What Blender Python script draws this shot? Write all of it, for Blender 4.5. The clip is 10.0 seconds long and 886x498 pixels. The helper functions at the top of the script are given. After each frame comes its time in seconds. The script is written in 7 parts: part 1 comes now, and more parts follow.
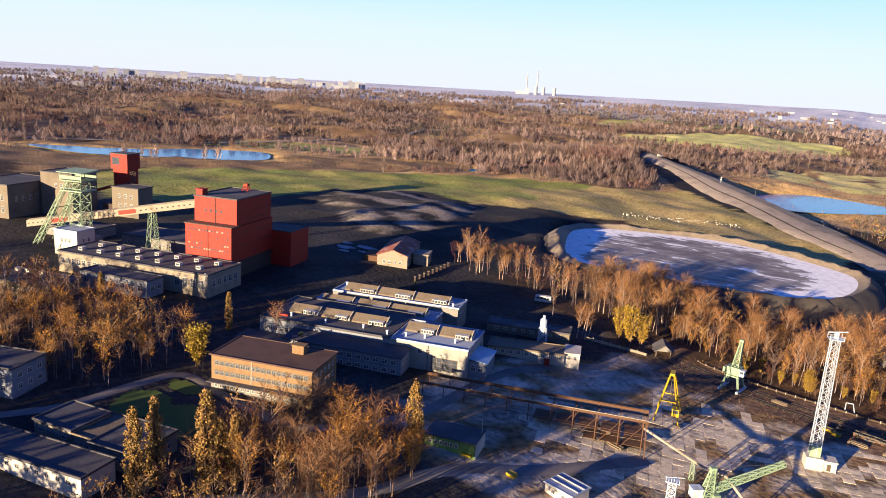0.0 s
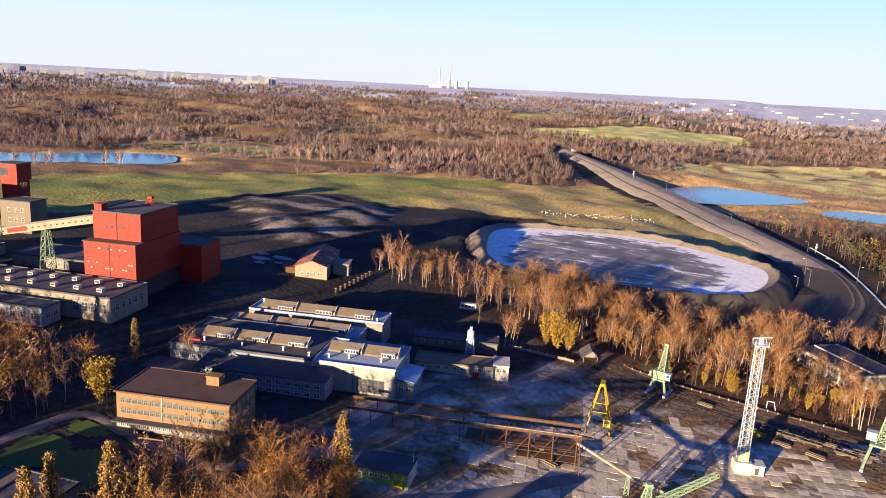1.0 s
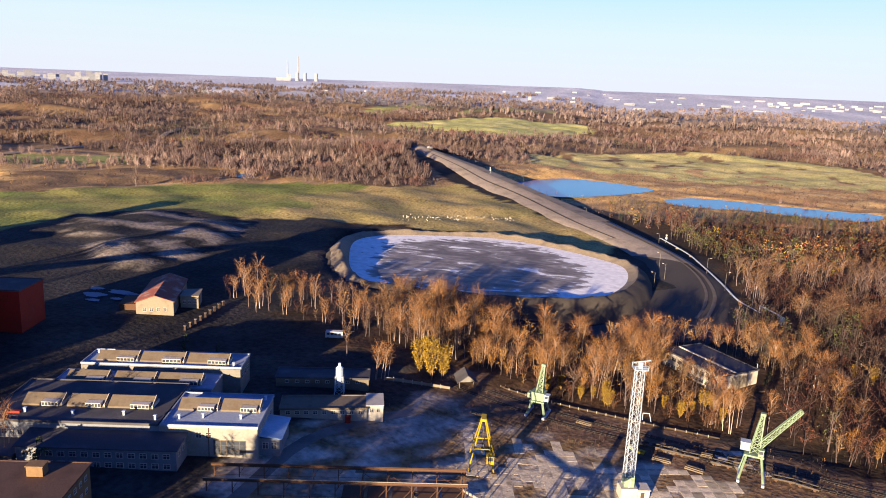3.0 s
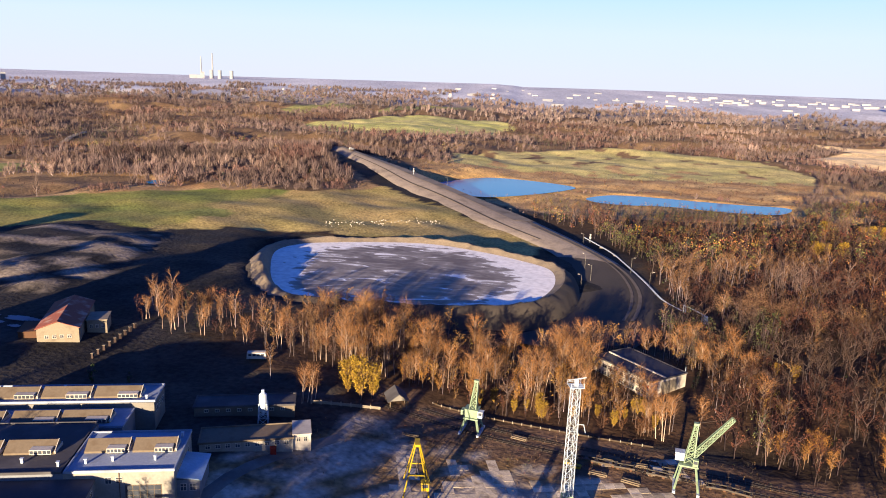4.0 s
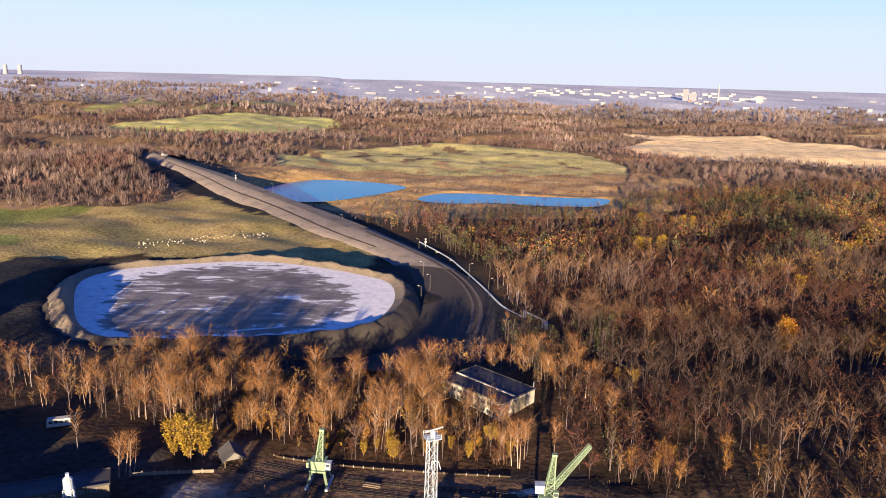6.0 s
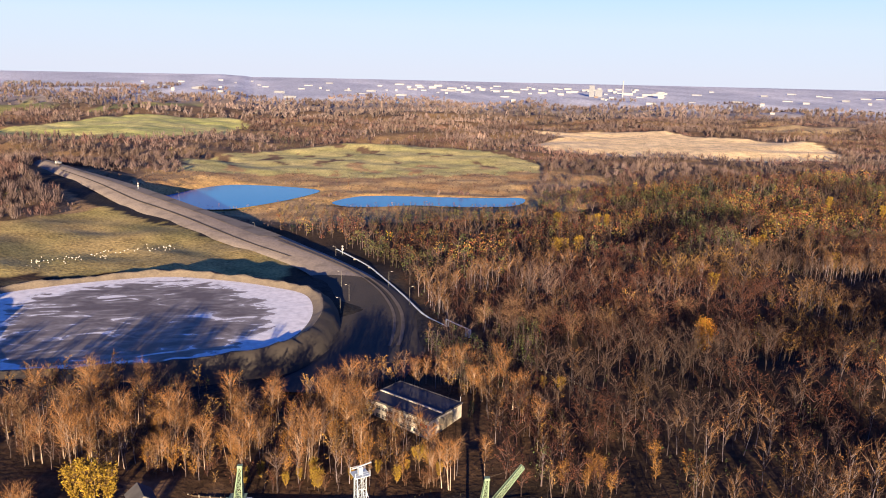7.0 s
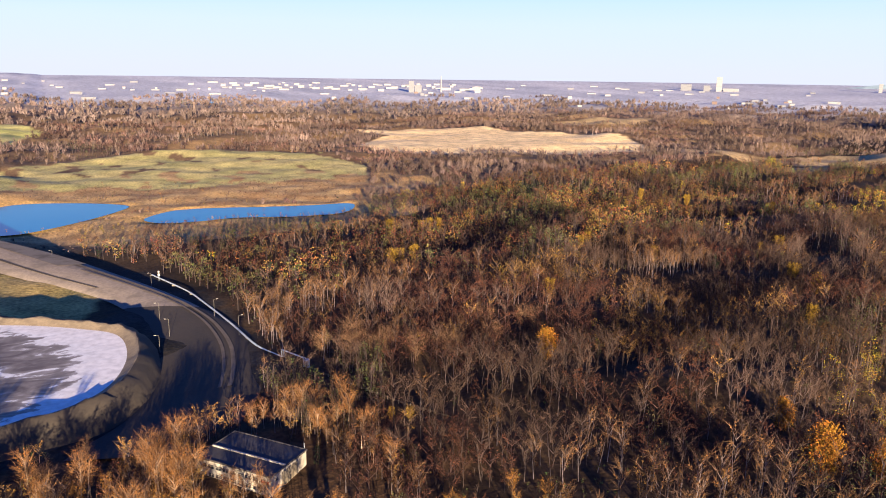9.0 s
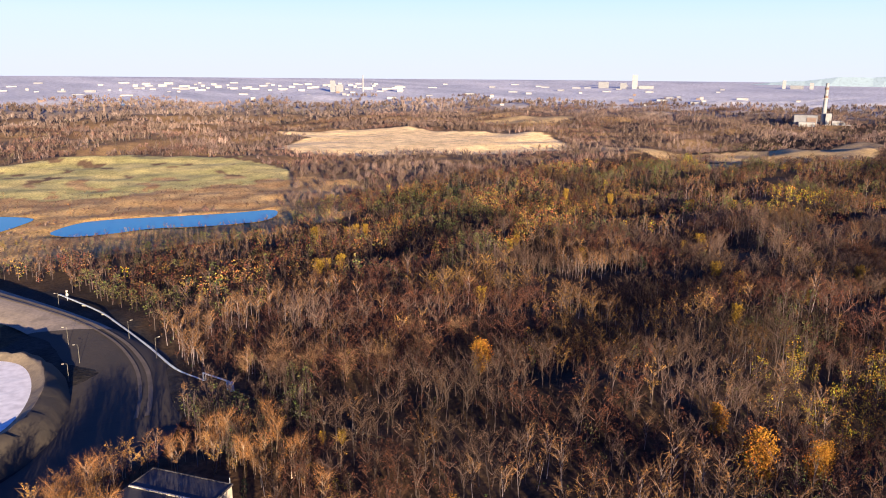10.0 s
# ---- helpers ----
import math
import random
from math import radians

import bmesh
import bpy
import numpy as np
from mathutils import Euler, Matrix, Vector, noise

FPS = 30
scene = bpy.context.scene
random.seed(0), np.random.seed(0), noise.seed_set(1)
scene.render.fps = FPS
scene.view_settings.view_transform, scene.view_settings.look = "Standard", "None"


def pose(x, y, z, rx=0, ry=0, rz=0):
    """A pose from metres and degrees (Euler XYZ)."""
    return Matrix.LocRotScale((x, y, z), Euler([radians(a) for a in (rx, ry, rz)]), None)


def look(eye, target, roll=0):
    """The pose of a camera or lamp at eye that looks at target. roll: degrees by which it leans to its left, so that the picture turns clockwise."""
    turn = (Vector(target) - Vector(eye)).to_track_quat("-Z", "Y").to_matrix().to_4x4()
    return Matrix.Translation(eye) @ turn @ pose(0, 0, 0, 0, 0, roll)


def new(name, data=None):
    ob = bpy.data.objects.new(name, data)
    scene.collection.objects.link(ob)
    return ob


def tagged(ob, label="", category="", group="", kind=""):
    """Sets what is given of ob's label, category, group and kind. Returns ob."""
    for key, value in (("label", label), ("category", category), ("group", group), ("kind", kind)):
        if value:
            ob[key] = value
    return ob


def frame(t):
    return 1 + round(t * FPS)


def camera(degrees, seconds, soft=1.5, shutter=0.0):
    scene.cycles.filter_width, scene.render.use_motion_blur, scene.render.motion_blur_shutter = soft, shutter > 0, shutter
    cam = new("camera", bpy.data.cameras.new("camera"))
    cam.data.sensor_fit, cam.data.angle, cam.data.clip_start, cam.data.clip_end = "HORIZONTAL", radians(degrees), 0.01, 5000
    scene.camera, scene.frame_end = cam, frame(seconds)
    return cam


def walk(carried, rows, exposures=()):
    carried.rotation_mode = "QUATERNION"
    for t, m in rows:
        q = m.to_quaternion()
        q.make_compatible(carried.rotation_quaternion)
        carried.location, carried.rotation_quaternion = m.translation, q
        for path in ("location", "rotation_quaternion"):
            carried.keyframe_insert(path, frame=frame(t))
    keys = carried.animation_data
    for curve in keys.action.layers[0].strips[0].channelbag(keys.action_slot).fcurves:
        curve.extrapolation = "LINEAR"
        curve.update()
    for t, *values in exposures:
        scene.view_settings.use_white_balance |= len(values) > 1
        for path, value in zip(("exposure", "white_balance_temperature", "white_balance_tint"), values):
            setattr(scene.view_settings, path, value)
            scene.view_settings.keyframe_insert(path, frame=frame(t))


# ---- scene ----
cam = camera(61.8, 10.0, soft=1.0)
PATH = [
    (0, (0.00, 0.00, 96.00), (-47.72, 85.07, 73.97), 3.71),
    (0.5, (-3.34, 3.94, 98.13), (-45.97, 91.64, 75.98), 3.51),
    (1, (-6.44, 8.14, 100.06), (-44.16, 98.05, 77.84), 3.37),
    (1.5, (-8.83, 12.59, 102.16), (-42.09, 104.20, 79.77), 3.13),
    (2, (-11.08, 17.10, 103.85), (-39.88, 110.20, 81.44), 2.94),
    (2.5, (-13.03, 21.64, 105.79), (-37.32, 116.01, 83.31), 2.69),
    (4, (-17.38, 35.87, 111.43), (-26.96, 132.81, 88.82), 2.25),
    (4.5, (-18.42, 40.88, 113.45), (-22.40, 138.17, 90.69), 2.07),
    (5, (-19.21, 46.27, 115.41), (-17.57, 143.61, 92.55), 1.93),
    (5.5, (-19.81, 51.55, 117.30), (-12.42, 148.61, 94.38), 1.87),
    (7, (-19.89, 66.78, 122.75), (4.29, 161.03, 99.68), 1.49),
    (7.5, (-19.08, 72.71, 124.21), (10.64, 165.35, 101.10), 1.36),
    (8, (-17.97, 78.10, 125.59), (17.16, 168.82, 102.47), 1.17),
    (8.5, (-16.72, 82.72, 127.31), (23.82, 171.15, 104.14), 1.04),
    (9, (-15.25, 87.31, 129.29), (30.22, 173.28, 106.02), 0.91),
    (9.5, (-13.27, 92.07, 131.21), (36.72, 175.48, 107.88), 0.79),
    (10, (-10.87, 97.07, 132.75), (43.08, 177.96, 109.38), 0.62),
]
walk(cam, [(t, look(eye, target, roll)) for t, eye, target, roll in PATH], [(0, 1.96), (2.5, 1.92), (4.5, 1.86), (7, 1.79), (8.5, 1.86), (10, 1.93)])

# ---- light ----
SUN_AZ, SUN_EL = 14.2, 8.0          # the way the shadows fall (degrees from +y to +x) and the sun's height
way = Vector((math.sin(radians(SUN_AZ)) * math.cos(radians(SUN_EL)), math.cos(radians(SUN_AZ)) * math.cos(radians(SUN_EL)), -math.sin(radians(SUN_EL))))
sun = new("sun", bpy.data.lights.new("sun", "SUN"))
sun.data.energy, sun.data.angle, sun.data.color = 5.0, radians(0.5), (1.0, 0.74, 0.46)
sun.matrix_world = look(-100 * way + Vector((0, 0, 300)), Vector((0, 0, 300)))
world = bpy.data.worlds.new("world")
scene.world = world
world.use_nodes = True
wn = world.node_tree
sky = wn.nodes.new("ShaderNodeTexSky")
sky.sky_type, sky.sun_disc = "NISHITA", False
sky.sun_elevation, sky.sun_rotation = radians(SUN_EL), radians(180 + SUN_AZ)
sky.air_density, sky.dust_density, sky.ozone_density = 1.0, 0.4, 3.0
# haze: the sky pales towards the horizon
at, sep, ramp, both = (wn.nodes.new(k) for k in ("ShaderNodeTexCoord", "ShaderNodeSeparateXYZ", "ShaderNodeValToRGB", "ShaderNodeMix"))
for place, colour in ((0.0, (4.6, 4.9, 5.8)), (0.06, (4.2, 5.0, 6.1)), (0.12, (3.1, 4.7, 6.5)), (0.22, (0.6, 1.6, 4.6)), (0.4, (0.15, 0.65, 3.1)), (1.0, (0.05, 0.28, 1.9))):
    e = ramp.color_ramp.elements[0] if place == 0.0 else ramp.color_ramp.elements[-1] if place == 1.0 else ramp.color_ramp.elements.new(place)
    e.position, e.color = place, (*(c / 10 for c in colour), 1)
gain = wn.nodes.new("ShaderNodeVectorMath")
gain.operation = "SCALE"
gain.inputs["Scale"].default_value = 10.0
both.data_type = "RGBA"
both.inputs[0].default_value = 0.95
wn.links.new(at.outputs["Generated"], sep.inputs[0])
wn.links.new(sep.outputs["Z"], ramp.inputs[0])
wn.links.new(ramp.outputs[0], gain.inputs[0])
wn.links.new(sky.outputs[0], both.inputs[6])
wn.links.new(gain.outputs[0], both.inputs[7])
wn.links.new(both.outputs[2], wn.nodes["Background"].inputs[0])
wn.nodes["Background"].inputs[1].default_value = 0.050


# ---- materials ----
def material(name, colour, rough=0.85, vary=0.25, grain=1.5, patch=0.12, bump=0.15, metal=0.0, stain=None, spec=0.3, island=0.0):
    """A procedural surface: base colour, fine grain and large stains, and relief."""
    m = bpy.data.materials.new(name)
    m.use_nodes = True
    nt, n = m.node_tree, m.node_tree.nodes
    b = n["Principled BSDF"]
    b.inputs["Metallic"].default_value, b.inputs["Specular IOR Level"].default_value = metal, spec
    tc = n.new("ShaderNodeTexCoord")
    fine, wide = n.new("ShaderNodeTexNoise"), n.new("ShaderNodeTexNoise")
    fine.inputs["Scale"].default_value, fine.inputs["Detail"].default_value = grain, 6
    wide.inputs["Scale"].default_value, wide.inputs["Detail"].default_value = patch, 4
    for t in (fine, wide):
        nt.links.new(tc.outputs["Object"], t.inputs["Vector"])
    low = tuple(c * (1 - vary) for c in colour) + (1,)
    high = tuple(min(1, c * (1 + vary)) for c in colour) + (1,)
    mix = n.new("ShaderNodeMix")
    mix.data_type = "RGBA"
    mix.inputs[6].default_value, mix.inputs[7].default_value = low, high
    nt.links.new(fine.outputs["Fac"], mix.inputs[0])
    last = mix.outputs[2]
    ramp = n.new("ShaderNodeMapRange")
    ramp.inputs[1].default_value, ramp.inputs[2].default_value = 0.5, 0.72
    ramp.inputs[4].default_value = 0.75
    nt.links.new(wide.outputs["Fac"], ramp.inputs[0])
    over = n.new("ShaderNodeMix")
    over.data_type = "RGBA"
    over.inputs[7].default_value = (*(stain or tuple(c * 0.55 for c in colour)), 1)
    nt.links.new(ramp.outputs[0], over.inputs[0])
    nt.links.new(last, over.inputs[6])
    last = over.outputs[2]
    if island:
        geo = n.new("ShaderNodeObjectInfo")
        hsv = n.new("ShaderNodeHueSaturation")
        mr = n.new("ShaderNodeMapRange")
        mr.inputs[3].default_value, mr.inputs[4].default_value = 1 - island, 1 + island
        nt.links.new(geo.outputs["Random"], mr.inputs[0])
        nt.links.new(mr.outputs[0], hsv.inputs["Value"])
        nt.links.new(last, hsv.inputs["Color"])
        last = hsv.outputs[0]
    nt.links.new(last, b.inputs["Base Color"])
    rr = n.new("ShaderNodeMapRange")
    rr.inputs[3].default_value, rr.inputs[4].default_value = max(0.05, rough - 0.12), min(1, rough + 0.12)
    nt.links.new(fine.outputs["Fac"], rr.inputs[0])
    nt.links.new(rr.outputs[0], b.inputs["Roughness"])
    if bump:
        bp = n.new("ShaderNodeBump")
        bp.inputs["Strength"].default_value, bp.inputs["Distance"].default_value = bump, 0.2
        nt.links.new(fine.outputs["Fac"], bp.inputs["Height"])
        nt.links.new(bp.outputs[0], b.inputs["Normal"])
    return m


def tinted(name, rough=0.9, vary=0.35, grain=0.0, patch=0.0, spec=0.15, bump=0.0):
    """Colour from the mesh's own tint, varied from leaf to leaf or by noise."""
    m = bpy.data.materials.new(name)
    m.use_nodes = True
    nt, n = m.node_tree, m.node_tree.nodes
    b = n["Principled BSDF"]
    b.inputs["Roughness"].default_value, b.inputs["Specular IOR Level"].default_value = rough, spec
    at = n.new("ShaderNodeAttribute")
    at.attribute_name = "tint"
    hsv = n.new("ShaderNodeHueSaturation")
    mr = n.new("ShaderNodeMapRange")
    mr.inputs[3].default_value, mr.inputs[4].default_value = 1 - vary, 1 + vary
    nt.links.new(at.outputs["Color"], hsv.inputs["Color"])
    if grain:
        tc = n.new("ShaderNodeTexCoord")
        a, c = n.new("ShaderNodeTexNoise"), n.new("ShaderNodeTexNoise")
        a.inputs["Scale"].default_value, a.inputs["Detail"].default_value = grain, 8
        c.inputs["Scale"].default_value, c.inputs["Detail"].default_value = patch, 5
        add = n.new("ShaderNodeMath")
        add.operation = "MULTIPLY_ADD"
        add.inputs[1].default_value = 0.6
        half = n.new("ShaderNodeMath")
        half.operation = "MULTIPLY"
        half.inputs[1].default_value = 0.4
        nt.links.new(tc.outputs["Object"], a.inputs["Vector"])
        nt.links.new(tc.outputs["Object"], c.inputs["Vector"])
        nt.links.new(c.outputs["Fac"], half.inputs[0])
        nt.links.new(a.outputs["Fac"], add.inputs[0])
        nt.links.new(half.outputs[0], add.inputs[2])
        mr.inputs[1].default_value, mr.inputs[2].default_value = 0.32, 0.68
        nt.links.new(add.outputs[0], mr.inputs[0])
        if bump:
            bp = n.new("ShaderNodeBump")
            bp.inputs["Strength"].default_value, bp.inputs["Distance"].default_value = bump, 1.0
            nt.links.new(a.outputs["Fac"], bp.inputs["Height"])
            nt.links.new(bp.outputs[0], b.inputs["Normal"])
    else:
        geo = n.new("ShaderNodeNewGeometry")
        nt.links.new(geo.outputs["Random Per Island"], mr.inputs[0])
    nt.links.new(mr.outputs[0], hsv.inputs["Value"])
    nt.links.new(hsv.outputs[0], b.inputs["Base Color"])
    return m


FOLIAGE = tinted("foliage", vary=0.28)
LAND = tinted("land", vary=0.62, grain=0.5, patch=0.06, bump=0.45)
CONCRETE = material("concrete", (0.295, 0.271, 0.23), stain=(0.131, 0.107, 0.0738))
SLAB = material("slab", (0.50, 0.43, 0.31), grain=1.6, vary=0.55, patch=0.3, stain=(0.15, 0.105, 0.065), island=0.42, bump=0.4)
CINDER = material("cinder", (0.05, 0.036, 0.026), grain=1.2, vary=0.5, patch=0.3, bump=0.6, stain=(0.035, 0.028, 0.022))
RENDER_PALE = material("pale_plaster", (0.2116, 0.1866, 0.1479), stain=(0.1273, 0.1058, 0.0811), patch=0.3)
RENDER_GREY = material("grey_plaster", (0.1694, 0.166, 0.1548), stain=(0.1058, 0.1023, 0.0989), patch=0.3)
RENDER_BLUE = material("blue_grey_plaster", (0.1625, 0.1832, 0.2184), stain=(0.1058, 0.1195, 0.1479), patch=0.3)
RENDER_WHITE = material("whitewash", (0.2494, 0.2451, 0.2279), stain=(0.1892, 0.1806, 0.1591), patch=0.3)
OCHRE = material("ochre_plaster", (0.1763, 0.1118, 0.05848), stain=(0.1204, 0.07568, 0.043), patch=0.4)
BROWN_ROOF = material("brown_felt", (0.085, 0.05, 0.04), stain=(0.05, 0.03, 0.025), patch=0.2)
DARK_ROOF = material("dark_felt", (0.055, 0.055, 0.065), stain=(0.10, 0.10, 0.11), patch=0.15)
GREY_ROOF = material("grey_felt", (0.27, 0.32, 0.41), stain=(0.15, 0.18, 0.23), patch=0.15)
OLD_ROOF = material("weathered_board", (0.1376, 0.1118, 0.0817), stain=(0.1032, 0.0774, 0.0516), patch=0.4)
RED = material("red_sheet", (0.2537, 0.01548, 0.008462), rough=0.65, stain=(0.1832, 0.0141, 0.008462), patch=0.2, grain=0.6, vary=0.12)
RUST = material("rust", (0.085, 0.045, 0.027), stain=(0.09, 0.04, 0.025), patch=0.5)
RED_ROOF = material("red_roof", (0.2236, 0.0731, 0.0516), stain=(0.387, 0.3096, 0.2666), patch=0.25)
GREEN_STEEL = material("green_steel", (0.1832, 0.2683, 0.1832), rough=0.55, stain=(0.1195, 0.141, 0.0989), patch=0.6)
WHITE_STEEL = material("white_steel", (0.39, 0.47, 0.57), rough=0.5, stain=(0.24, 0.22, 0.19), patch=0.6)
YELLOW = material("yellow_steel", (0.3526, 0.2537, 0.01058), rough=0.5, stain=(0.2331, 0.1694, 0.0141), patch=0.6)
DARK_STEEL = material("dark_steel", (0.05, 0.045, 0.04), rough=0.6, stain=(0.12, 0.06, 0.03))
BLUE_SHEET = material("blue_sheet", (0.30, 0.46, 0.62), rough=0.5)
GREEN_PAINT = material("green_paint", (0.09, 0.19, 0.055), rough=0.7)
WHITE_PAINT = material("white_paint", (0.43, 0.4128, 0.3784), rough=0.7, stain=(0.2838, 0.258, 0.2236))
GLASS = material("window_glass", (0.05, 0.06, 0.08), rough=0.12, vary=0.5, grain=0.4, bump=0.0, spec=0.6)
DARK_BRICK = material("dark_cladding", (0.045, 0.03, 0.028), stain=(0.03, 0.02, 0.02))
GREY_BLOCK = material("grey_block", (0.1342, 0.1161, 0.09202), stain=(0.08462, 0.07405, 0.05642))
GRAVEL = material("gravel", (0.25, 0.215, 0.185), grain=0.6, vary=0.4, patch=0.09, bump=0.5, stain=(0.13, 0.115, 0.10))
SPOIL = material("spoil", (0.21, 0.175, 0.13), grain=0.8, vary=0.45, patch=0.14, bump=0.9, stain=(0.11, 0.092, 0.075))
# coal-dark spoil; on the banks' outer sides shade is put into it too
DARK_SHADE_SPOIL = material("dark_shade_spoil", (0.055, 0.048, 0.042), grain=0.5, patch=0.06, bump=0.6, stain=(0.04, 0.037, 0.034))
ASPHALT = material("asphalt", (0.17, 0.155, 0.14), grain=1.2, patch=0.1, stain=(0.07, 0.06, 0.05))
TURF = material("turf", (0.07, 0.11, 0.02), grain=1.0, patch=0.15, stain=(0.12, 0.12, 0.03))
TRACK = material("tyre_track", (0.13, 0.11, 0.092), grain=0.7, patch=0.15, stain=(0.07, 0.06, 0.05))
COAL = material("coal", (0.022, 0.021, 0.021), grain=0.4, patch=0.06, bump=0.6, stain=(0.07, 0.065, 0.06))
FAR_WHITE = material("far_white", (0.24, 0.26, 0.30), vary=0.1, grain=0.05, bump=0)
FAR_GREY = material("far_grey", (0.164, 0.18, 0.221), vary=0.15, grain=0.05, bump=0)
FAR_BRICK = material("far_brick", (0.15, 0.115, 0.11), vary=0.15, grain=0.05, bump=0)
# blue from aerial haze, put into the ridge's base colour
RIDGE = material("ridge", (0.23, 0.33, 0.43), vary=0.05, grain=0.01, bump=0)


def water_material():
    m = bpy.data.materials.new("water")
    m.use_nodes = True
    nt, n = m.node_tree, m.node_tree.nodes
    b = n["Principled BSDF"]
    # strong blue base: the sky's reflection put into the colour
    b.inputs["Base Color"].default_value = (0.012, 0.235, 0.52, 1)
    b.inputs["Roughness"].default_value = 0.14
    tc, no, bp = n.new("ShaderNodeTexCoord"), n.new("ShaderNodeTexNoise"), n.new("ShaderNodeBump")
    no.inputs["Scale"].default_value, no.inputs["Detail"].default_value = 1.2, 5
    b.inputs["Specular IOR Level"].default_value = 0.16
    bp.inputs["Strength"].default_value = 0.5
    nt.links.new(tc.outputs["Object"], no.inputs["Vector"])
    nt.links.new(no.outputs["Fac"], bp.inputs["Height"])
    nt.links.new(bp.outputs[0], b.inputs["Normal"])
    return m


WATER = water_material()


def slurry_material():
    """Grey settled mud with white frost along the rim and in streaks."""
    m = bpy.data.materials.new("slurry")
    m.use_nodes = True
    nt, n = m.node_tree, m.node_tree.nodes
    b = n["Principled BSDF"]
    b.inputs["Roughness"].default_value = 0.6
    at = n.new("ShaderNodeAttribute")
    at.attribute_name = "rim"
    tc, mp = n.new("ShaderNodeTexCoord"), n.new("ShaderNodeMapping")
    mp.inputs["Rotation"].default_value, mp.inputs["Scale"].default_value = (0, 0, 0.35), (0.05, 0.11, 1)
    a, c = n.new("ShaderNodeTexNoise"), n.new("ShaderNodeTexNoise")
    a.inputs["Scale"].default_value, a.inputs["Detail"].default_value, a.inputs["Distortion"].default_value = 1.0, 12, 1.6
    c.inputs["Scale"].default_value, c.inputs["Detail"].default_value = 0.3, 10
    nt.links.new(tc.outputs["Object"], mp.inputs["Vector"])
    nt.links.new(mp.outputs[0], a.inputs["Vector"])
    nt.links.new(tc.outputs["Object"], c.inputs["Vector"])
    add = n.new("ShaderNodeMath")
    add.operation = "ADD"
    nt.links.new(a.outputs["Fac"], add.inputs[0])
    nt.links.new(at.outputs["Fac"], add.inputs[1])
    ramp = n.new("ShaderNodeValToRGB")
    el = ramp.color_ramp.elements
    el[0].position, el[0].color = 0.36, (0.14, 0.115, 0.10, 1)
    el[1].position, el[1].color = 0.80, (0.90, 0.90, 0.88, 1)
    for p, col in ((0.54, (0.27, 0.245, 0.22, 1)), (0.60, (0.40, 0.38, 0.37, 1)), (0.615, (0.83, 0.85, 0.85, 1))):
        e = el.new(p)
        e.color = col
    nt.links.new(add.outputs[0], ramp.inputs[0])
    mix = n.new("ShaderNodeMix")
    mix.data_type, mix.blend_type = "RGBA", "MULTIPLY"
    mix.inputs[0].default_value = 0.5
    mr = n.new("ShaderNodeMapRange")
    mr.inputs[1].default_value, mr.inputs[2].default_value, mr.inputs[3].default_value, mr.inputs[4].default_value = 0.3, 0.7, 0.55, 1.2
    nt.links.new(c.outputs["Fac"], mr.inputs[0])
    nt.links.new(ramp.outputs[0], mix.inputs[6])
    nt.links.new(mr.outputs[0], mix.inputs[7])
    nt.links.new(mix.outputs[2], b.inputs["Base Color"])
    return m


SLURRY = slurry_material()


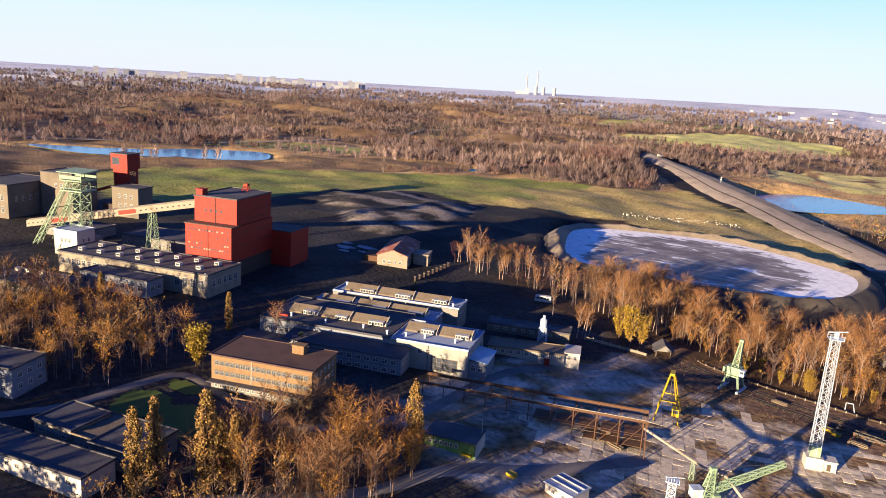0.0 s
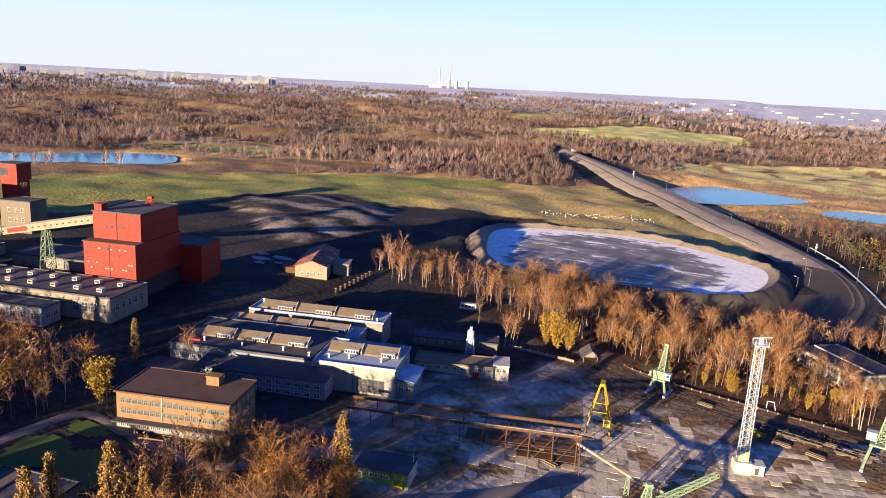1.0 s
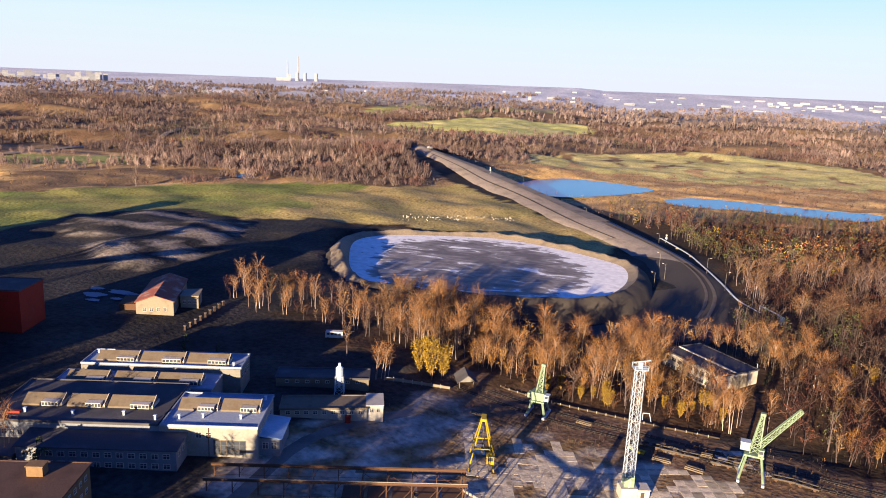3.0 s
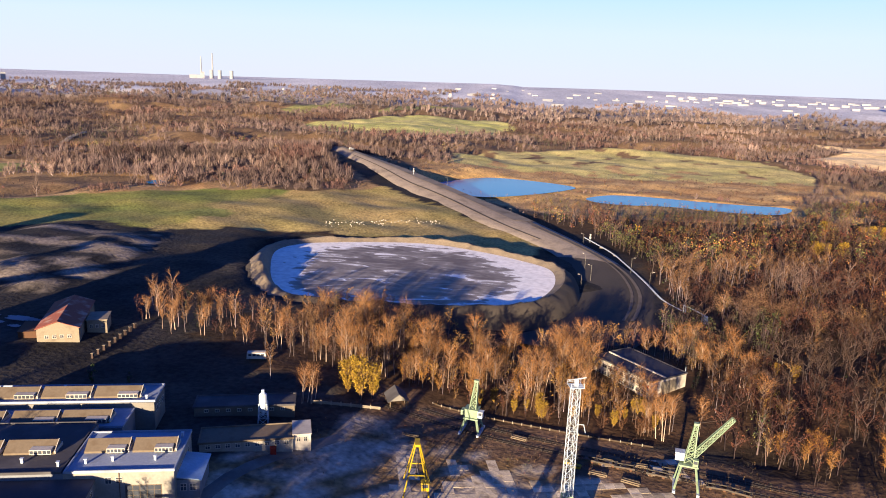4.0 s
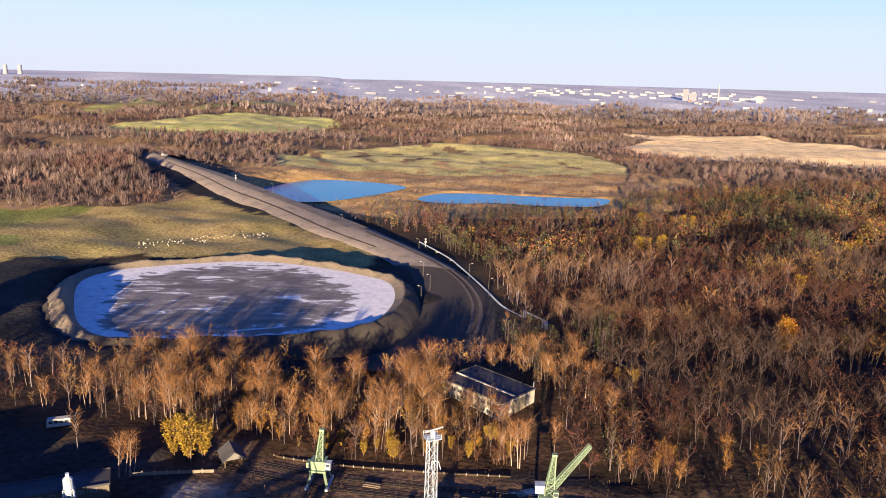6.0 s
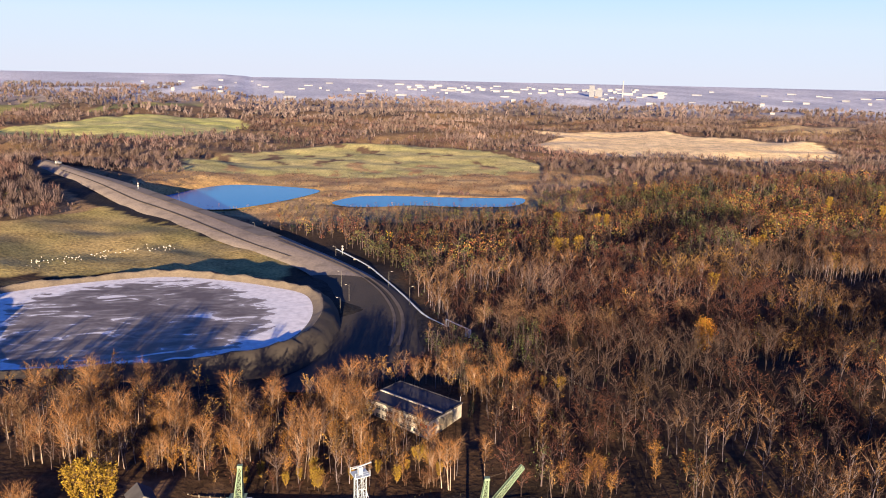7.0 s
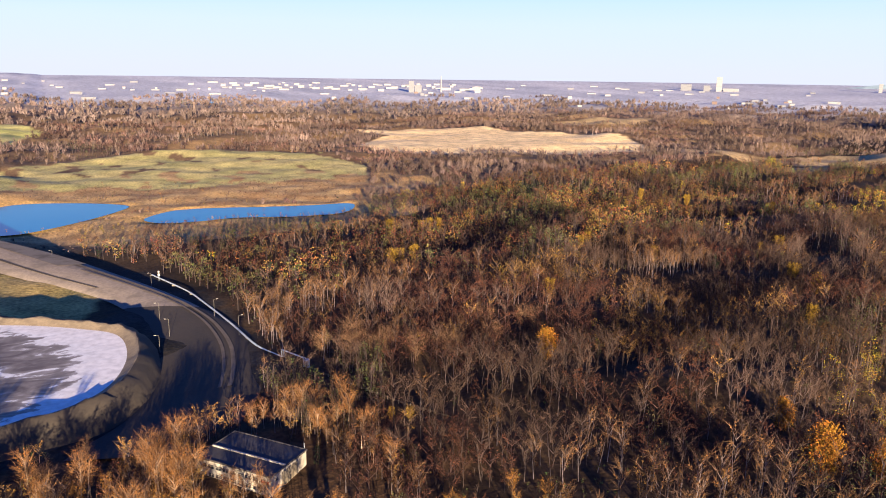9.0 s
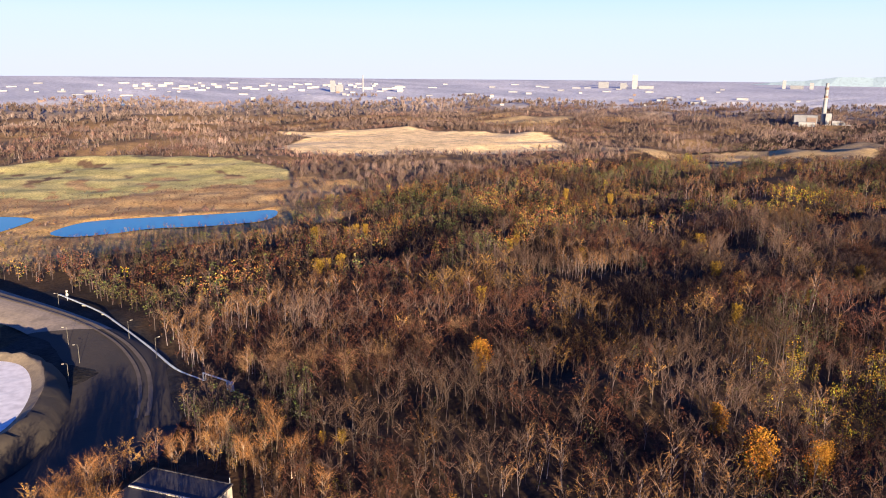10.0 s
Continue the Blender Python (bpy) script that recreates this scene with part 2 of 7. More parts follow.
# ---- mesh helpers ----
class Shape:
    """Collects faces of one mesh."""

    def __init__(self):
        self.v, self.f = [], []

    def poly(self, pts):
        n = len(self.v)
        self.v += [tuple(p) for p in pts]
        self.f.append(tuple(range(n, n + len(pts))))
        return self

    def box(self, x0, y0, z0, x1, y1, z1):
        n = len(self.v)
        self.v += [(x, y, z) for z in (z0, z1) for x, y in ((x0, y0), (x1, y0), (x1, y1), (x0, y1))]
        self.f += [(n + a, n + b, n + c, n + d) for a, b, c, d in ((3, 2, 1, 0), (4, 5, 6, 7), (0, 1, 5, 4), (1, 2, 6, 5), (2, 3, 7, 6), (3, 0, 4, 7))]
        return self

    def prism(self, low, high):
        """A solid between two rings of equal count."""
        n, k = len(self.v), len(low)
        self.v += [tuple(p) for p in low] + [tuple(p) for p in high]
        self.f.append(tuple(n + i for i in reversed(range(k))))
        self.f.append(tuple(n + k + i for i in range(k)))
        self.f += [(n + i, n + (i + 1) % k, n + k + (i + 1) % k, n + k + i) for i in range(k)]
        return self

    def bar(self, p, q, w=0.15, h=None, sides=4):
        p, q = Vector(p), Vector(q)
        d = (q - p).normalized()
        a = d.cross(Vector((0, 0, 1)))
        a = (a if a.length > 1e-3 else Vector((1, 0, 0))).normalized()
        b = d.cross(a)
        h = h or w
        ring = [a * math.cos(t) * w * 0.7 + b * math.sin(t) * h * 0.7 for t in (math.pi / sides + 2 * math.pi * i / sides for i in range(sides))]
        return self.prism([p + r for r in ring], [q + r for r in ring])

    def tube(self, c, r0, r1, z0, z1, sides=12):
        ring = [(math.cos(2 * math.pi * i / sides), math.sin(2 * math.pi * i / sides)) for i in range(sides)]
        return self.prism([(c[0] + r0 * a, c[1] + r0 * b, z0) for a, b in ring], [(c[0] + r1 * a, c[1] + r1 * b, z1) for a, b in ring])

    def sweep(self, pts, r, sides=8):
        """One round tube along a line."""
        pts = [Vector(p) for p in pts]
        n = len(self.v)
        for i, p in enumerate(pts):
            d = (pts[min(i + 1, len(pts) - 1)] - pts[max(i - 1, 0)]).normalized()
            a = d.cross(Vector((0, 0, 1)))
            a = (a if a.length > 1e-3 else Vector((1, 0, 0))).normalized()
            b = d.cross(a)
            self.v += [tuple(p + (a * math.cos(t) + b * math.sin(t)) * r) for t in (2 * math.pi * k / sides for k in range(sides))]
        for i in range(len(pts) - 1):
            self.f += [(n + i * sides + k, n + i * sides + (k + 1) % sides, n + (i + 1) * sides + (k + 1) % sides, n + (i + 1) * sides + k) for k in range(sides)]
        self.f += [tuple(n + k for k in reversed(range(sides))), tuple(n + (len(pts) - 1) * sides + k for k in range(sides))]
        return self

    def lattice(self, base, top, n, w=0.14, brace=0.09):
        """A braced four-legged mast between two rings of four points."""
        base, top = [Vector(p) for p in base], [Vector(p) for p in top]
        for a, b in zip(base, top):
            self.bar(a, b, w)
        for i in range(n):
            lo = [a.lerp(b, i / n) for a, b in zip(base, top)]
            hi = [a.lerp(b, (i + 1) / n) for a, b in zip(base, top)]
            for k in range(4):
                j = (k + 1) % 4
                self.bar(hi[k], hi[j], brace)
                self.bar(lo[k], hi[j], brace)
                self.bar(lo[j], hi[k], brace)
        return self

    def mesh(self, name):
        m = bpy.data.meshes.new(name)
        m.from_pydata(self.v, [], self.f)
        m.update()
        return m


def part(name, shape, mat, parent=None, label="", at=None):
    ob = new(name, shape.mesh(name) if isinstance(shape, Shape) else shape)
    if not ob.data.materials:
        ob.data.materials.append(mat)
    if parent:
        ob.parent = parent
    if at:
        ob.matrix_basis = at
    if label:
        ob["label"] = label
    return ob


def thing(name, x, y, z, turn, label, category, group=""):
    e = new(name)
    e.matrix_basis = pose(x, y, z, 0, 0, turn)
    return tagged(e, label, category, group)


def array_mesh(name, verts, faces, tint=None, corner=3):
    """A mesh from numpy arrays; tint: a colour for each vertex."""
    m = bpy.data.meshes.new(name)
    verts, faces = np.asarray(verts, np.float32), np.asarray(faces, np.int32)
    m.vertices.add(len(verts))
    m.vertices.foreach_set("co", verts.ravel())
    m.loops.add(faces.size)
    m.loops.foreach_set("vertex_index", faces.ravel())
    m.polygons.add(len(faces))
    m.polygons.foreach_set("loop_start", np.arange(0, faces.size, corner, dtype=np.int32))
    m.polygons.foreach_set("loop_total", np.full(len(faces), corner, np.int32))
    m.update(calc_edges=True)
    if tint is not None:
        a = m.color_attributes.new("tint", "FLOAT_COLOR", "POINT")
        a.data.foreach_set("color", np.c_[tint, np.ones(len(tint))].astype(np.float32).ravel())
    return m


# ---- the lie of the land ----
def smooth(u):
    u = np.clip(u, 0, 1)
    return u * u * (3 - 2 * u)


def height(x, y):
    r = np.hypot(x, y)
    z = 8 * smooth((-15 - x) / 90) + 6 * smooth((-110 - x) / 110)
    z = z + 12 * smooth((x - 70) / 110) * np.exp(-(((y - 390) / 190) ** 2))
    z = z + 8 * waves(x, y, 52, 81) * smooth((x - 120) / 110) * smooth((y - 130) / 80) * smooth((690 - y) / 80) * smooth((900 - x) / 200)
    z = z + 10 * np.exp(-((x + 240) ** 2 + (y - 810) ** 2) / 105**2)
    flat = np.exp(-(((x + 590) / 190) ** 2) - ((y - 485) / 150) ** 2) + np.exp(-(((x - 700) / 330) ** 2) - ((y - 1250) / 300) ** 2)
    flat = np.clip(flat + np.exp(-(((x + 230) / 260) ** 2) - ((y - 1480) / 300) ** 2) + np.exp(-(((x - 130) / 300) ** 2) - ((y - 950) / 260) ** 2), 0, 1)
    hills = 9 * waves(x, y * 1.3, 85, 77) + 7 * waves(x, y, 210, 78)
    z = z + hills * (1 - flat) * smooth((r - 720) / 350) * smooth((3600 - r) / 1500) * smooth((y - 350) / 250)
    top = np.interp(np.degrees(np.arctan2(x, y)), (-60, -25, 5, 40), (26, 44, 70, 80))
    return z + top * np.clip((r - 650) / 4300, 0, 1.02) ** 1.15


def hz(x, y):
    return float(height(np.array(float(x)), np.array(float(y))))


def waves(x, y, s, seed=0):
    """Cheap smooth noise, about -1 to 1."""
    rng = np.random.RandomState(seed)
    out = 0
    for k in range(5):
        a, p = rng.rand() * 6.28, rng.rand() * 6.28
        fr = (1 + k * 0.7) / s
        out = out + np.sin((x * np.cos(a) + y * np.sin(a)) * fr + p + 1.5 * np.sin((y * np.cos(a) - x * np.sin(a)) * fr * 0.6 + p))
    return out / 3.2


def inside(px, py, ring):
    hit = np.zeros(np.shape(px), bool)
    for (x0, y0), (x1, y1) in zip(ring, ring[1:] + ring[:1]):
        if y0 != y1:
            hit ^= ((y0 > py) != (y1 > py)) & (px < (x1 - x0) * (py - y0) / (y1 - y0) + x0)
    return hit


def rounded(ring, n=8):
    """A closed smooth line through the given corners."""
    out, k = [], len(ring)
    for i in range(k):
        p0, p1, p2, p3 = (np.array(ring[(i + j) % k], float) for j in (-1, 0, 1, 2))
        for t in np.arange(n) / n:
            out.append(tuple(0.5 * (2 * p1 + (p2 - p0) * t + (2 * p0 - 5 * p1 + 4 * p2 - p3) * t * t + (3 * p1 - p0 - 3 * p2 + p3) * t**3)))
    return out


def open_line(pts, n=10):
    pts = [np.array(p, float) for p in pts]
    ext = [2 * pts[0] - pts[1]] + pts + [2 * pts[-1] - pts[-2]]
    out = []
    for p0, p1, p2, p3 in zip(ext, ext[1:], ext[2:], ext[3:]):
        for t in np.arange(n) / n:
            out.append(0.5 * (2 * p1 + (p2 - p0) * t + (2 * p0 - 5 * p1 + 4 * p2 - p3) * t * t + (3 * p1 - p0 - 3 * p2 + p3) * t**3))
    return out + [pts[-1]]


POND = rounded([(-158, 452), (-149, 474), (-129, 484), (-102, 492), (-70, 495), (-38, 482), (-13, 465), (3, 448), (5, 420), (-2, 393), (-14, 377), (-37, 367), (-66, 364), (-94, 364), (-118, 367), (-134, 381), (-147, 410)])
LAKES = [rounded(r, 5) for r in (
    [(-111, 794), (-94, 828), (-66, 867), (-38, 878), (12, 860), (43, 833), (30, 803), (6, 774), (-28, 743), (-52, 733), (-80, 744)],
    [(50, 768), (80, 799), (117, 798), (150, 789), (198, 778), (241, 774), (237, 749), (217, 728), (191, 726), (162, 730), (124, 742), (89, 738), (59, 744)],
    [(-690, 415), (-619, 470), (-594, 520), (-554, 560), (-525, 563), (-490, 522), (-508, 490), (-537, 466), (-564, 443), (-610, 412)],
    [(-336, 643), (-330, 652), (-319, 643), (-322, 630), (-332, 632)])]
TAN = [(523, 1480), (649, 1496), (799, 1457), (819, 1360), (939, 1258), (967, 1185), (861, 1013), (744, 1012), (619, 1080), (501, 1097), (439, 1170), (434, 1261), (551, 1386)]
GREEN = [(-432, 1371), (-335, 1523), (-271, 1666), (-161, 1767), (-83, 1728), (-20, 1608), (-69, 1373), (-188, 1237), (-266, 1198), (-354, 1215)]
MEADOW = [(-117, 991), (-46, 1130), (65, 1227), (181, 1250), (264, 1211), (336, 1145), (354, 1016), (318, 900), (260, 790), (140, 800), (60, 800), (40, 880), (-30, 900), (-90, 900)]
GRASS = [(-484, 300), (-500, 403), (-430, 480), (-354, 560), (-287, 610), (-189, 640), (-141, 700), (-73, 634), (9, 553), (-6, 500), (-75, 508), (-150, 500), (-196, 478), (-235, 462), (-289, 471), (-329, 440), (-330, 330), (-400, 290)]
COALYARD = [(-340, 330), (-329, 440), (-289, 471), (-235, 462), (-185, 480), (-160, 490), (-80, 500), (-5, 490), (20, 530), (60, 480), (66, 390), (20, 340), (-60, 330), (-130, 335), (-150, 290), (-190, 250), (-250, 240)]
SITE = [(-420, 60), (-430, 300), (-340, 340), (-190, 330), (-140, 300), (-80, 262), (-20, 275), (60, 250), (110, 215), (70, 130), (-40, 100), (-60, 20), (-160, 20)]
YARD = [(-100, 160), (-104, 205), (-70, 238), (-60, 258), (-20, 266), (60, 244), (95, 215), (60, 150), (-20, 130), (-70, 140)]
ROAD = open_line([(-205, 850), (-181, 785), (-116, 705), (-60, 648), (-13, 603), (21, 557), (37, 510), (41, 462), (36, 415), (22, 372), (-5, 342), (-40, 328)])
HEAP = [(-327, 410), (-300, 448), (-268, 459), (-238, 457), (-219, 425), (-212, 390), (-208, 361), (-217, 324), (-244, 322), (-262, 340), (-275, 360), (-305, 380)]
DRY = [(-520, 300), (-640, 385), (-590, 405), (-520, 455), (-480, 505), (-500, 560), (-420, 640), (-370, 665), (-320, 650), (-345, 590), (-430, 480), (-500, 400)]
OTHER_FIELDS = [[(-380, 1750), (-250, 1900), (-120, 2050), (-180, 2150), (-350, 1950)], [(-700, 1050), (-600, 1150), (-560, 1080), (-640, 1010)], [(-620, 560), (-480, 640), (-420, 720), (-500, 690), (-640, 610)], [(860, 990), (900, 985), (1000, 870), (1130, 800), (1330, 745), (1095, 640), (1040, 690), (930, 690), (830, 714), (850, 780), (940, 760), (880, 880)], [(-590, 1743), (-561, 2100), (-437, 1974), (-505, 1593)], [(980, 1500), (1180, 1520), (1300, 1420), (1100, 1400)]]


def grown(ring, d):
    n, out = len(ring), []
    for i in range(n):
        (x0, y0), (x1, y1) = ring[i - 1], ring[(i + 1) % n]
        dx, dy = x1 - x0, y1 - y0
        l = math.hypot(dx, dy) or 1
        out.append((ring[i][0] - dy / l * d, ring[i][1] + dx / l * d))
    return out


def road_gap(x, y):
    d = np.full(np.shape(x), 1e9)
    for px, py in ROAD[::2]:
        d = np.minimum(d, np.hypot(x - px, y - py))
    return d


def land():
    core_x = np.r_[np.arange(-900, -520, 10.0), np.arange(-520, 441, 5.0), np.arange(450, 1051, 10.0)]
    core_y = np.r_[np.arange(60, 901, 5.0), np.arange(910, 1611, 10.0)]
    grow = 10.0 * np.cumsum(1.12 ** np.arange(1, 52))
    grow = grow[grow < 5600]
    xs = np.r_[core_x[0] - grow[::-1], core_x, core_x[-1] + grow]
    ys = np.r_[core_y[0] - grow[::-1], core_y, core_y[-1] + grow]
    x, y = np.meshgrid(xs, ys)
    z = height(x, y)
    jx, jy = x + 4 * waves(x, y, 9, 1), y + 4 * waves(x, y, 9, 2)
    r = np.hypot(x, y)
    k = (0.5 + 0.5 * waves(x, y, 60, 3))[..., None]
    # dark forest floor, the shade between trees put into its colour
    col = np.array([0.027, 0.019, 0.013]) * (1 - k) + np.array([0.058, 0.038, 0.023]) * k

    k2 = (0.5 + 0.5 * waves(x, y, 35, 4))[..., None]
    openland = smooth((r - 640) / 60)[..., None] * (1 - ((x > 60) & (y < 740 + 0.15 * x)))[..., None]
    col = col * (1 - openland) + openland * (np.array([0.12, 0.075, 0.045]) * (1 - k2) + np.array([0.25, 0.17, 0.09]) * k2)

    def lay(mask, a, b, s=40, seed=5):
        m = np.clip(0.5 + 0.6 * waves(x, y, s, seed), 0, 1)[..., None]
        shade = np.array(a) * (1 - m) + np.array(b) * m
        col[mask] = shade[mask]

    # far land pales to lavender with distance: haze put into the colour
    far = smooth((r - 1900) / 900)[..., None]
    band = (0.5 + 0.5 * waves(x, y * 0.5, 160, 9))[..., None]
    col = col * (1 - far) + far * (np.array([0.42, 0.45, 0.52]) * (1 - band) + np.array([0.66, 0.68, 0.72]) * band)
    # works ground: dark dirt, with missing building shade put into the colour
    lay(inside(jx, jy, SITE), (0.022, 0.022, 0.022), (0.045, 0.041, 0.036), 14)
    heath = (np.hypot((x - 120) / 260, (y - 850) / 190) < 1) | (np.hypot((x + 420) / 200, (y - 620) / 120) < 1)
    lay(heath, (0.36, 0.22, 0.10), (0.46, 0.32, 0.15), 22)
    lay(inside(jx, jy, MEADOW) & (waves(x, y, 25, 11) < 0.55) & (y > 930 + 20 * waves(x, y, 40, 14)), (0.52, 0.45, 0.19), (0.42, 0.39, 0.15), 35)
    lay(inside(jx, jy, GRASS), (0.44, 0.33, 0.13), (0.30, 0.255, 0.09), 30)
    lay(inside(jx, jy, GRASS) & (x < -230 + 30 * waves(x, y, 40, 12)), (0.18, 0.215, 0.05), (0.26, 0.24, 0.072), 30)
    lay(inside(jx, jy, DRY), (0.27, 0.175, 0.085), (0.17, 0.115, 0.06), 16)
    lay(inside(jx, jy, TAN), (0.84, 0.63, 0.33), (0.88, 0.68, 0.37), 50)
    lay(inside(jx, jy, GREEN), (0.42, 0.44, 0.14), (0.54, 0.50, 0.2), 50)
    for i, f in enumerate(OTHER_FIELDS):
        lay(inside(jx, jy, f), ((0.22, 0.24, 0.08), (0.36, 0.27, 0.14))[i % 2], ((0.27, 0.25, 0.10), (0.42, 0.31, 0.17))[i % 2], 50)
    lay(inside(jx, jy, COALYARD), (0.018, 0.018, 0.019), (0.036, 0.034, 0.034), 18)
    lay(inside(jx, jy, HEAP) & (waves(x + y * 0.5, y * 2.2, 26, 23) > -0.15), (0.12, 0.105, 0.09), (0.25, 0.215, 0.18), 9)
    near = road_gap(jx, jy)
    # black strip by the haul road: coal dirt, with the bank's shade put in
    lay((near < 22) & (y < 820), (0.020, 0.019, 0.018), (0.035, 0.032, 0.03), 15)
    lay(inside(jx, jy, YARD), (0.24, 0.20, 0.15), (0.48, 0.42, 0.34), 9)
    lay(inside(jx, jy, YARD) & (waves(x, y, 7, 61) > 0.2), (0.25, 0.16, 0.075), (0.15, 0.10, 0.05), 5)
    lane = 258 + (x + 41) * -0.265
    # leaf litter under the tree belt, shade put into its dark browns
    lay((np.hypot((x + 5) / 125, (y - 300) / 42) < 1) & ~inside(x, y, grown(POND, 14)), (0.085, 0.05, 0.027), (0.04, 0.025, 0.016), 9)
    lay((np.abs(jy - lane) < 13) & (x > -62) & (x < 110), (0.19, 0.12, 0.07), (0.10, 0.066, 0.045), 6)
    beds = []
    for lake in LAKES:
        cx, cy = np.mean([p[0] for p in lake]), np.mean([p[1] for p in lake])
        big = [(cx + (px - cx) * 1.18, cy + (py - cy) * 1.18) for px, py in lake]
        lay(inside(jx, jy, big), (0.55, 0.36, 0.14), (0.42, 0.28, 0.12), 12)
        m = inside(x, y, [(cx + (px - cx) * 1.06, cy + (py - cy) * 1.06) for px, py in lake])
        z[m] = hz(cx, cy) - 1.5
        beds.append((m, hz(cx, cy) - 1.3))
        for g, u in ((1.35, 0.75), (1.28, 0.55), (1.21, 0.35), (1.14, 0.18)):
            ring = inside(x, y, [(cx + (px - cx) * g, cy + (py - cy) * g) for px, py in lake]) & ~m
            z[ring] = (hz(cx, cy) - 0.3) * (1 - u) + height(x, y)[ring] * u
    # heaps of coal and spoil in the yard
    lift = np.zeros(x.shape)
    for d in (0, -3, -6, -9, -12):
        lift += inside(jx, jy, grown(HEAP, d)) * 0.5
    z += lift * (1 + 0.25 * waves(x, y, 14, 21)) + inside(x, y, COALYARD) * (y > 325) * (x < -150) * np.abs(waves(x, y, 12, 22)) * 0.9
    z += np.where((r > 250) & ~inside(x, y, SITE) & (r < 4000), 1.2 * waves(x, y, 30, 31), 0) * np.where(inside(x, y, TAN), 0.3, 1)
    for m, low in beds:
        z[m] = np.minimum(z[m], low)
    basin = inside(x, y, grown(POND, 9))
    z[basin] = np.minimum(z[basin], 4.5)
    n, w = x.size, x.shape[1]
    i = np.arange(n).reshape(x.shape)
    faces = np.stack([i[:-1, :-1], i[:-1, 1:], i[1:, 1:], i[1:, :-1]], -1).reshape(-1, 4)
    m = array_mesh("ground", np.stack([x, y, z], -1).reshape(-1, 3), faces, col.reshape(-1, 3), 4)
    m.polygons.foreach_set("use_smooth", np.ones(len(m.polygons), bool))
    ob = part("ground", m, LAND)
    tagged(ob, "rolling autumn land of dry grass, coal dirt, fields and forest floor", "ground", kind="structure")


land()


# ---- pond, berm, lakes, road ----
POND_Z = 7.0


def sheet_in(ring, step, zf):
    """A grid of faces that fills a ring; the cells at the border are cut back to it roughly."""
    xs = np.arange(min(p[0] for p in ring) - step, max(p[0] for p in ring) + step, step)
    ys = np.arange(min(p[1] for p in ring) - step, max(p[1] for p in ring) + step, step)
    x, y = np.meshgrid(xs, ys)
    i = np.arange(x.size).reshape(x.shape)
    f = np.stack([i[:-1, :-1], i[:-1, 1:], i[1:, 1:], i[1:, :-1]], -1).reshape(-1, 4)
    cx, cy = x.ravel()[f].mean(1), y.ravel()[f].mean(1)
    f = f[inside(cx, cy, ring)]
    return np.stack([x, y, zf(x, y)], -1).reshape(-1, 3), f


def pond():
    v, f = sheet_in(grown(POND, 5), 2.5, lambda x, y: POND_Z + 0.0 * x)
    m = array_mesh("slurry_pond", v, f, None, 4)
    ring = np.array(POND)
    d = np.min(np.hypot(v[:, None, 0] - ring[None, ::3, 0], v[:, None, 1] - ring[None, ::3, 1]), 1)
    back, west, east = np.clip((v[:, 1] - 395) / 60, 0, 1), np.clip((-105 - v[:, 0]) / 35, 0, 1), np.clip((v[:, 0] + 50) / 40, 0, 1)
    width = 3.5 + 8 * back + 11 * west + 19 * east
    rim = 0.42 * np.exp(-((d / width) ** 2)) - 0.045 + 0.05 * waves(v[:, 0], v[:, 1] * 1.5, 16, 15)
    a = m.attributes.new("rim", "FLOAT", "POINT")
    a.data.foreach_set("value", rim.astype(np.float32))
    tagged(part("slurry_pond", m, SLURRY), "settling pond of grey slurry with white frosted rim", "pond", kind="structure")
    # the bank round it
    rows = []
    for off, z in ((-4, POND_Z - 1.5), (0.5, POND_Z + 0.1), (4, POND_Z + 1.9), (5.2, POND_Z + 2.5), (6.4, POND_Z + 2.2), (10.5, POND_Z - 0.5), (15, None)):
        row = []
        for i, (x, y) in enumerate(grown(POND, off)):
            j = 1.3 * noise.noise((x * 0.07, y * 0.07, 2)) + 0.9 * noise.noise((x * 0.3, y * 0.3, off))
            knob = math.exp(-(((x + 156) / 20) ** 2) - ((y - 400) / 34) ** 2) * (1 + 0.6 * noise.noise((x * 0.12, y * 0.12, 7)))
            zz = hz(x, y) - 1.0 if z is None else z + (j + 6.0 * knob if off > 1 else 0)
            row.append((x + (j if off > 1 else 0), y + (j if off > 1 else 0), zz))
        rows.append(row)
    n = len(rows[0])
    v = [p for row in rows for p in row]
    f = [(r * n + i, r * n + (i + 1) % n, (r + 1) * n + (i + 1) % n, (r + 1) * n + i) for r in range(len(rows) - 1) for i in range(n)]
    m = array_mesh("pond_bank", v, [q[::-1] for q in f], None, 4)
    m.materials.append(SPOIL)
    m.materials.append(DARK_SHADE_SPOIL)
    # outer slopes in coal-dark spoil, tree shade put in, save in the west
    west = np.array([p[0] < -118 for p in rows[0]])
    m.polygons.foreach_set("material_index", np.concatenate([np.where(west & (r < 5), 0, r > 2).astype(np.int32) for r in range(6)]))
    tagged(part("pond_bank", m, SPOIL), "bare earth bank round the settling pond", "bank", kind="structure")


pond()
for lake in LAKES:
    cx, cy = sum(p[0] for p in lake) / len(lake), sum(p[1] for p in lake) / len(lake)
    s = Shape()
    z = hz(cx, cy) - 0.6
    s.poly([(x, y, z) for x, y in reversed(lake)] if sum((a[0] * b[1] - b[0] * a[1]) for a, b in zip(lake, lake[1:] + lake[:1])) < 0 else [(x, y, z) for x, y in lake])
    tagged(part("lake", s, WATER), "deep blue lake among reeds and dry grass", "lake", kind="structure")
s = Shape().poly([(270, 2390, hz(300, 2400) + 3), (420, 2380, hz(300, 2400) + 3), (520, 2460, hz(300, 2400) + 4), (330, 2480, hz(300, 2400) + 4)])
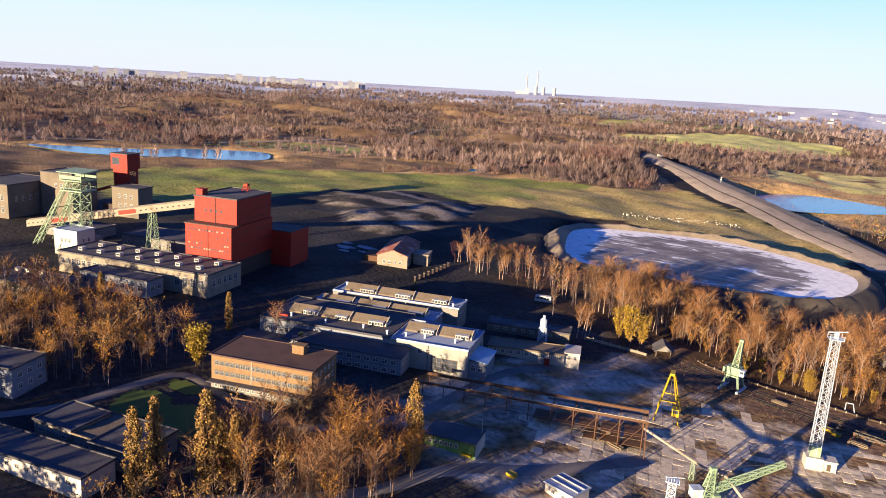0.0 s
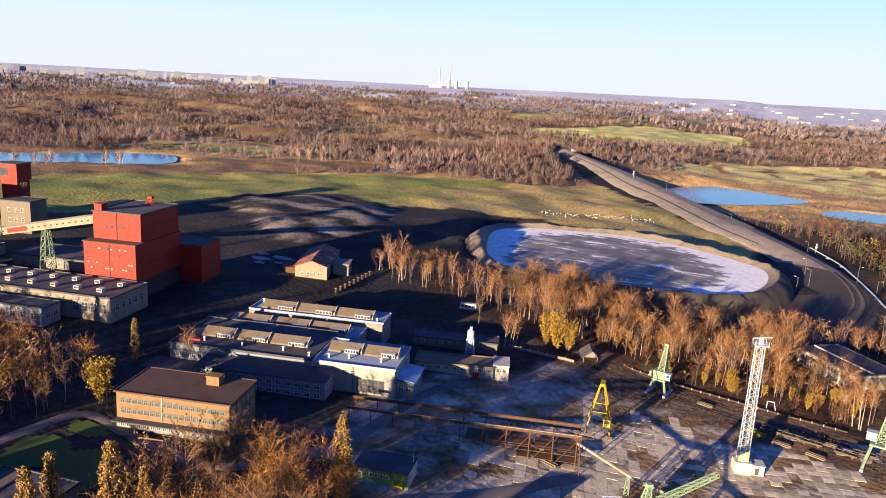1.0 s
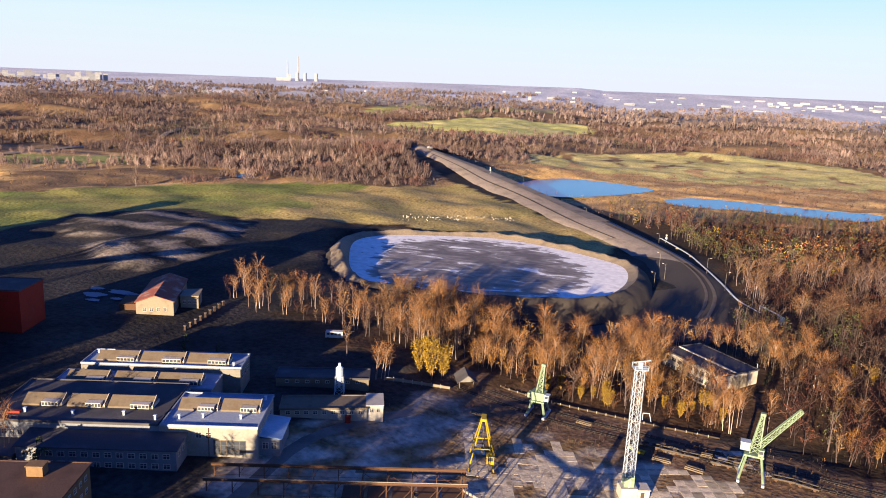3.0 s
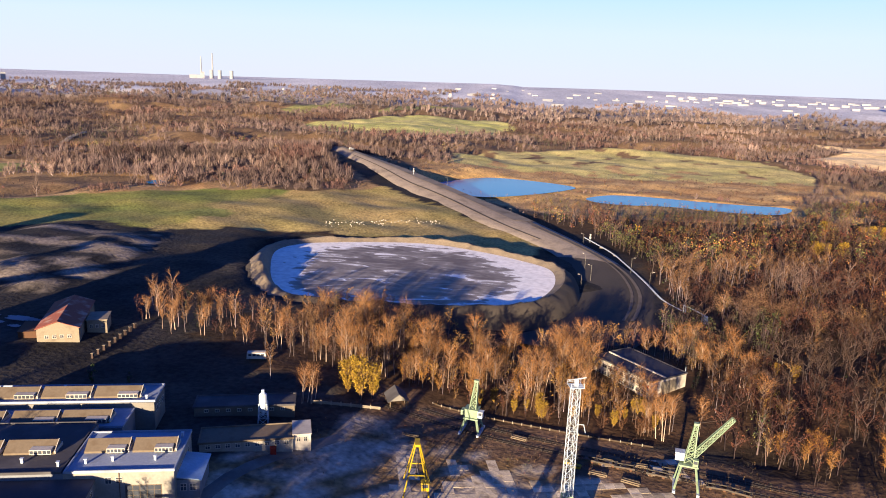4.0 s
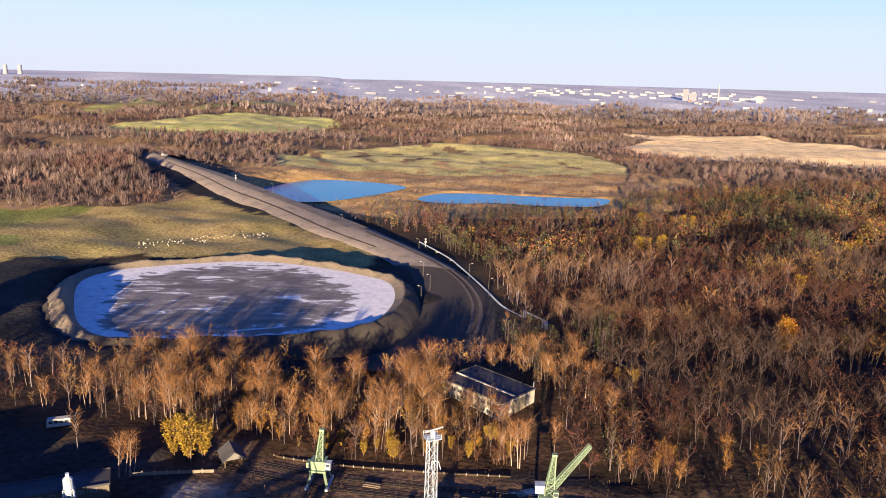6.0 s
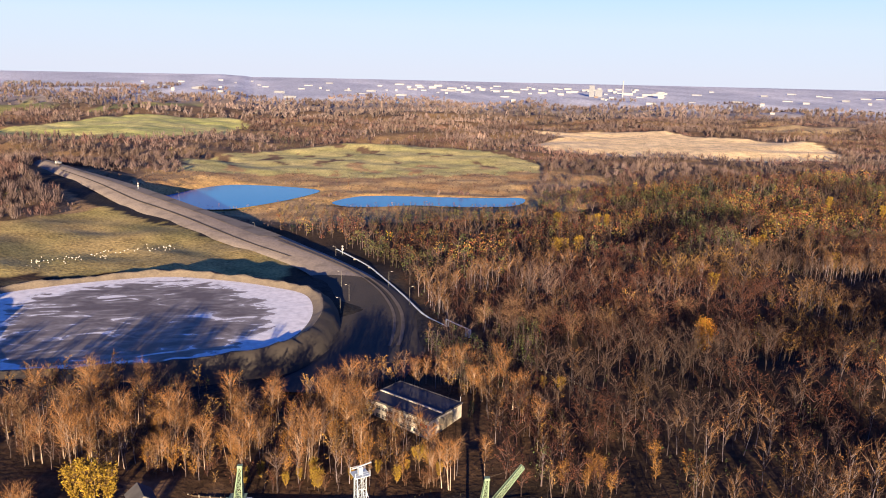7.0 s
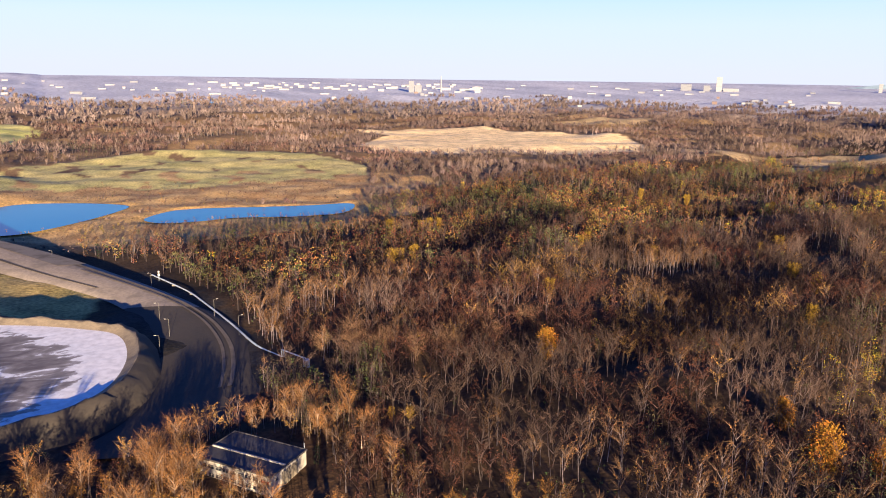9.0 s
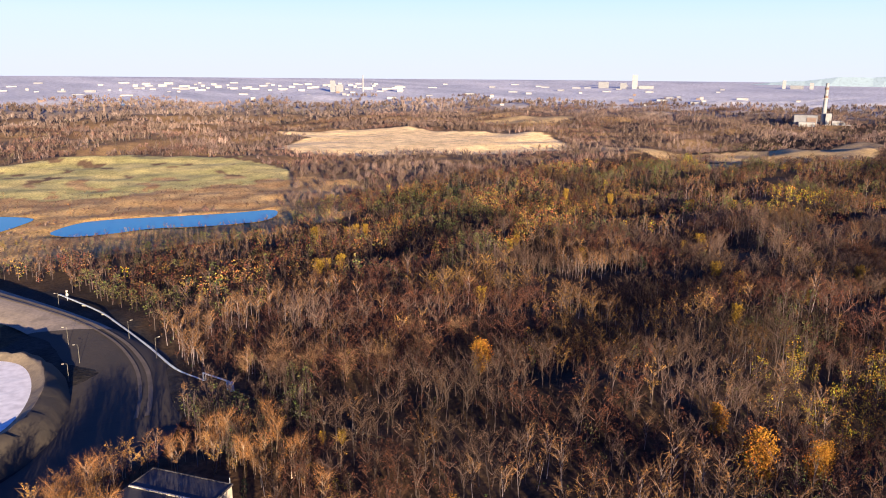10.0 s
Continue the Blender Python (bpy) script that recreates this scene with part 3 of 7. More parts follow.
tagged(part("lake", s, WATER), "narrow blue lake far beyond the woods", "lake", kind="structure")


def strip(name, line, widths, lift, mat, label, category):
    v, f = [], []
    for i, p in enumerate(line):
        q0, q1 = line[max(0, i - 1)], line[min(len(line) - 1, i + 1)]
        dx, dy = q1[0] - q0[0], q1[1] - q0[1]
        l = math.hypot(dx, dy)
        w = widths[0] + (widths[1] - widths[0]) * i / (len(line) - 1)
        for s in (-1, -0.4, 0.4, 1):
            x, y = p[0] - dy / l * w * s, p[1] + dx / l * w * s
            v.append((x, y, hz(x, y) + lift + (1.2 if y > 250 else 0) - (0 if abs(s) < 1 else 0.5)))
    for i in range(len(line) - 1):
        f += [(4 * i + k + 1, 4 * i + k, 4 * i + 4 + k, 4 * i + 5 + k) for k in range(3)]
    return tagged(part(name, array_mesh(name, v, f, None, 4), mat), label, category, kind="structure")


LEFT_FOOT = open_line([(-291, 992), (-254, 910), (-222, 848), (-162, 768), (-122, 705), (-76, 640), (-31, 584), (0, 538), (14, 498), (18, 455), (14, 415), (2, 372), (-25, 345)], 6)
CREST = open_line([(-284, 1000), (-246, 915), (-208, 855), (-132, 780), (-78, 704), (-25, 645), (17, 561), (40, 509), (50, 479), (55, 450), (54, 415), (42, 372), (15, 330)], 6)
RISE = np.interp(np.arange(len(CREST)), np.arange(13) * 6, (0.5, 1.5, 4, 6, 6, 5, 4, 3, 2.2, 1.6, 1.2, 1.0, 0.8))


def across(i, u):
    """A point of the haul road's bank: u from 0 at its foot to 1 at its outer crest."""
    p = LEFT_FOOT[i] * (1 - u) + CREST[i] * u
    lift = float(np.interp(u, (0, 0.1, 0.4, 0.62, 1), (-0.6, 0.2, 0.68, 0.95, 1.0)))
    return float(p[0]), float(p[1]), hz(*p) + (lift * RISE[i] if lift > 0 else lift) + 0.5


def haul_road():
    """The bank that carries the road: a broad lit slope of shale, the flat top, and the steep outer side with its shade
    put into the colour.
    """
    rows, us = [], (0, 0.1, 0.22, 0.4, 0.62, 0.8, 1.0)
    for i in range(len(CREST)):
        row = []
        for u in us:
            x, y, z = across(i, u)
            row.append((x, y, z + (0.25 * noise.noise((x * 0.15, y * 0.15, 3)) if 0 < u < 1 else 0)))
        d = CREST[i] - LEFT_FOOT[i]
        d = d / np.hypot(*d)
        for off, k in ((3.5, 0.5), (9, -0.4)):
            x, y = CREST[i] + d * off
            row.append((float(x), float(y), hz(x, y) + (k * RISE[i] if k > 0 else k)))
        rows.append(row)
    n = len(rows[0])
    v = [p for row in rows for p in row]
    f = [(i * n + k, i * n + k + 1, i * n + n + k + 1, i * n + n + k) for i in range(len(rows) - 1) for k in range(n - 1)]
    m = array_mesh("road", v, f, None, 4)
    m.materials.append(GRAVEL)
    m.materials.append(DARK_SHADE_SPOIL)
    # outer side and near end darker: coal dirt with shade put in
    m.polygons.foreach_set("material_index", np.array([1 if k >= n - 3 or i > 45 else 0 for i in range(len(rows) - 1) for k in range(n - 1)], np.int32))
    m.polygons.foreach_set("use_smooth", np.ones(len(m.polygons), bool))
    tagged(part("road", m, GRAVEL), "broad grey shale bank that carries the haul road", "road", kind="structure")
    for u0, u1, i0, i1, mat in ((0.76, 0.80, 34, 66, TRACK), (0.86, 0.91, 32, 66, TRACK), (0.30, 0.34, 14, 40, DARK_SHADE_SPOIL), (0.66, 0.985, 0, 34, ASPHALT)):
        v = []
        for i in range(i0, i1):
            a, b = across(i, u0), across(i, u1)
            v += [(a[0], a[1], a[2] + 0.4), (b[0], b[1], b[2] + 0.4)]
        f = [(2 * k, 2 * k + 1, 2 * k + 3, 2 * k + 2) for k in range(i1 - i0 - 1)]
        tagged(part("wheel_track", array_mesh("wheel_track", v, f, None, 4), mat), "worn wheel track along the haul road", "road", kind="structure")


haul_road()
BANK = np.array([across(i, u) for i in range(len(CREST)) for u in (0.05, 0.2, 0.35, 0.5, 0.65, 0.8, 1.0)])


def top_z(x, y):
    """The ground, or the road's bank where it lies over it."""
    d = np.hypot(BANK[:, 0] - x, BANK[:, 1] - y)
    k = int(np.argmin(d))
    return max(hz(x, y), float(BANK[k, 2]) if d[k] < 5 else -99)


# ---- trees ----
RNG = np.random.RandomState(7)
TRUNK_PALE, TRUNK_DARK = (0.42, 0.36, 0.30), (0.13, 0.095, 0.07)


def twig_tris(p, d, ln, w, rng):
    """Thin triangles from the points p along the ways d."""
    side = np.cross(d, rng.normal(size=d.shape))
    side /= np.linalg.norm(side, axis=1, keepdims=True) + 1e-9
    a, b, c = p - side * w[:, None], p + side * w[:, None], p + d * ln[:, None]
    return np.stack([a, b, c], 1).reshape(-1, 3)


def bare_tree(n, h, spread, rng, wide=0.1, trunk=TRUNK_PALE, leaf=(0.26, 0.14, 0.05), twig=(0.20, 0.13, 0.08), leafy=0.4, low=0.25, column=1.0, stems=1, reach=1.0):
    """Vertices and colours, three a face: stems, limbs that fork upwards, fine twigs and leaves left on them."""
    out, col = [], []
    for s in range(stems):
        lean = rng.normal(size=2) * 0.06 * h
        foot = rng.normal(size=2) * (0.0 if stems == 1 else 0.6)
        r = 0.007 * h + 0.04
        for k in range(3):
            a0, a1 = 2.1 * k, 2.1 * k + 2.1
            q = [(foot[0] + r * math.cos(a0), foot[1] + r * math.sin(a0), -0.5), (foot[0] + r * math.cos(a1), foot[1] + r * math.sin(a1), -0.5), (foot[0] + lean[0], foot[1] + lean[1], h * 0.9)]
            out.append(np.array(q))
            col.append(np.tile(trunk, (3, 1)))
    limbs = max(4, n // 12)
    t = rng.uniform(low, 0.85, limbs)
    a = rng.uniform(0, 6.283, limbs)
    rad = spread * np.sqrt(np.clip(np.sin(np.pi * np.clip((t - low) / (1.02 - low), 0.04, 1)), 0.05, 1)) * rng.uniform(0.45, 1.0, limbs)
    base = np.stack([0 * t, 0 * t, t * h], 1)
    rise = (0.35 + 0.5 * rng.rand(limbs)) * spread * column + 0.06 * h
    tip = base + np.stack([np.cos(a) * rad, np.sin(a) * rad, rise], 1)
    tip[:, 2] = np.minimum(tip[:, 2], h)
    d = tip - base
    ln = np.linalg.norm(d, axis=1)
    out.append(twig_tris(base, d / ln[:, None], ln, np.full(limbs, wide * 0.9), rng))
    col.append(np.tile(np.array(trunk) * 0.5 + np.array(twig) * 0.5, (3 * limbs, 1)))
    m = n - limbs - 3 * stems
    k = rng.randint(0, limbs, m)
    u = rng.uniform(0.35, 1.0, m)[:, None]
    p = base[k] + d[k] * u + rng.normal(size=(m, 3)) * 0.06 * spread
    w = np.stack([np.cos(a[k]), np.sin(a[k]), np.full(m, 0.9 * column)], 1) + rng.normal(size=(m, 3)) * 0.75
    w /= np.linalg.norm(w, axis=1, keepdims=True)
    isleaf = rng.rand(m) < leafy
    tl = np.where(isleaf, rng.uniform(1.6, 3.2, m) * wide * 1.7, rng.uniform(0.10, 0.24, m) * h * reach)
    tw = np.where(isleaf, wide * rng.uniform(1.2, 2.2, m), wide * 0.55)
    out.append(twig_tris(p, w, tl, tw, rng))
    c = np.where(isleaf[:, None], np.array(leaf), np.array(twig)) * rng.uniform(0.7, 1.3, (m, 1))
    col.append(np.repeat(c, 3, 0))
    return np.concatenate(out), np.concatenate(col)


def leafy_tree(n, h, spread, rng, leaf, size=0.35, trunk=TRUNK_DARK, low=0.2, clumps=14, column=False, mixed=0.25):
    """A crown of leaf clumps with gaps on a tapered stem with limbs."""
    out, col = [], []
    clumps = min(clumps, n // 4)
    r = 0.02 * h + 0.05
    top = np.array([0.02 * h, 0, h * 0.85])
    for k in range(4):
        a0, a1 = 1.571 * k, 1.571 * k + 1.571
        out.append(np.array([(r * math.cos(a0), r * math.sin(a0), -0.5), (r * math.cos(a1), r * math.sin(a1), -0.5), tuple(top)]))
        col.append(np.tile(trunk, (3, 1)))
    z = rng.uniform(low, 0.97, clumps)
    prof = np.sin(np.pi * np.clip((z - low) / (1.05 - low), 0, 1) ** (0.8 if not column else 0.6)) ** 0.7
    a = rng.uniform(0, 6.283, clumps)
    rr = spread * prof * np.sqrt(rng.rand(clumps)) * 0.8
    cen = np.stack([np.cos(a) * rr, np.sin(a) * rr, z * h], 1)
    base = np.stack([0 * z, 0 * z, z * h * 0.7], 1)
    d = cen - base
    ln = np.linalg.norm(d, axis=1)
    out.append(twig_tris(base, d / ln[:, None], ln, np.full(clumps, r * 0.35), rng))
    col.append(np.tile(trunk, (3 * clumps, 1)))
    m = n - clumps - 4
    k = rng.randint(0, clumps, m)
    rad = spread * 0.34 * (1 if not column else 0.55) * np.array([1, 1, 1.0 if not column else 2.2])
    q = rng.normal(size=(m, 3))
    q /= np.linalg.norm(q, axis=1, keepdims=True)
    p = cen[k] + q * rad * rng.uniform(0.4, 1.0, (m, 1)) ** 0.5
    w = rng.normal(size=(m, 3)) + (np.array([0, 0, 1.2]) if column else np.array([0, 0, -0.2]))
    w /= np.linalg.norm(w, axis=1, keepdims=True)
    out.append(twig_tris(p, w, size * rng.uniform(1.0, 2.2, m), size * rng.uniform(0.4, 0.8, m), rng))
    c = np.array(leaf) * rng.uniform(0.65, 1.35, (m, 1)) * (1 + mixed * rng.normal(size=(clumps, 3))[k] * np.array([0.6, 1, 0.3]))
    col.append(np.repeat(np.clip(c, 0.01, 0.9), 3, 0))
    return np.concatenate(out), np.concatenate(col)


BROWN, RUSSET, GOLD, YEL, OLIVE, PINE = (0.20, 0.125, 0.07), (0.30, 0.14, 0.05), (0.42, 0.24, 0.05), (0.55, 0.40, 0.04), (0.17, 0.16, 0.05), (0.045, 0.075, 0.03)


def kinds(n, wide, rng, each=5, haze_mix=0.0, full=False):
    """Templates 10 m high, several of each kind: bare, russet, birch, gold, yellow, olive, pine."""
    out = []
    for kind in range(7):
        row = []
        for _ in range(each):
            if kind == 0:
                t = bare_tree(n, 10.5, 3.1, rng, wide * 0.85, (0.24, 0.19, 0.14), (0.23, 0.13, 0.065), (0.21, 0.135, 0.08), 0.25, 0.3, 1.5, 1, 0.85)
            elif full and kind in (1, 3):
                t = leafy_tree(n, 9.5, 3.9, rng, (0.27, 0.125, 0.055) if kind == 1 else (0.34, 0.20, 0.05), wide * 4.6, clumps=16)
            elif kind == 1:
                t = bare_tree(n, 9, 3.9, rng, wide, TRUNK_DARK, (0.21, 0.08, 0.036), (0.16, 0.075, 0.044), 0.62, 0.12, 1.1, 1, 0.6)
            elif kind == 2:
                t = bare_tree(n, 11, 2.2, rng, wide, (0.45, 0.38, 0.30), (0.36, 0.18, 0.05), (0.30, 0.175, 0.075), 0.5, 0.3, 1.4)
            elif kind == 3:
                t = bare_tree(n, 10, 2.6, rng, wide, (0.25, 0.19, 0.13), GOLD, (0.30, 0.18, 0.07), 0.75, 0.2)
            elif kind == 4:
                t = leafy_tree(n, 9, 2.9, rng, YEL, wide * (4.2 if full else 2.4), clumps=22)
            elif kind == 5:
                t = leafy_tree(n, 10, 3.1, rng, OLIVE, wide * (4.6 if full else 2.4), clumps=22)
            else:
                t = leafy_tree(n, 9, 1.7, rng, PINE, wide * 3.4, low=0.1)
            row.append((t[0], (0.50 if kind in (3, 4, 5) else 0.38) * t[1] * np.array([0.96, 1.0, 1.45]) * (1 - haze_mix) + haze_mix * np.array([0.10, 0.075, 0.066])))
        out.append(row)
    return out


def brush(n, h, spread, size, tone, trunk, rng):
    """A leafless crown far off: upright sprays of twigs under a domed outline, on a stem."""
    out, col = [], []
    for k in range(2):
        a = 1.57 * k
        out.append(np.array([(-0.22 * math.cos(a), -0.22 * math.sin(a), -0.5), (0.22 * math.cos(a), 0.22 * math.sin(a), -0.5), (0.1, 0, h * 0.8)]))
        col.append(np.tile(trunk, (3, 1)))
    m = n - 2
    a, u = rng.uniform(0, 6.283, m), np.sqrt(rng.rand(m))
    top = h * (1 - 0.5 * u**2) * rng.uniform(0.82, 1.05, m)
    ln = h * rng.uniform(0.28, 0.55, m)
    d = np.stack([np.cos(a) * u * 0.55, np.sin(a) * u * 0.55, np.ones(m)], 1) + 0.12 * rng.normal(size=(m, 3))
    d /= np.linalg.norm(d, axis=1, keepdims=True)
    tip = np.stack([np.cos(a) * u * spread, np.sin(a) * u * spread, top], 1)
    out.append(twig_tris(tip - d * ln[:, None], d, ln, size * rng.uniform(0.5, 1.0, m), rng))
    col.append(np.repeat(np.array(tone) * rng.uniform(0.7, 1.3, (m, 1)), 3, 0))
    return np.concatenate(out), np.concatenate(col)


def crowns(n, size, rng, each=6, haze_mix=0.0):
    """Templates of far trees, 10 m high: leafless brush-like crowns and leafy rounded ones, in the same seven kinds."""
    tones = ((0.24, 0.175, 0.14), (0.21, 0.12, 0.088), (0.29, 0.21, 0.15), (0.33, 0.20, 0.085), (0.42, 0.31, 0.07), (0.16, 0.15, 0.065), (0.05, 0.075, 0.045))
    pale = ((0.26, 0.21, 0.17), (0.13, 0.10, 0.08), (0.5, 0.44, 0.37))
    out = []
    for k, tone in enumerate(tones):
        row = []
        for _ in range(each):
            if k < 3:
                v, c = brush(n, (9.5, 8.0, 11.5)[k], (3.8, 4.2, 2.8)[k] + 0.6 * rng.rand(), size, tone, pale[k], rng)
            else:
                v, c = leafy_tree(n, 9.5, 3.0 if k == 6 else 4.2 + rng.rand(), rng, tone, size * 1.5, (0.12, 0.09, 0.075), 0.12, 7)
            # tints blended towards grey: the haze of distance put into the colour
            row.append((v, 0.48 * c * np.array([0.96, 0.96, 1.22]) * (1 - haze_mix) + haze_mix * np.array([0.12, 0.10, 0.104])))
        out.append(row)
    return out


def groves(p, size, shares, seed, loyal=0.72):
    """Stands of trees: each stand has its leading kind, its tone and its height. Gives kinds, tones and heights."""
    rng = np.random.RandomState(seed)
    low, high = p.min(0), p.max(0)
    n = max(8, int(np.prod(high - low) / size**2))
    mid = rng.uniform(low, high, (n, 2))
    q = p + 0.25 * size * np.stack([waves(p[:, 0], p[:, 1], size * 0.2, seed), waves(p[:, 0], p[:, 1], size * 0.2, seed + 1)], 1)
    cell = np.concatenate([np.argmin(((part_q[:, None] - mid[None]) ** 2).sum(-1), 1) for part_q in np.array_split(q, max(1, len(q) // 2000))])
    share = np.array(shares) / np.sum(shares)
    lead, own = rng.choice(7, n, p=share), rng.choice(7, len(p), p=share)
    kind = np.where(rng.rand(len(p)) < loyal, lead[cell], own)
    return kind, rng.uniform(0.72, 1.28, n)[cell], rng.uniform(0.72, 1.15, n)[cell]


def forest(name, spots, sizes, which, pool, label, stand=1.0):
    """All trees of one stretch as one sheet of leaves and twigs."""
    vs, cs = [], []
    z = height(spots[:, 0], spots[:, 1])
    turn = RNG.uniform(0, 6.283, len(spots))
    tone = stand * RNG.uniform(0.8, 1.2, len(spots)) * np.clip(1 + 0.22 * waves(spots[:, 0], spots[:, 1], 40, 91) + 0.25 * waves(spots[:, 0], spots[:, 1] * 2, 110, 92), 0.5, 1.5)
    pick = RNG.randint(0, len(pool[0]), len(spots))
    for k in range(7):
        for e in range(len(pool[0])):
            i = np.where((which == k) & (pick == e))[0]
            if not len(i):
                continue
            v, c = pool[k][e]
            ca, sa, sc = np.cos(turn[i])[:, None], np.sin(turn[i])[:, None], (sizes[i] / 10)[:, None]
            x = (v[None, :, 0] * ca - v[None, :, 1] * sa) * sc + spots[i, 0][:, None]
            y = (v[None, :, 0] * sa + v[None, :, 1] * ca) * sc + spots[i, 1][:, None]
            q = v[None, :, 2] * sc + z[i][:, None]
            vs.append(np.stack([x, y, q], -1).reshape(-1, 3))
            cs.append((c[None] * tone[i][:, None, None]).reshape(-1, 3))
    v, c = np.concatenate(vs), np.concatenate(cs)
    ob = part(name, array_mesh(name, v, np.arange(len(v)).reshape(-1, 3), np.clip(c, 0, 0.9)), FOLIAGE)
    return tagged(ob, label, "forest", kind="stuff")


def scatter(x0, x1, y0, y1, gap, jitter=0.9):
    x, y = np.meshgrid(np.arange(x0, x1, gap), np.arange(y0, y1, gap))
    p = np.stack([x, y], -1).reshape(-1, 2)
    return p + RNG.uniform(-0.5, 0.5, p.shape) * gap * jitter


def in_sight(p):
    a = np.degrees(np.arctan2(p[:, 0], p[:, 1] + 40))
    return (a > -68) & (a < 76)


def free(p, road=26):
    x, y = p[:, 0], p[:, 1]
    bad = inside(x, y, TAN) | inside(x, y, GREEN) | inside(x, y, GRASS) | inside(x, y, COALYARD) | inside(x, y, SITE) | inside(x, y, MEADOW) | inside(x, y, DRY)
    for f in OTHER_FIELDS:
        bad |= inside(x, y, f)
    for lake in LAKES:
        cx, cy = np.mean([q[0] for q in lake]), np.mean([q[1] for q in lake])
        bad |= inside(x, y, [(cx + (a - cx) * 1.2, cy + (b - cy) * 1.2) for a, b in lake])
    bad |= inside(x, y, grown(POND, 26))
    if road:
        bad |= (road_gap(x, y) < np.where((y > 590) & (y < 830), road + 5, road)) & (y > 390)
    return ~bad


def choose(p, shares):
    """A kind for each tree, in drifts."""
    u = np.clip(0.5 + 0.28 * waves(p[:, 0], p[:, 1], 28, 41) + RNG.normal(size=len(p)) * 0.22, 0, 0.999)
    return np.searchsorted(np.cumsum(shares) / np.sum(shares), u)


def near_line(p, x0, y0, x1, y1, w):
    """Points within w of the stretch from one place to another."""
    d = np.array((x1 - x0, y1 - y0), float)
    u = np.clip(((p - (x0, y0)) @ d) / (d @ d), 0, 1)
    return np.hypot(p[:, 0] - x0 - u * d[0], p[:, 1] - y0 - u * d[1]) < w * (1 + 0.35 * waves(p[:, 0], p[:, 1], 14, 19))


GLADES = ((60, 414, 80, 376, 9), (100, 337, 142, 276, 8), (262, 402, 312, 388, 13), (205, 512, 245, 522, 10), (328, 556, 420, 572, 13), (420, 535, 620, 508, 15), (250, 715, 318, 640, 13), (400, 368, 455, 412, 13), (350, 388, 372, 384, 10), (520, 392, 600, 400, 14), (700, 560, 820, 600, 16), (150, 436, 172, 440, 7))


def woods():
    # right-hand forest, near
    p = scatter(55, 560, 120, 470, 5.8)
    bare = np.zeros(len(p), bool)
    for g in GLADES:
        bare |= near_line(p, *g)
    track = np.abs((p[:, 0] - 60) * 0.42 + (p[:, 1] - 270)) < 7
    p = p[free(p) & in_sight(p) & ~bare & ~(track & (p[:, 0] < 130)) & (np.hypot(p[:, 0] - 38, p[:, 1] - 308) > 24)]
    p = p[(p[:, 1] > 0.12 * p[:, 0] + 95) & (waves(p[:, 0], p[:, 1] * 1.7, 30, 71) < 0.7)]
    w, tone, tall = groves(p, 38, (5, 4.2, 2.6, 1.2, 0.15, 1.6, 0.12), 61)
    forest("near_forest", p, RNG.uniform(11, 18, len(p)) * tall, w, kinds(166, 0.082, np.random.RandomState(1)), "dense autumn wood of bare and russet trees", 0.92 * tone)
    q = scatter(55, 620, 120, 620, 5.2)
    q = q[free(q) & in_sight(q) & (q[:, 1] > 0.12 * q[:, 0] + 95) & (np.hypot(q[:, 0] - 38, q[:, 1] - 308) > 24)]
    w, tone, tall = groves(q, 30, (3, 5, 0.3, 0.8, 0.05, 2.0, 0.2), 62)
    # tone halved: the shade under the trees put into the colour
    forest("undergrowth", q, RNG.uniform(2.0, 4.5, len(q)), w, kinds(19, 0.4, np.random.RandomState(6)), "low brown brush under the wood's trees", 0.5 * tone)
    # right-hand forest, farther
    p = scatter(0, 1000, 430, 800, 7.3)
    bare = np.zeros(len(p), bool)
    for g in GLADES:
        bare |= near_line(p, *g)
    p = p[free(p) & in_sight(p) & ~bare & ((p[:, 1] >= 470) | (p[:, 0] >= 560)) & (p[:, 1] < 740 + 0.12 * p[:, 0])]
    p = p[~near_line(p, 10, 660, 150, 708, 15) & ~((p[:, 0] < 40) & (p[:, 1] < 610))]
    shrubs = (p[:, 0] < 150 + 0.3 * (p[:, 1] - 430)) & (p[:, 1] > 650)
    w, tone, tall = groves(p, 40, (3.6, 4.2, 2.0, 1.5, 0.35, 3.0, 0.5), 63, 0.6)
    w = np.where(near_line(p, 290, 486, 380, 508, 9), 3, w)
    forest("middle_forest", p, np.where(shrubs, RNG.uniform(3, 6, len(p)), RNG.uniform(10, 16, len(p)) * tall), w, kinds(95, 0.105, np.random.RandomState(2), full=True), "mixed autumn wood with yellow and green crowns", tone)
    # woods behind the field, to the left and beyond the lakes
    p = scatter(-1500, 1900, 380, 1750, 11.0)
    thick = scatter(-470, -160, 640, 930, 7.5)
    r = np.hypot(p[:, 0], p[:, 1])
    used = (p[:, 0] > 0) & (p[:, 0] < 1000) & (p[:, 1] < 740 + 0.12 * p[:, 0])
    gaps = (waves(p[:, 0], p[:, 1] * 1.5, 70, 51) > 0.55) | (waves(p[:, 0], p[:, 1] * 2, 45, 53) > 0.62)
    p = p[free(p) & in_sight(p) & (r > 620) & ~used & ~gaps]
    thick = thick[free(thick) & (waves(thick[:, 0], thick[:, 1] * 1.4, 26, 55) < 0.5)]
    p = np.concatenate([p, thick])
    w, tone, tall = groves(p, 75, (6, 3, 3.2, 0.9, 0.25, 0.8, 0.35), 64)
    low = (p[:, 0] > -170) & (p[:, 0] < 130) & (p[:, 1] < 900)
    high = RNG.uniform(8, 15, len(p)) * np.where(low, 0.25, tall)
    fore = np.hypot(p[:, 0], p[:, 1]) < 1080
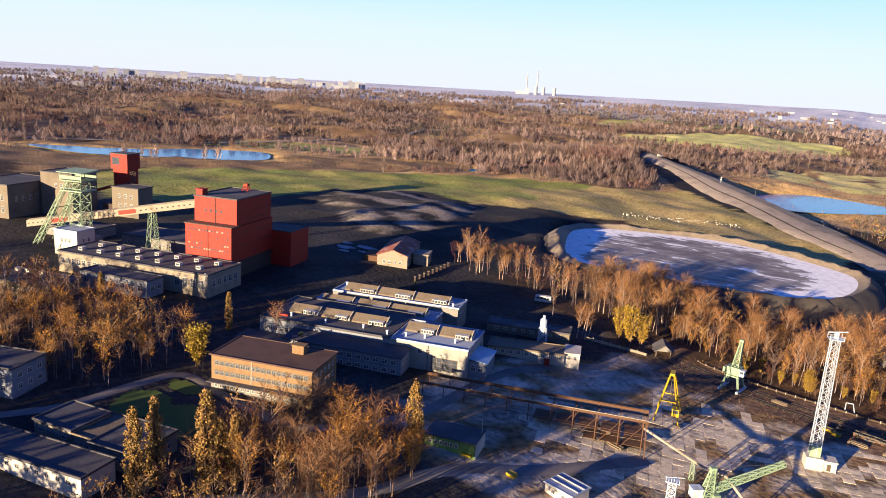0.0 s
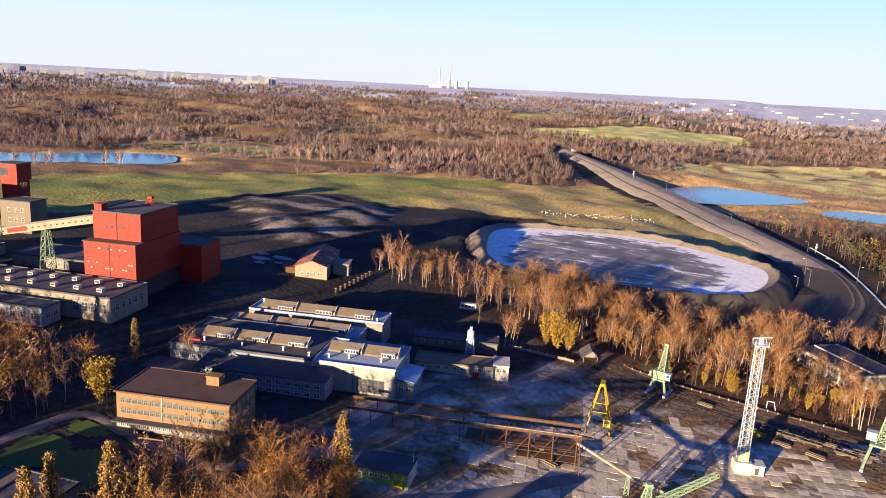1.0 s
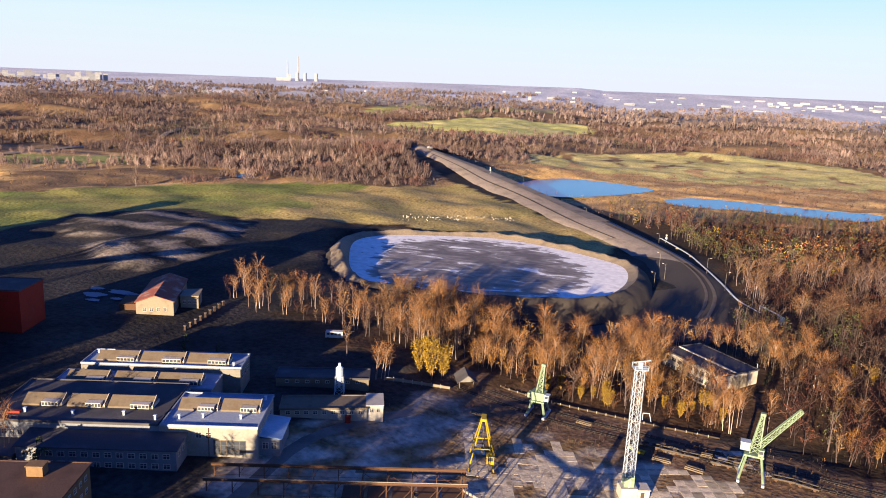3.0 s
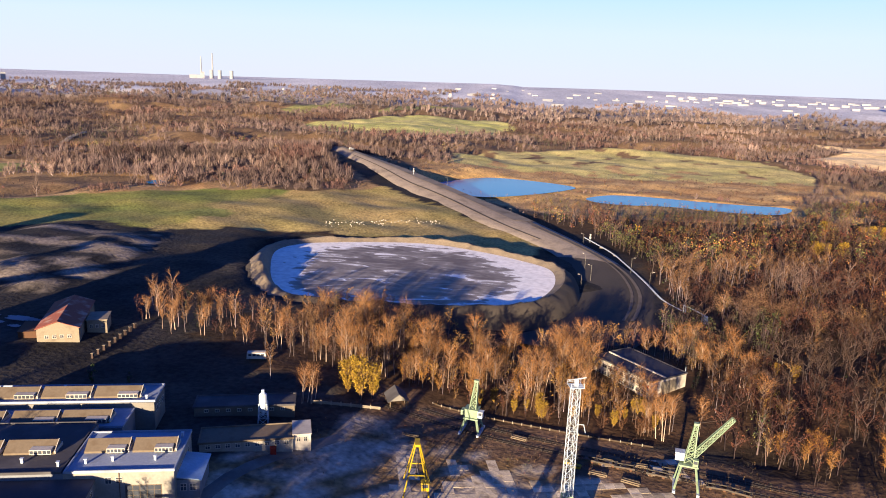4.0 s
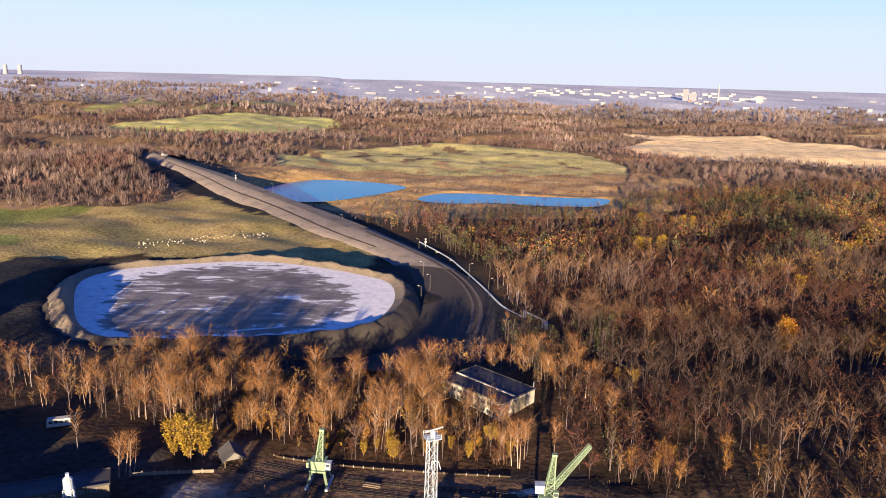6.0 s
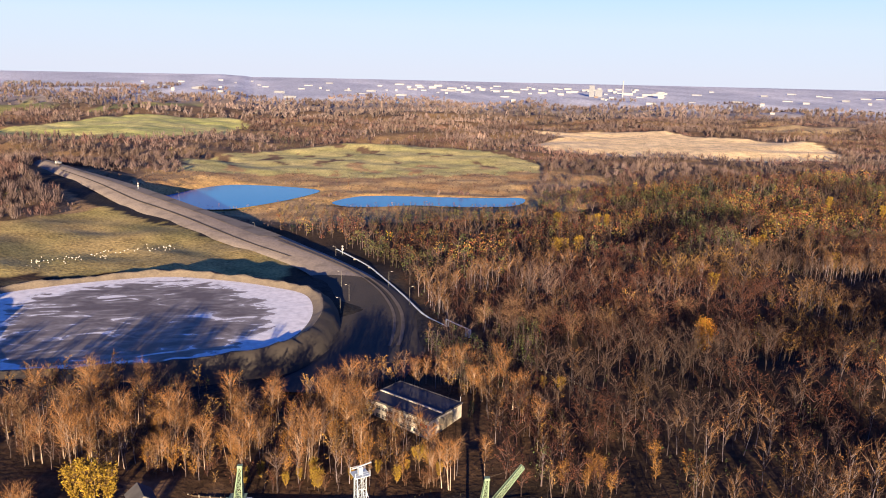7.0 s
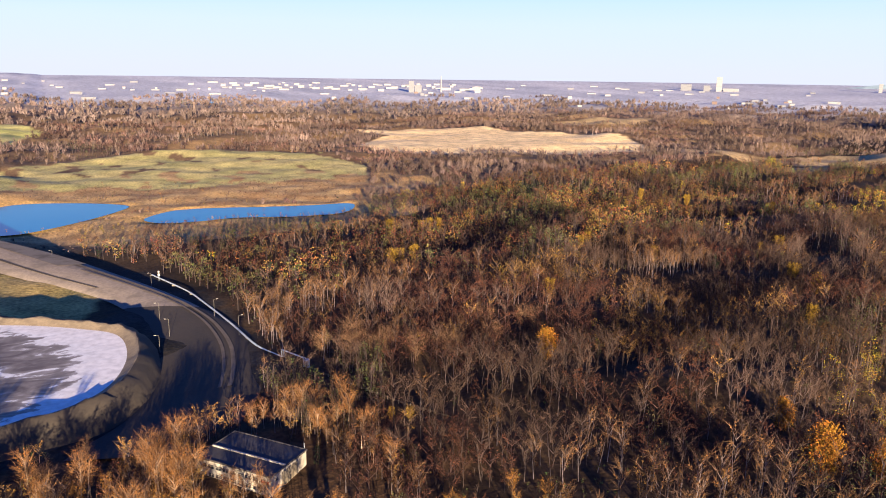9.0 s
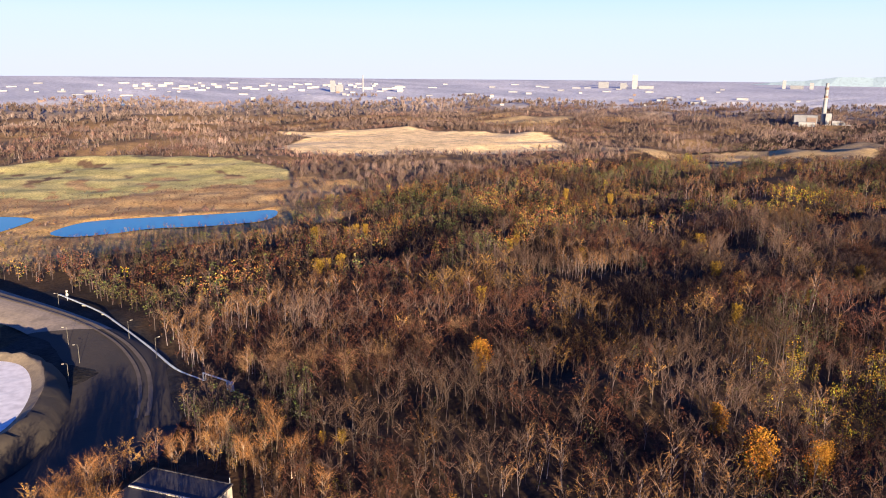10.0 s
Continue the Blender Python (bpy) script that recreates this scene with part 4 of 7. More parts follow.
    forest("distant_forest", p[~fore], high[~fore], w[~fore], crowns(24, 0.42, np.random.RandomState(3), haze_mix=0.15), "brown leafless woods in the middle distance", tone[~fore])
    forest("meadow_woods", p[fore], high[fore], w[fore], crowns(62, 0.23, np.random.RandomState(5), haze_mix=0.1), "brown birch and alder woods behind the meadow", 1.1 * tone[fore])
    p = scatter(-3000, 3600, 900, 3700, 25)
    r = np.hypot(p[:, 0], p[:, 1])
    gaps = waves(p[:, 0], p[:, 1], 150, 52) > 0.7 - np.clip(r - 2200, 0, 4000) / 1100
    p = p[free(p) & in_sight(p) & (r > 1700) & (r < np.where(p[:, 0] > -300, 2700, 3700) + 250 * waves(p[:, 0], p[:, 1], 200, 58)) & ~((p[:, 1] < 1750) & (np.abs(p[:, 0] - 200) < 1700)) & ~gaps]
    w, tone, tall = groves(p, 160, (6, 3, 1.5, 0.6, 0.1, 0.8, 0.8), 65)
    forest("far_forest", p, RNG.uniform(10, 17, len(p)) * 1.15, w, crowns(20, 1.0, np.random.RandomState(4), haze_mix=0.62), "far brown woods under the horizon", tone)


woods()

# scrub of the heath round the lakes and on the dry land
p = np.concatenate([scatter(-130, 370, 700, 1000, 8.0), scatter(-640, -190, 300, 740, 12.0)])
dry = inside(p[:, 0], p[:, 1], MEADOW) | inside(p[:, 0], p[:, 1], DRY) | (np.hypot((p[:, 0] - 120) / 260, (p[:, 1] - 850) / 170) < 1)
for lake in LAKES:
    dry &= ~inside(p[:, 0], p[:, 1], lake)
dry &= ~((p[:, 1] > 935) & (RNG.rand(len(p)) < 0.85)) & (road_gap(p[:, 0], p[:, 1]) > 16) & (RNG.rand(len(p)) < 0.75)
p = p[dry]
forest("heath_scrub", p, RNG.uniform(1.5, 4.2, len(p)), choose(p, (2, 5, 0.3, 2.5, 0.2, 2.5, 0.3)), kinds(20, 0.42, np.random.RandomState(14)), "low russet and olive scrub on the heath")

# young pines in rows by the lakes
p = np.array([(14 + 138 * u + 3 * v, 660 + 50 * u - 6 * v) for u in np.linspace(0, 1, 42) for v in range(4)]) + RNG.uniform(-0.8, 0.8, (168, 2))
forest("young_pines", p, RNG.uniform(5, 7.5, len(p)), np.full(len(p), 6), kinds(60, 0.12, np.random.RandomState(13)), "rows of young green pines by the lakes")

# roads and lawns of the works
strip("asphalt_road", open_line([(-110, 96), (-90.7, 113), (-81.6, 125.7), (-76.9, 138), (-70, 148), (-60, 157), (-48, 172), (-38, 186)], 5), (3.2, 4.5), 0.12, ASPHALT, "worn grey asphalt road through the works", "road")
strip("asphalt_road", open_line([(-172, 88), (-164, 104), (-162, 122), (-158, 136), (-140, 135), (-112, 136), (-95, 160), (-88, 205), (-66, 236)], 5), (3.0, 4.0), 0.1, ASPHALT, "worn grey asphalt road through the works", "road")
for cx, cy, rx, ry in ((-152, 117, 7, 8), (-137, 118, 9, 9), (-151, 131, 6, 3)):
    ring = [(cx + rx * math.cos(a) * (1 + 0.12 * math.sin(3 * a)), cy + ry * math.sin(a)) for a in (2 * math.pi * i / 28 for i in range(28))]
    v, f = sheet_in(ring, 1.2, lambda x, y: height(x, y) + 0.2)
    tagged(part("lawn", array_mesh("lawn", v, f, None, 4), TURF), "small mown lawn beside the works road", "lawn", kind="structure")
for cx, cy, rx, ry in ((-214, 284, 5, 3), (-206, 291, 7, 2.5), (-219, 292, 3, 2), (-210, 278, 3, 1.6), (-203, 283, 2.4, 1.4)):
    ring = [(cx + rx * math.cos(a) * (1 + 0.25 * math.sin(3 * a + cx)), cy + ry * math.sin(a)) for a in (2 * math.pi * i / 22 for i in range(22))]
    v, f = sheet_in(ring, 0.5, lambda x, y: height(x, y) + 0.35)
    tagged(part("frost_patch", array_mesh("frost_patch", v, f, None, 4), FAR_WHITE), "white frozen puddle on the coal yard", "puddle", kind="structure")


# ---- buildings ----
MESHES = {}


def window_mesh(w, h):
    """Frame with mullions, and the pane behind it; the face is towards -y."""
    key = (round(w, 2), round(h, 2))
    if key not in MESHES:
        f = Shape()
        t = 0.12
        f.box(-w / 2, -0.06, 0, w / 2, 0.05, t).box(-w / 2, -0.06, h - t, w / 2, 0.05, h)
        f.box(-w / 2, -0.06, t, -w / 2 + t, 0.05, h - t).box(w / 2 - t, -0.06, t, w / 2, 0.05, h - t)
        if w > 1.0:
            f.box(-0.05, -0.05, t, 0.05, 0.05, h - t)
        if h > 1.1:
            f.box(-w / 2 + t, -0.05, h * 0.6, w / 2 - t, 0.05, h * 0.6 + 0.09)
        p = Shape().box(-w / 2 + t, -0.025, t, w / 2 - t, 0.02, h - t)
        MESHES[key] = (f.mesh("window"), p.mesh("pane"))
    return MESHES[key]


def windows(parent, face, a0, a1, n, z, w, h, at, frame_mat=None):
    """A row of n windows on one face (front, right, back, left) of a house, whose plane lies at `at`."""
    f, p = window_mesh(w, h)
    for i in range(n):
        a = a0 + (a1 - a0) * (i + 0.5) / n
        m = {"front": pose(a, at - 0.03, z), "back": pose(a, at + 0.03, z, 0, 0, 180), "right": pose(at + 0.03, a, z, 0, 0, 90), "left": pose(at - 0.03, a, z, 0, 0, -90)}[face]
        ob = part("window", f, frame_mat or WHITE_PAINT, parent, at=m)
        part("pane", p, GLASS, ob)


def flat_roof(x0, y0, x1, y1, z, lip=0.35, over=0.25):
    """A flat roof slab with a raised edge all round."""
    s = Shape().box(x0 - over, y0 - over, z, x1 + over, y1 + over, z + 0.25)
    s.box(x0 - over, y0 - over, z + 0.25, x1 + over, y0 - over + 0.3, z + 0.25 + lip).box(x0 - over, y1 + over - 0.3, z + 0.25, x1 + over, y1 + over, z + 0.25 + lip)
    s.box(x0 - over, y0 - over + 0.3, z + 0.25, x0 - over + 0.3, y1 + over - 0.3, z + 0.25 + lip).box(x1 + over - 0.3, y0 - over + 0.3, z + 0.25, x1 + over, y1 + over - 0.3, z + 0.25 + lip)
    return s


def gable_roof(x0, y0, x1, y1, z, rise, over=0.5, along="y"):
    if along == "y":
        xm = (x0 + x1) / 2
        ring = lambda y, d: [(x0 - over, y, z - d - 0.1), (xm, y, z + rise - d), (x1 + over, y, z - d - 0.1)]  # noqa: E731
        a, b = y0 - over, y1 + over
        lo = ring(a, 0.25) + ring(a, 0)[::-1]
        hi = ring(b, 0.25) + ring(b, 0)[::-1]
    else:
        ym = (y0 + y1) / 2
        ring = lambda x, d: [(x, y0 - over, z - d - 0.1), (x, ym, z + rise - d), (x, y1 + over, z - d - 0.1)]  # noqa: E731
        a, b = x0 - over, x1 + over
        lo = ring(a, 0.25) + ring(a, 0)[::-1]
        hi = ring(b, 0.25) + ring(b, 0)[::-1]
    return Shape().prism(lo, hi)


def gable_wall(x0, y0, x1, y1, z, rise, along="y"):
    s = Shape()
    if along == "y":
        xm = (x0 + x1) / 2
        r = lambda y: [(x0, y, -1.5), (x1, y, -1.5), (x1, y, z - 0.3), (xm, y, z + rise - 0.3), (x0, y, z - 0.3)]  # noqa: E731
        s.prism(r(y0), r(y1))
    else:
        ym = (y0 + y1) / 2
        r = lambda x: [(x, y0, -1.5), (x, y1, -1.5), (x, y1, z - 0.3), (x, ym, z + rise - 0.3), (x, y0, z - 0.3)]  # noqa: E731
        s.prism(r(x0), r(x1))
    return s


def vents(parent, spots, z, mat=None, w=0.8, h=1.0):
    s = Shape().box(-w / 2, -w / 2, 0, w / 2, w / 2, h).box(-w / 2 - 0.15, -w / 2 - 0.15, h, w / 2 + 0.15, w / 2 + 0.15, h + 0.15)
    m = s.mesh("roof_vent")
    for x, y in spots:
        part("roof_vent", m, mat or WHITE_PAINT, parent, at=pose(x, y, z))


def brown_building():
    b = thing("office_building", -147.1, 136.4, 8.6, 14, "three-storey ochre plastered office block with brown felt roof", "building")
    L, W, H = 30.3, 15.6, 10.5
    part("wall", Shape().box(0, 0, -2, L, W, H), OCHRE, b)
    part("roof", flat_roof(0, 0, L, W, H, 0.15, 0.5), BROWN_ROOF, b, "brown felt roof")
    for z in (7.7, 4.9):
        part("window_band", Shape().box(0.8, -0.06, z, L - 0.8, 0.0, z + 1.4), OLD_ROOF, b, "weathered band between the windows")
        windows(b, "front", 1.0, L - 1.0, 18, z + 0.05, 1.25, 1.3, -0.07, RENDER_GREY)
    part("plinth", Shape().box(0, -0.3, -2, L * 0.86, -0.004, 3.0), RENDER_GREY, b, "grey plastered ground floor")
    windows(b, "front", 0.8, L * 0.84, 15, 1.4, 1.1, 1.3, -0.3)
    part("canopy", Shape().box(-0.2, -2.4, 3.3, L * 0.98, 0.0, 3.6), DARK_ROOF, b, "dark sheet canopy")
    part("loading_dock", Shape().box(2, -4.5, -2, 15, -0.4, 0.1), CONCRETE, b)
    for i in range(6):
        part("post", Shape().box(3 + 2.2 * i, -4.3, 0.1, 3.2 + 2.2 * i, -4.1, 1.0), OCHRE, b)
    part("dock_rail", Shape().box(2.4, -4.35, 1.0, 15, -4.05, 1.25), OCHRE, b)
    part("roof_hatch", Shape().box(19.5, 9.5, H + 0.2, 23.0, 12, H + 2.6).box(19.3, 9.3, H + 2.6, 23.2, 12.2, H + 2.8), OCHRE, b, "ochre roof hatch")
    part("drainpipe", Shape().bar((12.4, -0.15, 3.6), (12.4, -0.15, H), 0.12), WHITE_PAINT, b)
    windows(b, "right", 1.5, W - 1, 5, 7.7, 1.2, 1.3, L)
    windows(b, "right", 1.5, W - 1, 5, 4.6, 1.2, 1.3, L)
    part("lattice_gate", Shape().bar((L - 6, -2, -1), (L - 3, -2, 1.8), 0.15).bar((L - 3, -2, 1.8), (L + 0.2, -2, -1), 0.15), DARK_STEEL, b)


def monitor(parent, x0, x1, y0, y1, z, mat):
    """A roof light: weathered boarded slope towards the yard, and a glazed dormer at its foot."""
    ym = y0 + (y1 - y0) * 0.72
    r = lambda x: [(x, y0, z), (x, y1, z), (x, y1, z + 0.6), (x, ym, z + 2.3), (x, y0, z + 0.5)]  # noqa: E731
    ob = part("roof_light", Shape().prism(r(x0), r(x1)), mat, parent, "weathered boarded roof light")
    part("coping", Shape().box(x1 - 0.15, y0, z + 0.1, x1 + 0.2, y1, z + 0.9).bar((x1, y0, z + 0.7), (x1, ym, z + 2.5), 0.16), WHITE_PAINT, ob)
    a, b = x0 + (x1 - x0) * 0.52, x1 - 0.7
    part("dormer", Shape().box(a, y0 - 0.5, z + 0.2, b, y0 + 1.6, z + 1.45), WHITE_PAINT, ob, "white glazed dormer")
    n = 5
    for i in range(n):
        w = (b - a) / n
        part("pane", Shape().box(a + w * i + 0.12, y0 - 0.56, z + 0.4, a + w * (i + 1) - 0.12, y0 - 0.49, z + 1.25), GLASS, ob)


def workshop():
    b = thing("workshop_hall", -165.6, 174.5, 8.0, 13, "sprawling grey plastered workshop with rows of roof lights", "building")
    H = 8.3
    part("wall", Shape().box(0, 0, -2, 46, 26, H), RENDER_BLUE, b)
    part("wall", Shape().box(46.01, 0, -2, 71.5, 20, H), RENDER_WHITE, b, "pale plastered front hall")
    part("wall", Shape().box(5, 26.01, -2, 52, 38, H - 1.4), RENDER_BLUE, b)
    part("wall", Shape().box(8.5, 38.01, -2, 57.5, 50, H + 0.4), RENDER_GREY, b)
    part("roof", flat_roof(0, 0, 45.5, 26, H, 0.4), DARK_ROOF, b, "dark felt roof")
    part("roof", flat_roof(46.5, 0, 71.5, 20, H, 0.4), GREY_ROOF, b)
    part("roof", flat_roof(5, 26.6, 52, 37.4, H - 1.4, 0.2), GREY_ROOF, b)
    part("roof", flat_roof(8.5, 38.6, 57.5, 50, H + 0.4, 0.4), GREY_ROOF, b)
    for x0, x1 in ((12, 24.5), (25.5, 39), (40, 53)):
        monitor(b, x0, x1, 41, 46, H + 0.65, OLD_ROOF)
    for x0, x1 in ((8, 20), (22, 34), (35, 48)):
        monitor(b, x0, x1, 28.5, 34, H - 1.15, OLD_ROOF)
    for x0, x1 in ((6, 16.5), (18, 28), (29, 41)):
        monitor(b, x0, x1, 9, 14, H + 0.25, OLD_ROOF)
    for x0, x1 in ((48, 58.5), (59.5, 70)):
        monitor(b, x0, x1, 9, 14, H + 0.25, OLD_ROOF)
    part("low_wing", Shape().box(13, -8, -2, 53, -0.004, 5.6), RENDER_BLUE, b, "blue-grey two-storey lean-to")
    part("lean_to_roof", Shape().prism([(12.6, -8.5, 5.6), (53.4, -8.5, 5.6), (53.4, -0.004, 6.5), (12.6, -0.004, 6.5)], [(12.6, -8.5, 5.85), (53.4, -8.5, 5.85), (53.4, -0.004, 6.75), (12.6, -0.004, 6.75)]), DARK_ROOF, b)
    windows(b, "front", 14, 52, 13, 3.2, 1.8, 1.5, -8)
    windows(b, "front", 14, 52, 13, 0.5, 1.8, 1.5, -8)
    windows(b, "right", -7.5, -1, 2, 3.2, 1.6, 1.5, 53)
    part("low_shed", Shape().box(-4, -9, -2, 12.5, -0.004, 3.4).box(-4.3, -9.3, 3.4, 12.8, 0, 3.7), DARK_ROOF, b, "dark flat-roofed shed")
    windows(b, "front", 1, 11, 5, 4.6, 1.5, 1.6, 0)
    part("big_window", Shape().box(60, -0.08, 0.6, 68.5, 0.0, 4.8), OLD_ROOF, b, "tall glazed workshop window")
    for i in range(5):
        for k in range(3):
            part("pane", Shape().box(60.2 + 1.66 * i, -0.14, 0.8 + 1.32 * k, 61.7 + 1.66 * i, -0.07, 2.0 + 1.32 * k), GLASS, b)
    windows(b, "front", 55, 60, 2, 5.2, 1.6, 1.8, 0)
    windows(b, "right", 2, 18, 4, 4.5, 1.8, 1.8, 71.5)
    windows(b, "right", 39, 49, 3, 5, 1.8, 1.8, 57.5)
    part("drainpipe", Shape().bar((58.8, -0.15, 0), (58.8, -0.15, H), 0.14), RUST, b)
    part("annex", Shape().box(71.51, 2, -2, 77, 14, 4.6), RENDER_BLUE, b)
    part("annex_roof", Shape().prism([(71.51, 1.5, 5.4), (77.6, 1.5, 4.6), (77.6, 14.5, 4.6), (71.51, 14.5, 5.4)], [(71.51, 1.5, 5.6), (77.6, 1.5, 4.8), (77.6, 14.5, 4.8), (71.51, 14.5, 5.6)]), BLUE_SHEET, b, "pale blue sheet roof")
    windows(b, "front", 72, 76.5, 2, 1.6, 1.6, 2.0, 2)
    vents(b, [(9, 5), (22, 4), (35, 5), (44, 3), (50, 4), (56, 5), (66, 5), (70, 17)], H + 0.25, WHITE_STEEL, 0.5, 1.2)
    vents(b, [(10, 47.5), (30, 47.5), (55, 40)], H + 0.65, WHITE_STEEL, 0.5, 1.2)
    part("red_bench", Shape().box(4, 4, H + 0.25, 8, 5, H + 0.8), RED, b)


def washery():
    b = thing("coal_washery", -230.6, 200.7, 13.5, 12.5, "tall red sheet-clad coal washery on a dark base", "building")
    part("base", Shape().box(0.6, 1, -2, 20.5, 31, 7.5), DARK_BRICK, b, "dark brick base")
    part("lower_wall", Shape().box(0, 0, 7.5, 21, 31, 21.4), RED, b)
    part("lower_roof", Shape().box(-0.4, -0.4, 21.4, 21.4, 5.4, 21.8), BROWN_ROOF, b)
    part("upper_wall", Shape().box(0.8, 5, 21.41, 20.2, 31, 31.8), RED, b)
    part("upper_roof", flat_roof(0.8, 5, 20.2, 31, 31.8, 0.3, 0.4), DARK_ROOF, b)
    part("roof_cabin", Shape().box(1.2, 5.4, 32.0, 4.2, 9, 34.4).box(1.0, 5.2, 34.4, 4.4, 9.2, 34.7), RED, b)
    part("hoist", Shape().lattice([(9, 26, 32), (12, 26, 32), (12, 29, 32), (9, 29, 32)], [(10, 27, 35), (11, 27, 35), (11, 28, 35), (10, 28, 35)], 2, 0.2, 0.12).box(9.6, 26.6, 34, 11.4, 28.4, 35), RED, b)
    part("right_annex", Shape().box(14, 31.01, -2, 30, 47, 15.5), RED, b)
    part("annex_roof", flat_roof(14, 31.4, 30, 47, 15.5, 0.2), DARK_ROOF, b)
    rng = random.Random(3)
    hole, pale = Shape().box(0, -0.05, 0, 0.8, 0.05, 0.55).mesh("window"), Shape().box(0, -0.05, 0, 0.6, 0.05, 0.75).mesh("window")
    for z in (19.0, 16.4, 13.6, 11.6):
        for i in range(16):
            if rng.random() < (0.85 if z in (19.0, 11.6) else 0.3):
                part("window", hole if rng.random() < 0.5 else pale, GLASS if rng.random() < 0.4 else RENDER_PALE, b, at=pose(1.4 + 1.17 * i, 0, z))
    for i in range(4):
        part("pane", Shape().box(5.5 + 2.4 * i, 4.92, 26, 6.4 + 2.4 * i, 5.0, 27), GLASS, b)
    for z in (26, 23, 18, 13):
        windows(b, "right", 6, 30, 11, z, 0.9, 0.9, 20.2 if z > 21 else 21, RED)
    part("rib", Shape().box(10.3, 4.85, 21.8, 10.6, 5.0, 31.8), DARK_BRICK, b)
    part("rib", Shape().box(10.3, -0.12, 7.5, 10.6, 0.0, 21.4), DARK_BRICK, b)


def red_tower():
    b = thing("crusher_tower", -366, 268, 13.8, 12, "red sheet-clad tower with a wider head", "tower")
    part("shaft", Shape().prism([(0.8, 0.8, -2), (9.6, 0.8, -2), (9.6, 9, -2), (0.8, 9, -2)], [(0.2, 0.2, 23), (9.8, 0.2, 23), (9.8, 9, 23), (0.2, 9, 23)]), RED, b)
    part("head", Shape().box(-0.6, -0.6, 23, 10.6, 9.6, 31.5), RED, b)
    part("roof", Shape().box(-1, -1, 31.5, 11, 10, 31.9), DARK_ROOF, b)
    part("opening", Shape().box(0.5, -0.7, 25.5, 5.2, -0.58, 29.5), GLASS, b)
    part("stair", Shape().lattice([(11, 1, -1), (13, 1, -1), (13, 3, -1), (11, 3, -1)], [(11, 1, 22), (13, 1, 22), (13, 3, 22), (11, 3, 22)], 8, 0.12, 0.1), DARK_STEEL, b)
    part("chute", Shape().bar((-10, -14, 9), (0, -1, 13), 1.6, 1.4), RED, b, "sloping red conveyor chute")
    g = thing("switch_house", -348.7, 254.4, 13.8, 14, "grey block-built switch house with few windows", "building")
    part("wall", Shape().box(0, 0, -2, 16.5, 12, 16), GREY_BLOCK, g)
    part("roof", flat_roof(0, 0, 16.5, 12, 16, 0.2, 0.5), DARK_ROOF, g)
    windows(g, "front", 3, 14, 3, 10.5, 1.6, 2.2, 0)
    windows(g, "front", 3, 14, 3, 5.5, 1.6, 2.2, 0)
    part("lean_to", Shape().box(-7, 1, -2, -0.01, 9, 6).box(-7.3, 0.7, 6, 0, 9.3, 6.3), DARK_BRICK, g)


def headframe():
    b = thing("winding_headframe", -293, 198, 13.5, 14, "pale green steel headframe with roofed sheave deck", "headframe")
    part("tower", Shape().lattice([(-3.2, -3.2, -1), (3.2, -3.2, -1), (3.2, 3.2, -1), (-3.2, 3.2, -1)], [(-3.0, -3.0, 30), (3.0, -3.0, 30), (3.0, 3.0, 30), (-3.0, 3.0, 30)], 7, 0.3, 0.17), GREEN_STEEL, b)
    for y in (-5.5, 5.5):
        part("raking_leg", Shape().lattice([(-20, y - 1.2, 2), (-17.6, y - 1.2, 2), (-17.6, y + 1.2, 2), (-20, y + 1.2, 2)], [(-4, y * 0.5 - 0.8, 31), (-2.6, y * 0.5 - 0.8, 31), (-2.6, y * 0.5 + 0.8, 31), (-4, y * 0.5 + 0.8, 31)], 9, 0.24, 0.14), GREEN_STEEL, b)
    part("cross_brace", Shape().bar((-15, -4.9, 9), (-15, 4.9, 9), 0.35).bar((-10, -4, 18.5), (-10, 4, 18.5), 0.35).bar((-15, -4.9, 9), (-10, 4, 18.5), 0.25).bar((-15, 4.9, 9), (-10, -4, 18.5), 0.25), GREEN_STEEL, b)
    part("sheave_deck", Shape().box(-6, -4.6, 26.5, 5, 4.6, 27).box(-6, -4.6, 31, 5, 4.6, 31.4), GREEN_STEEL, b)
    for y in (-1.8, 1.8):
        s = Shape()
        for i in range(16):
            a, c = 2 * math.pi * i / 16, 2 * math.pi * (i + 1) / 16
            s.bar((-1 + 2.4 * math.cos(a), y, 29.6 + 2.4 * math.sin(a)), (-1 + 2.4 * math.cos(c), y, 29.6 + 2.4 * math.sin(c)), 0.22)
            if i % 4 == 0:
                s.bar((-1, y, 29.6), (-1 + 2.4 * math.cos(a), y, 29.6 + 2.4 * math.sin(a)), 0.14)
        part("sheave_wheel", s, DARK_STEEL, b)
    part("deck_railing", Shape().box(-6, -4.7, 27.9, 5, -4.55, 28.1).box(-6, 4.55, 27.9, 5, 4.7, 28.1).box(-6, -4.7, 31.9, 5, -4.5, 33.4).box(-6, 4.5, 31.9, 5, 4.7, 33.4), GREEN_STEEL, b)
    part("deck_roof", Shape().prism([(-7, -5.4, 34.6), (6, -5.4, 34.6), (6, 5.4, 34.6), (-7, 5.4, 34.6)], [(-7, -5.4, 34.9), (6, -5.4, 34.9), (6, 5.4, 35.6), (-7, 5.4, 35.6)]), GREEN_STEEL, b, "faded green deck roof")
    for x in (-6, 5):
        for y in (-4.5, 4.5):
            part("roof_post", Shape().bar((x, y, 31), (x, y, 34.8), 0.3), GREEN_STEEL, b)
    part("shaft_house", Shape().box(-6.5, -5.5, -2, 6.5, 5.5, 6).box(-6.8, -5.8, 6, 6.8, 5.8, 6.3), RENDER_GREY, b, "grey plastered shaft house")


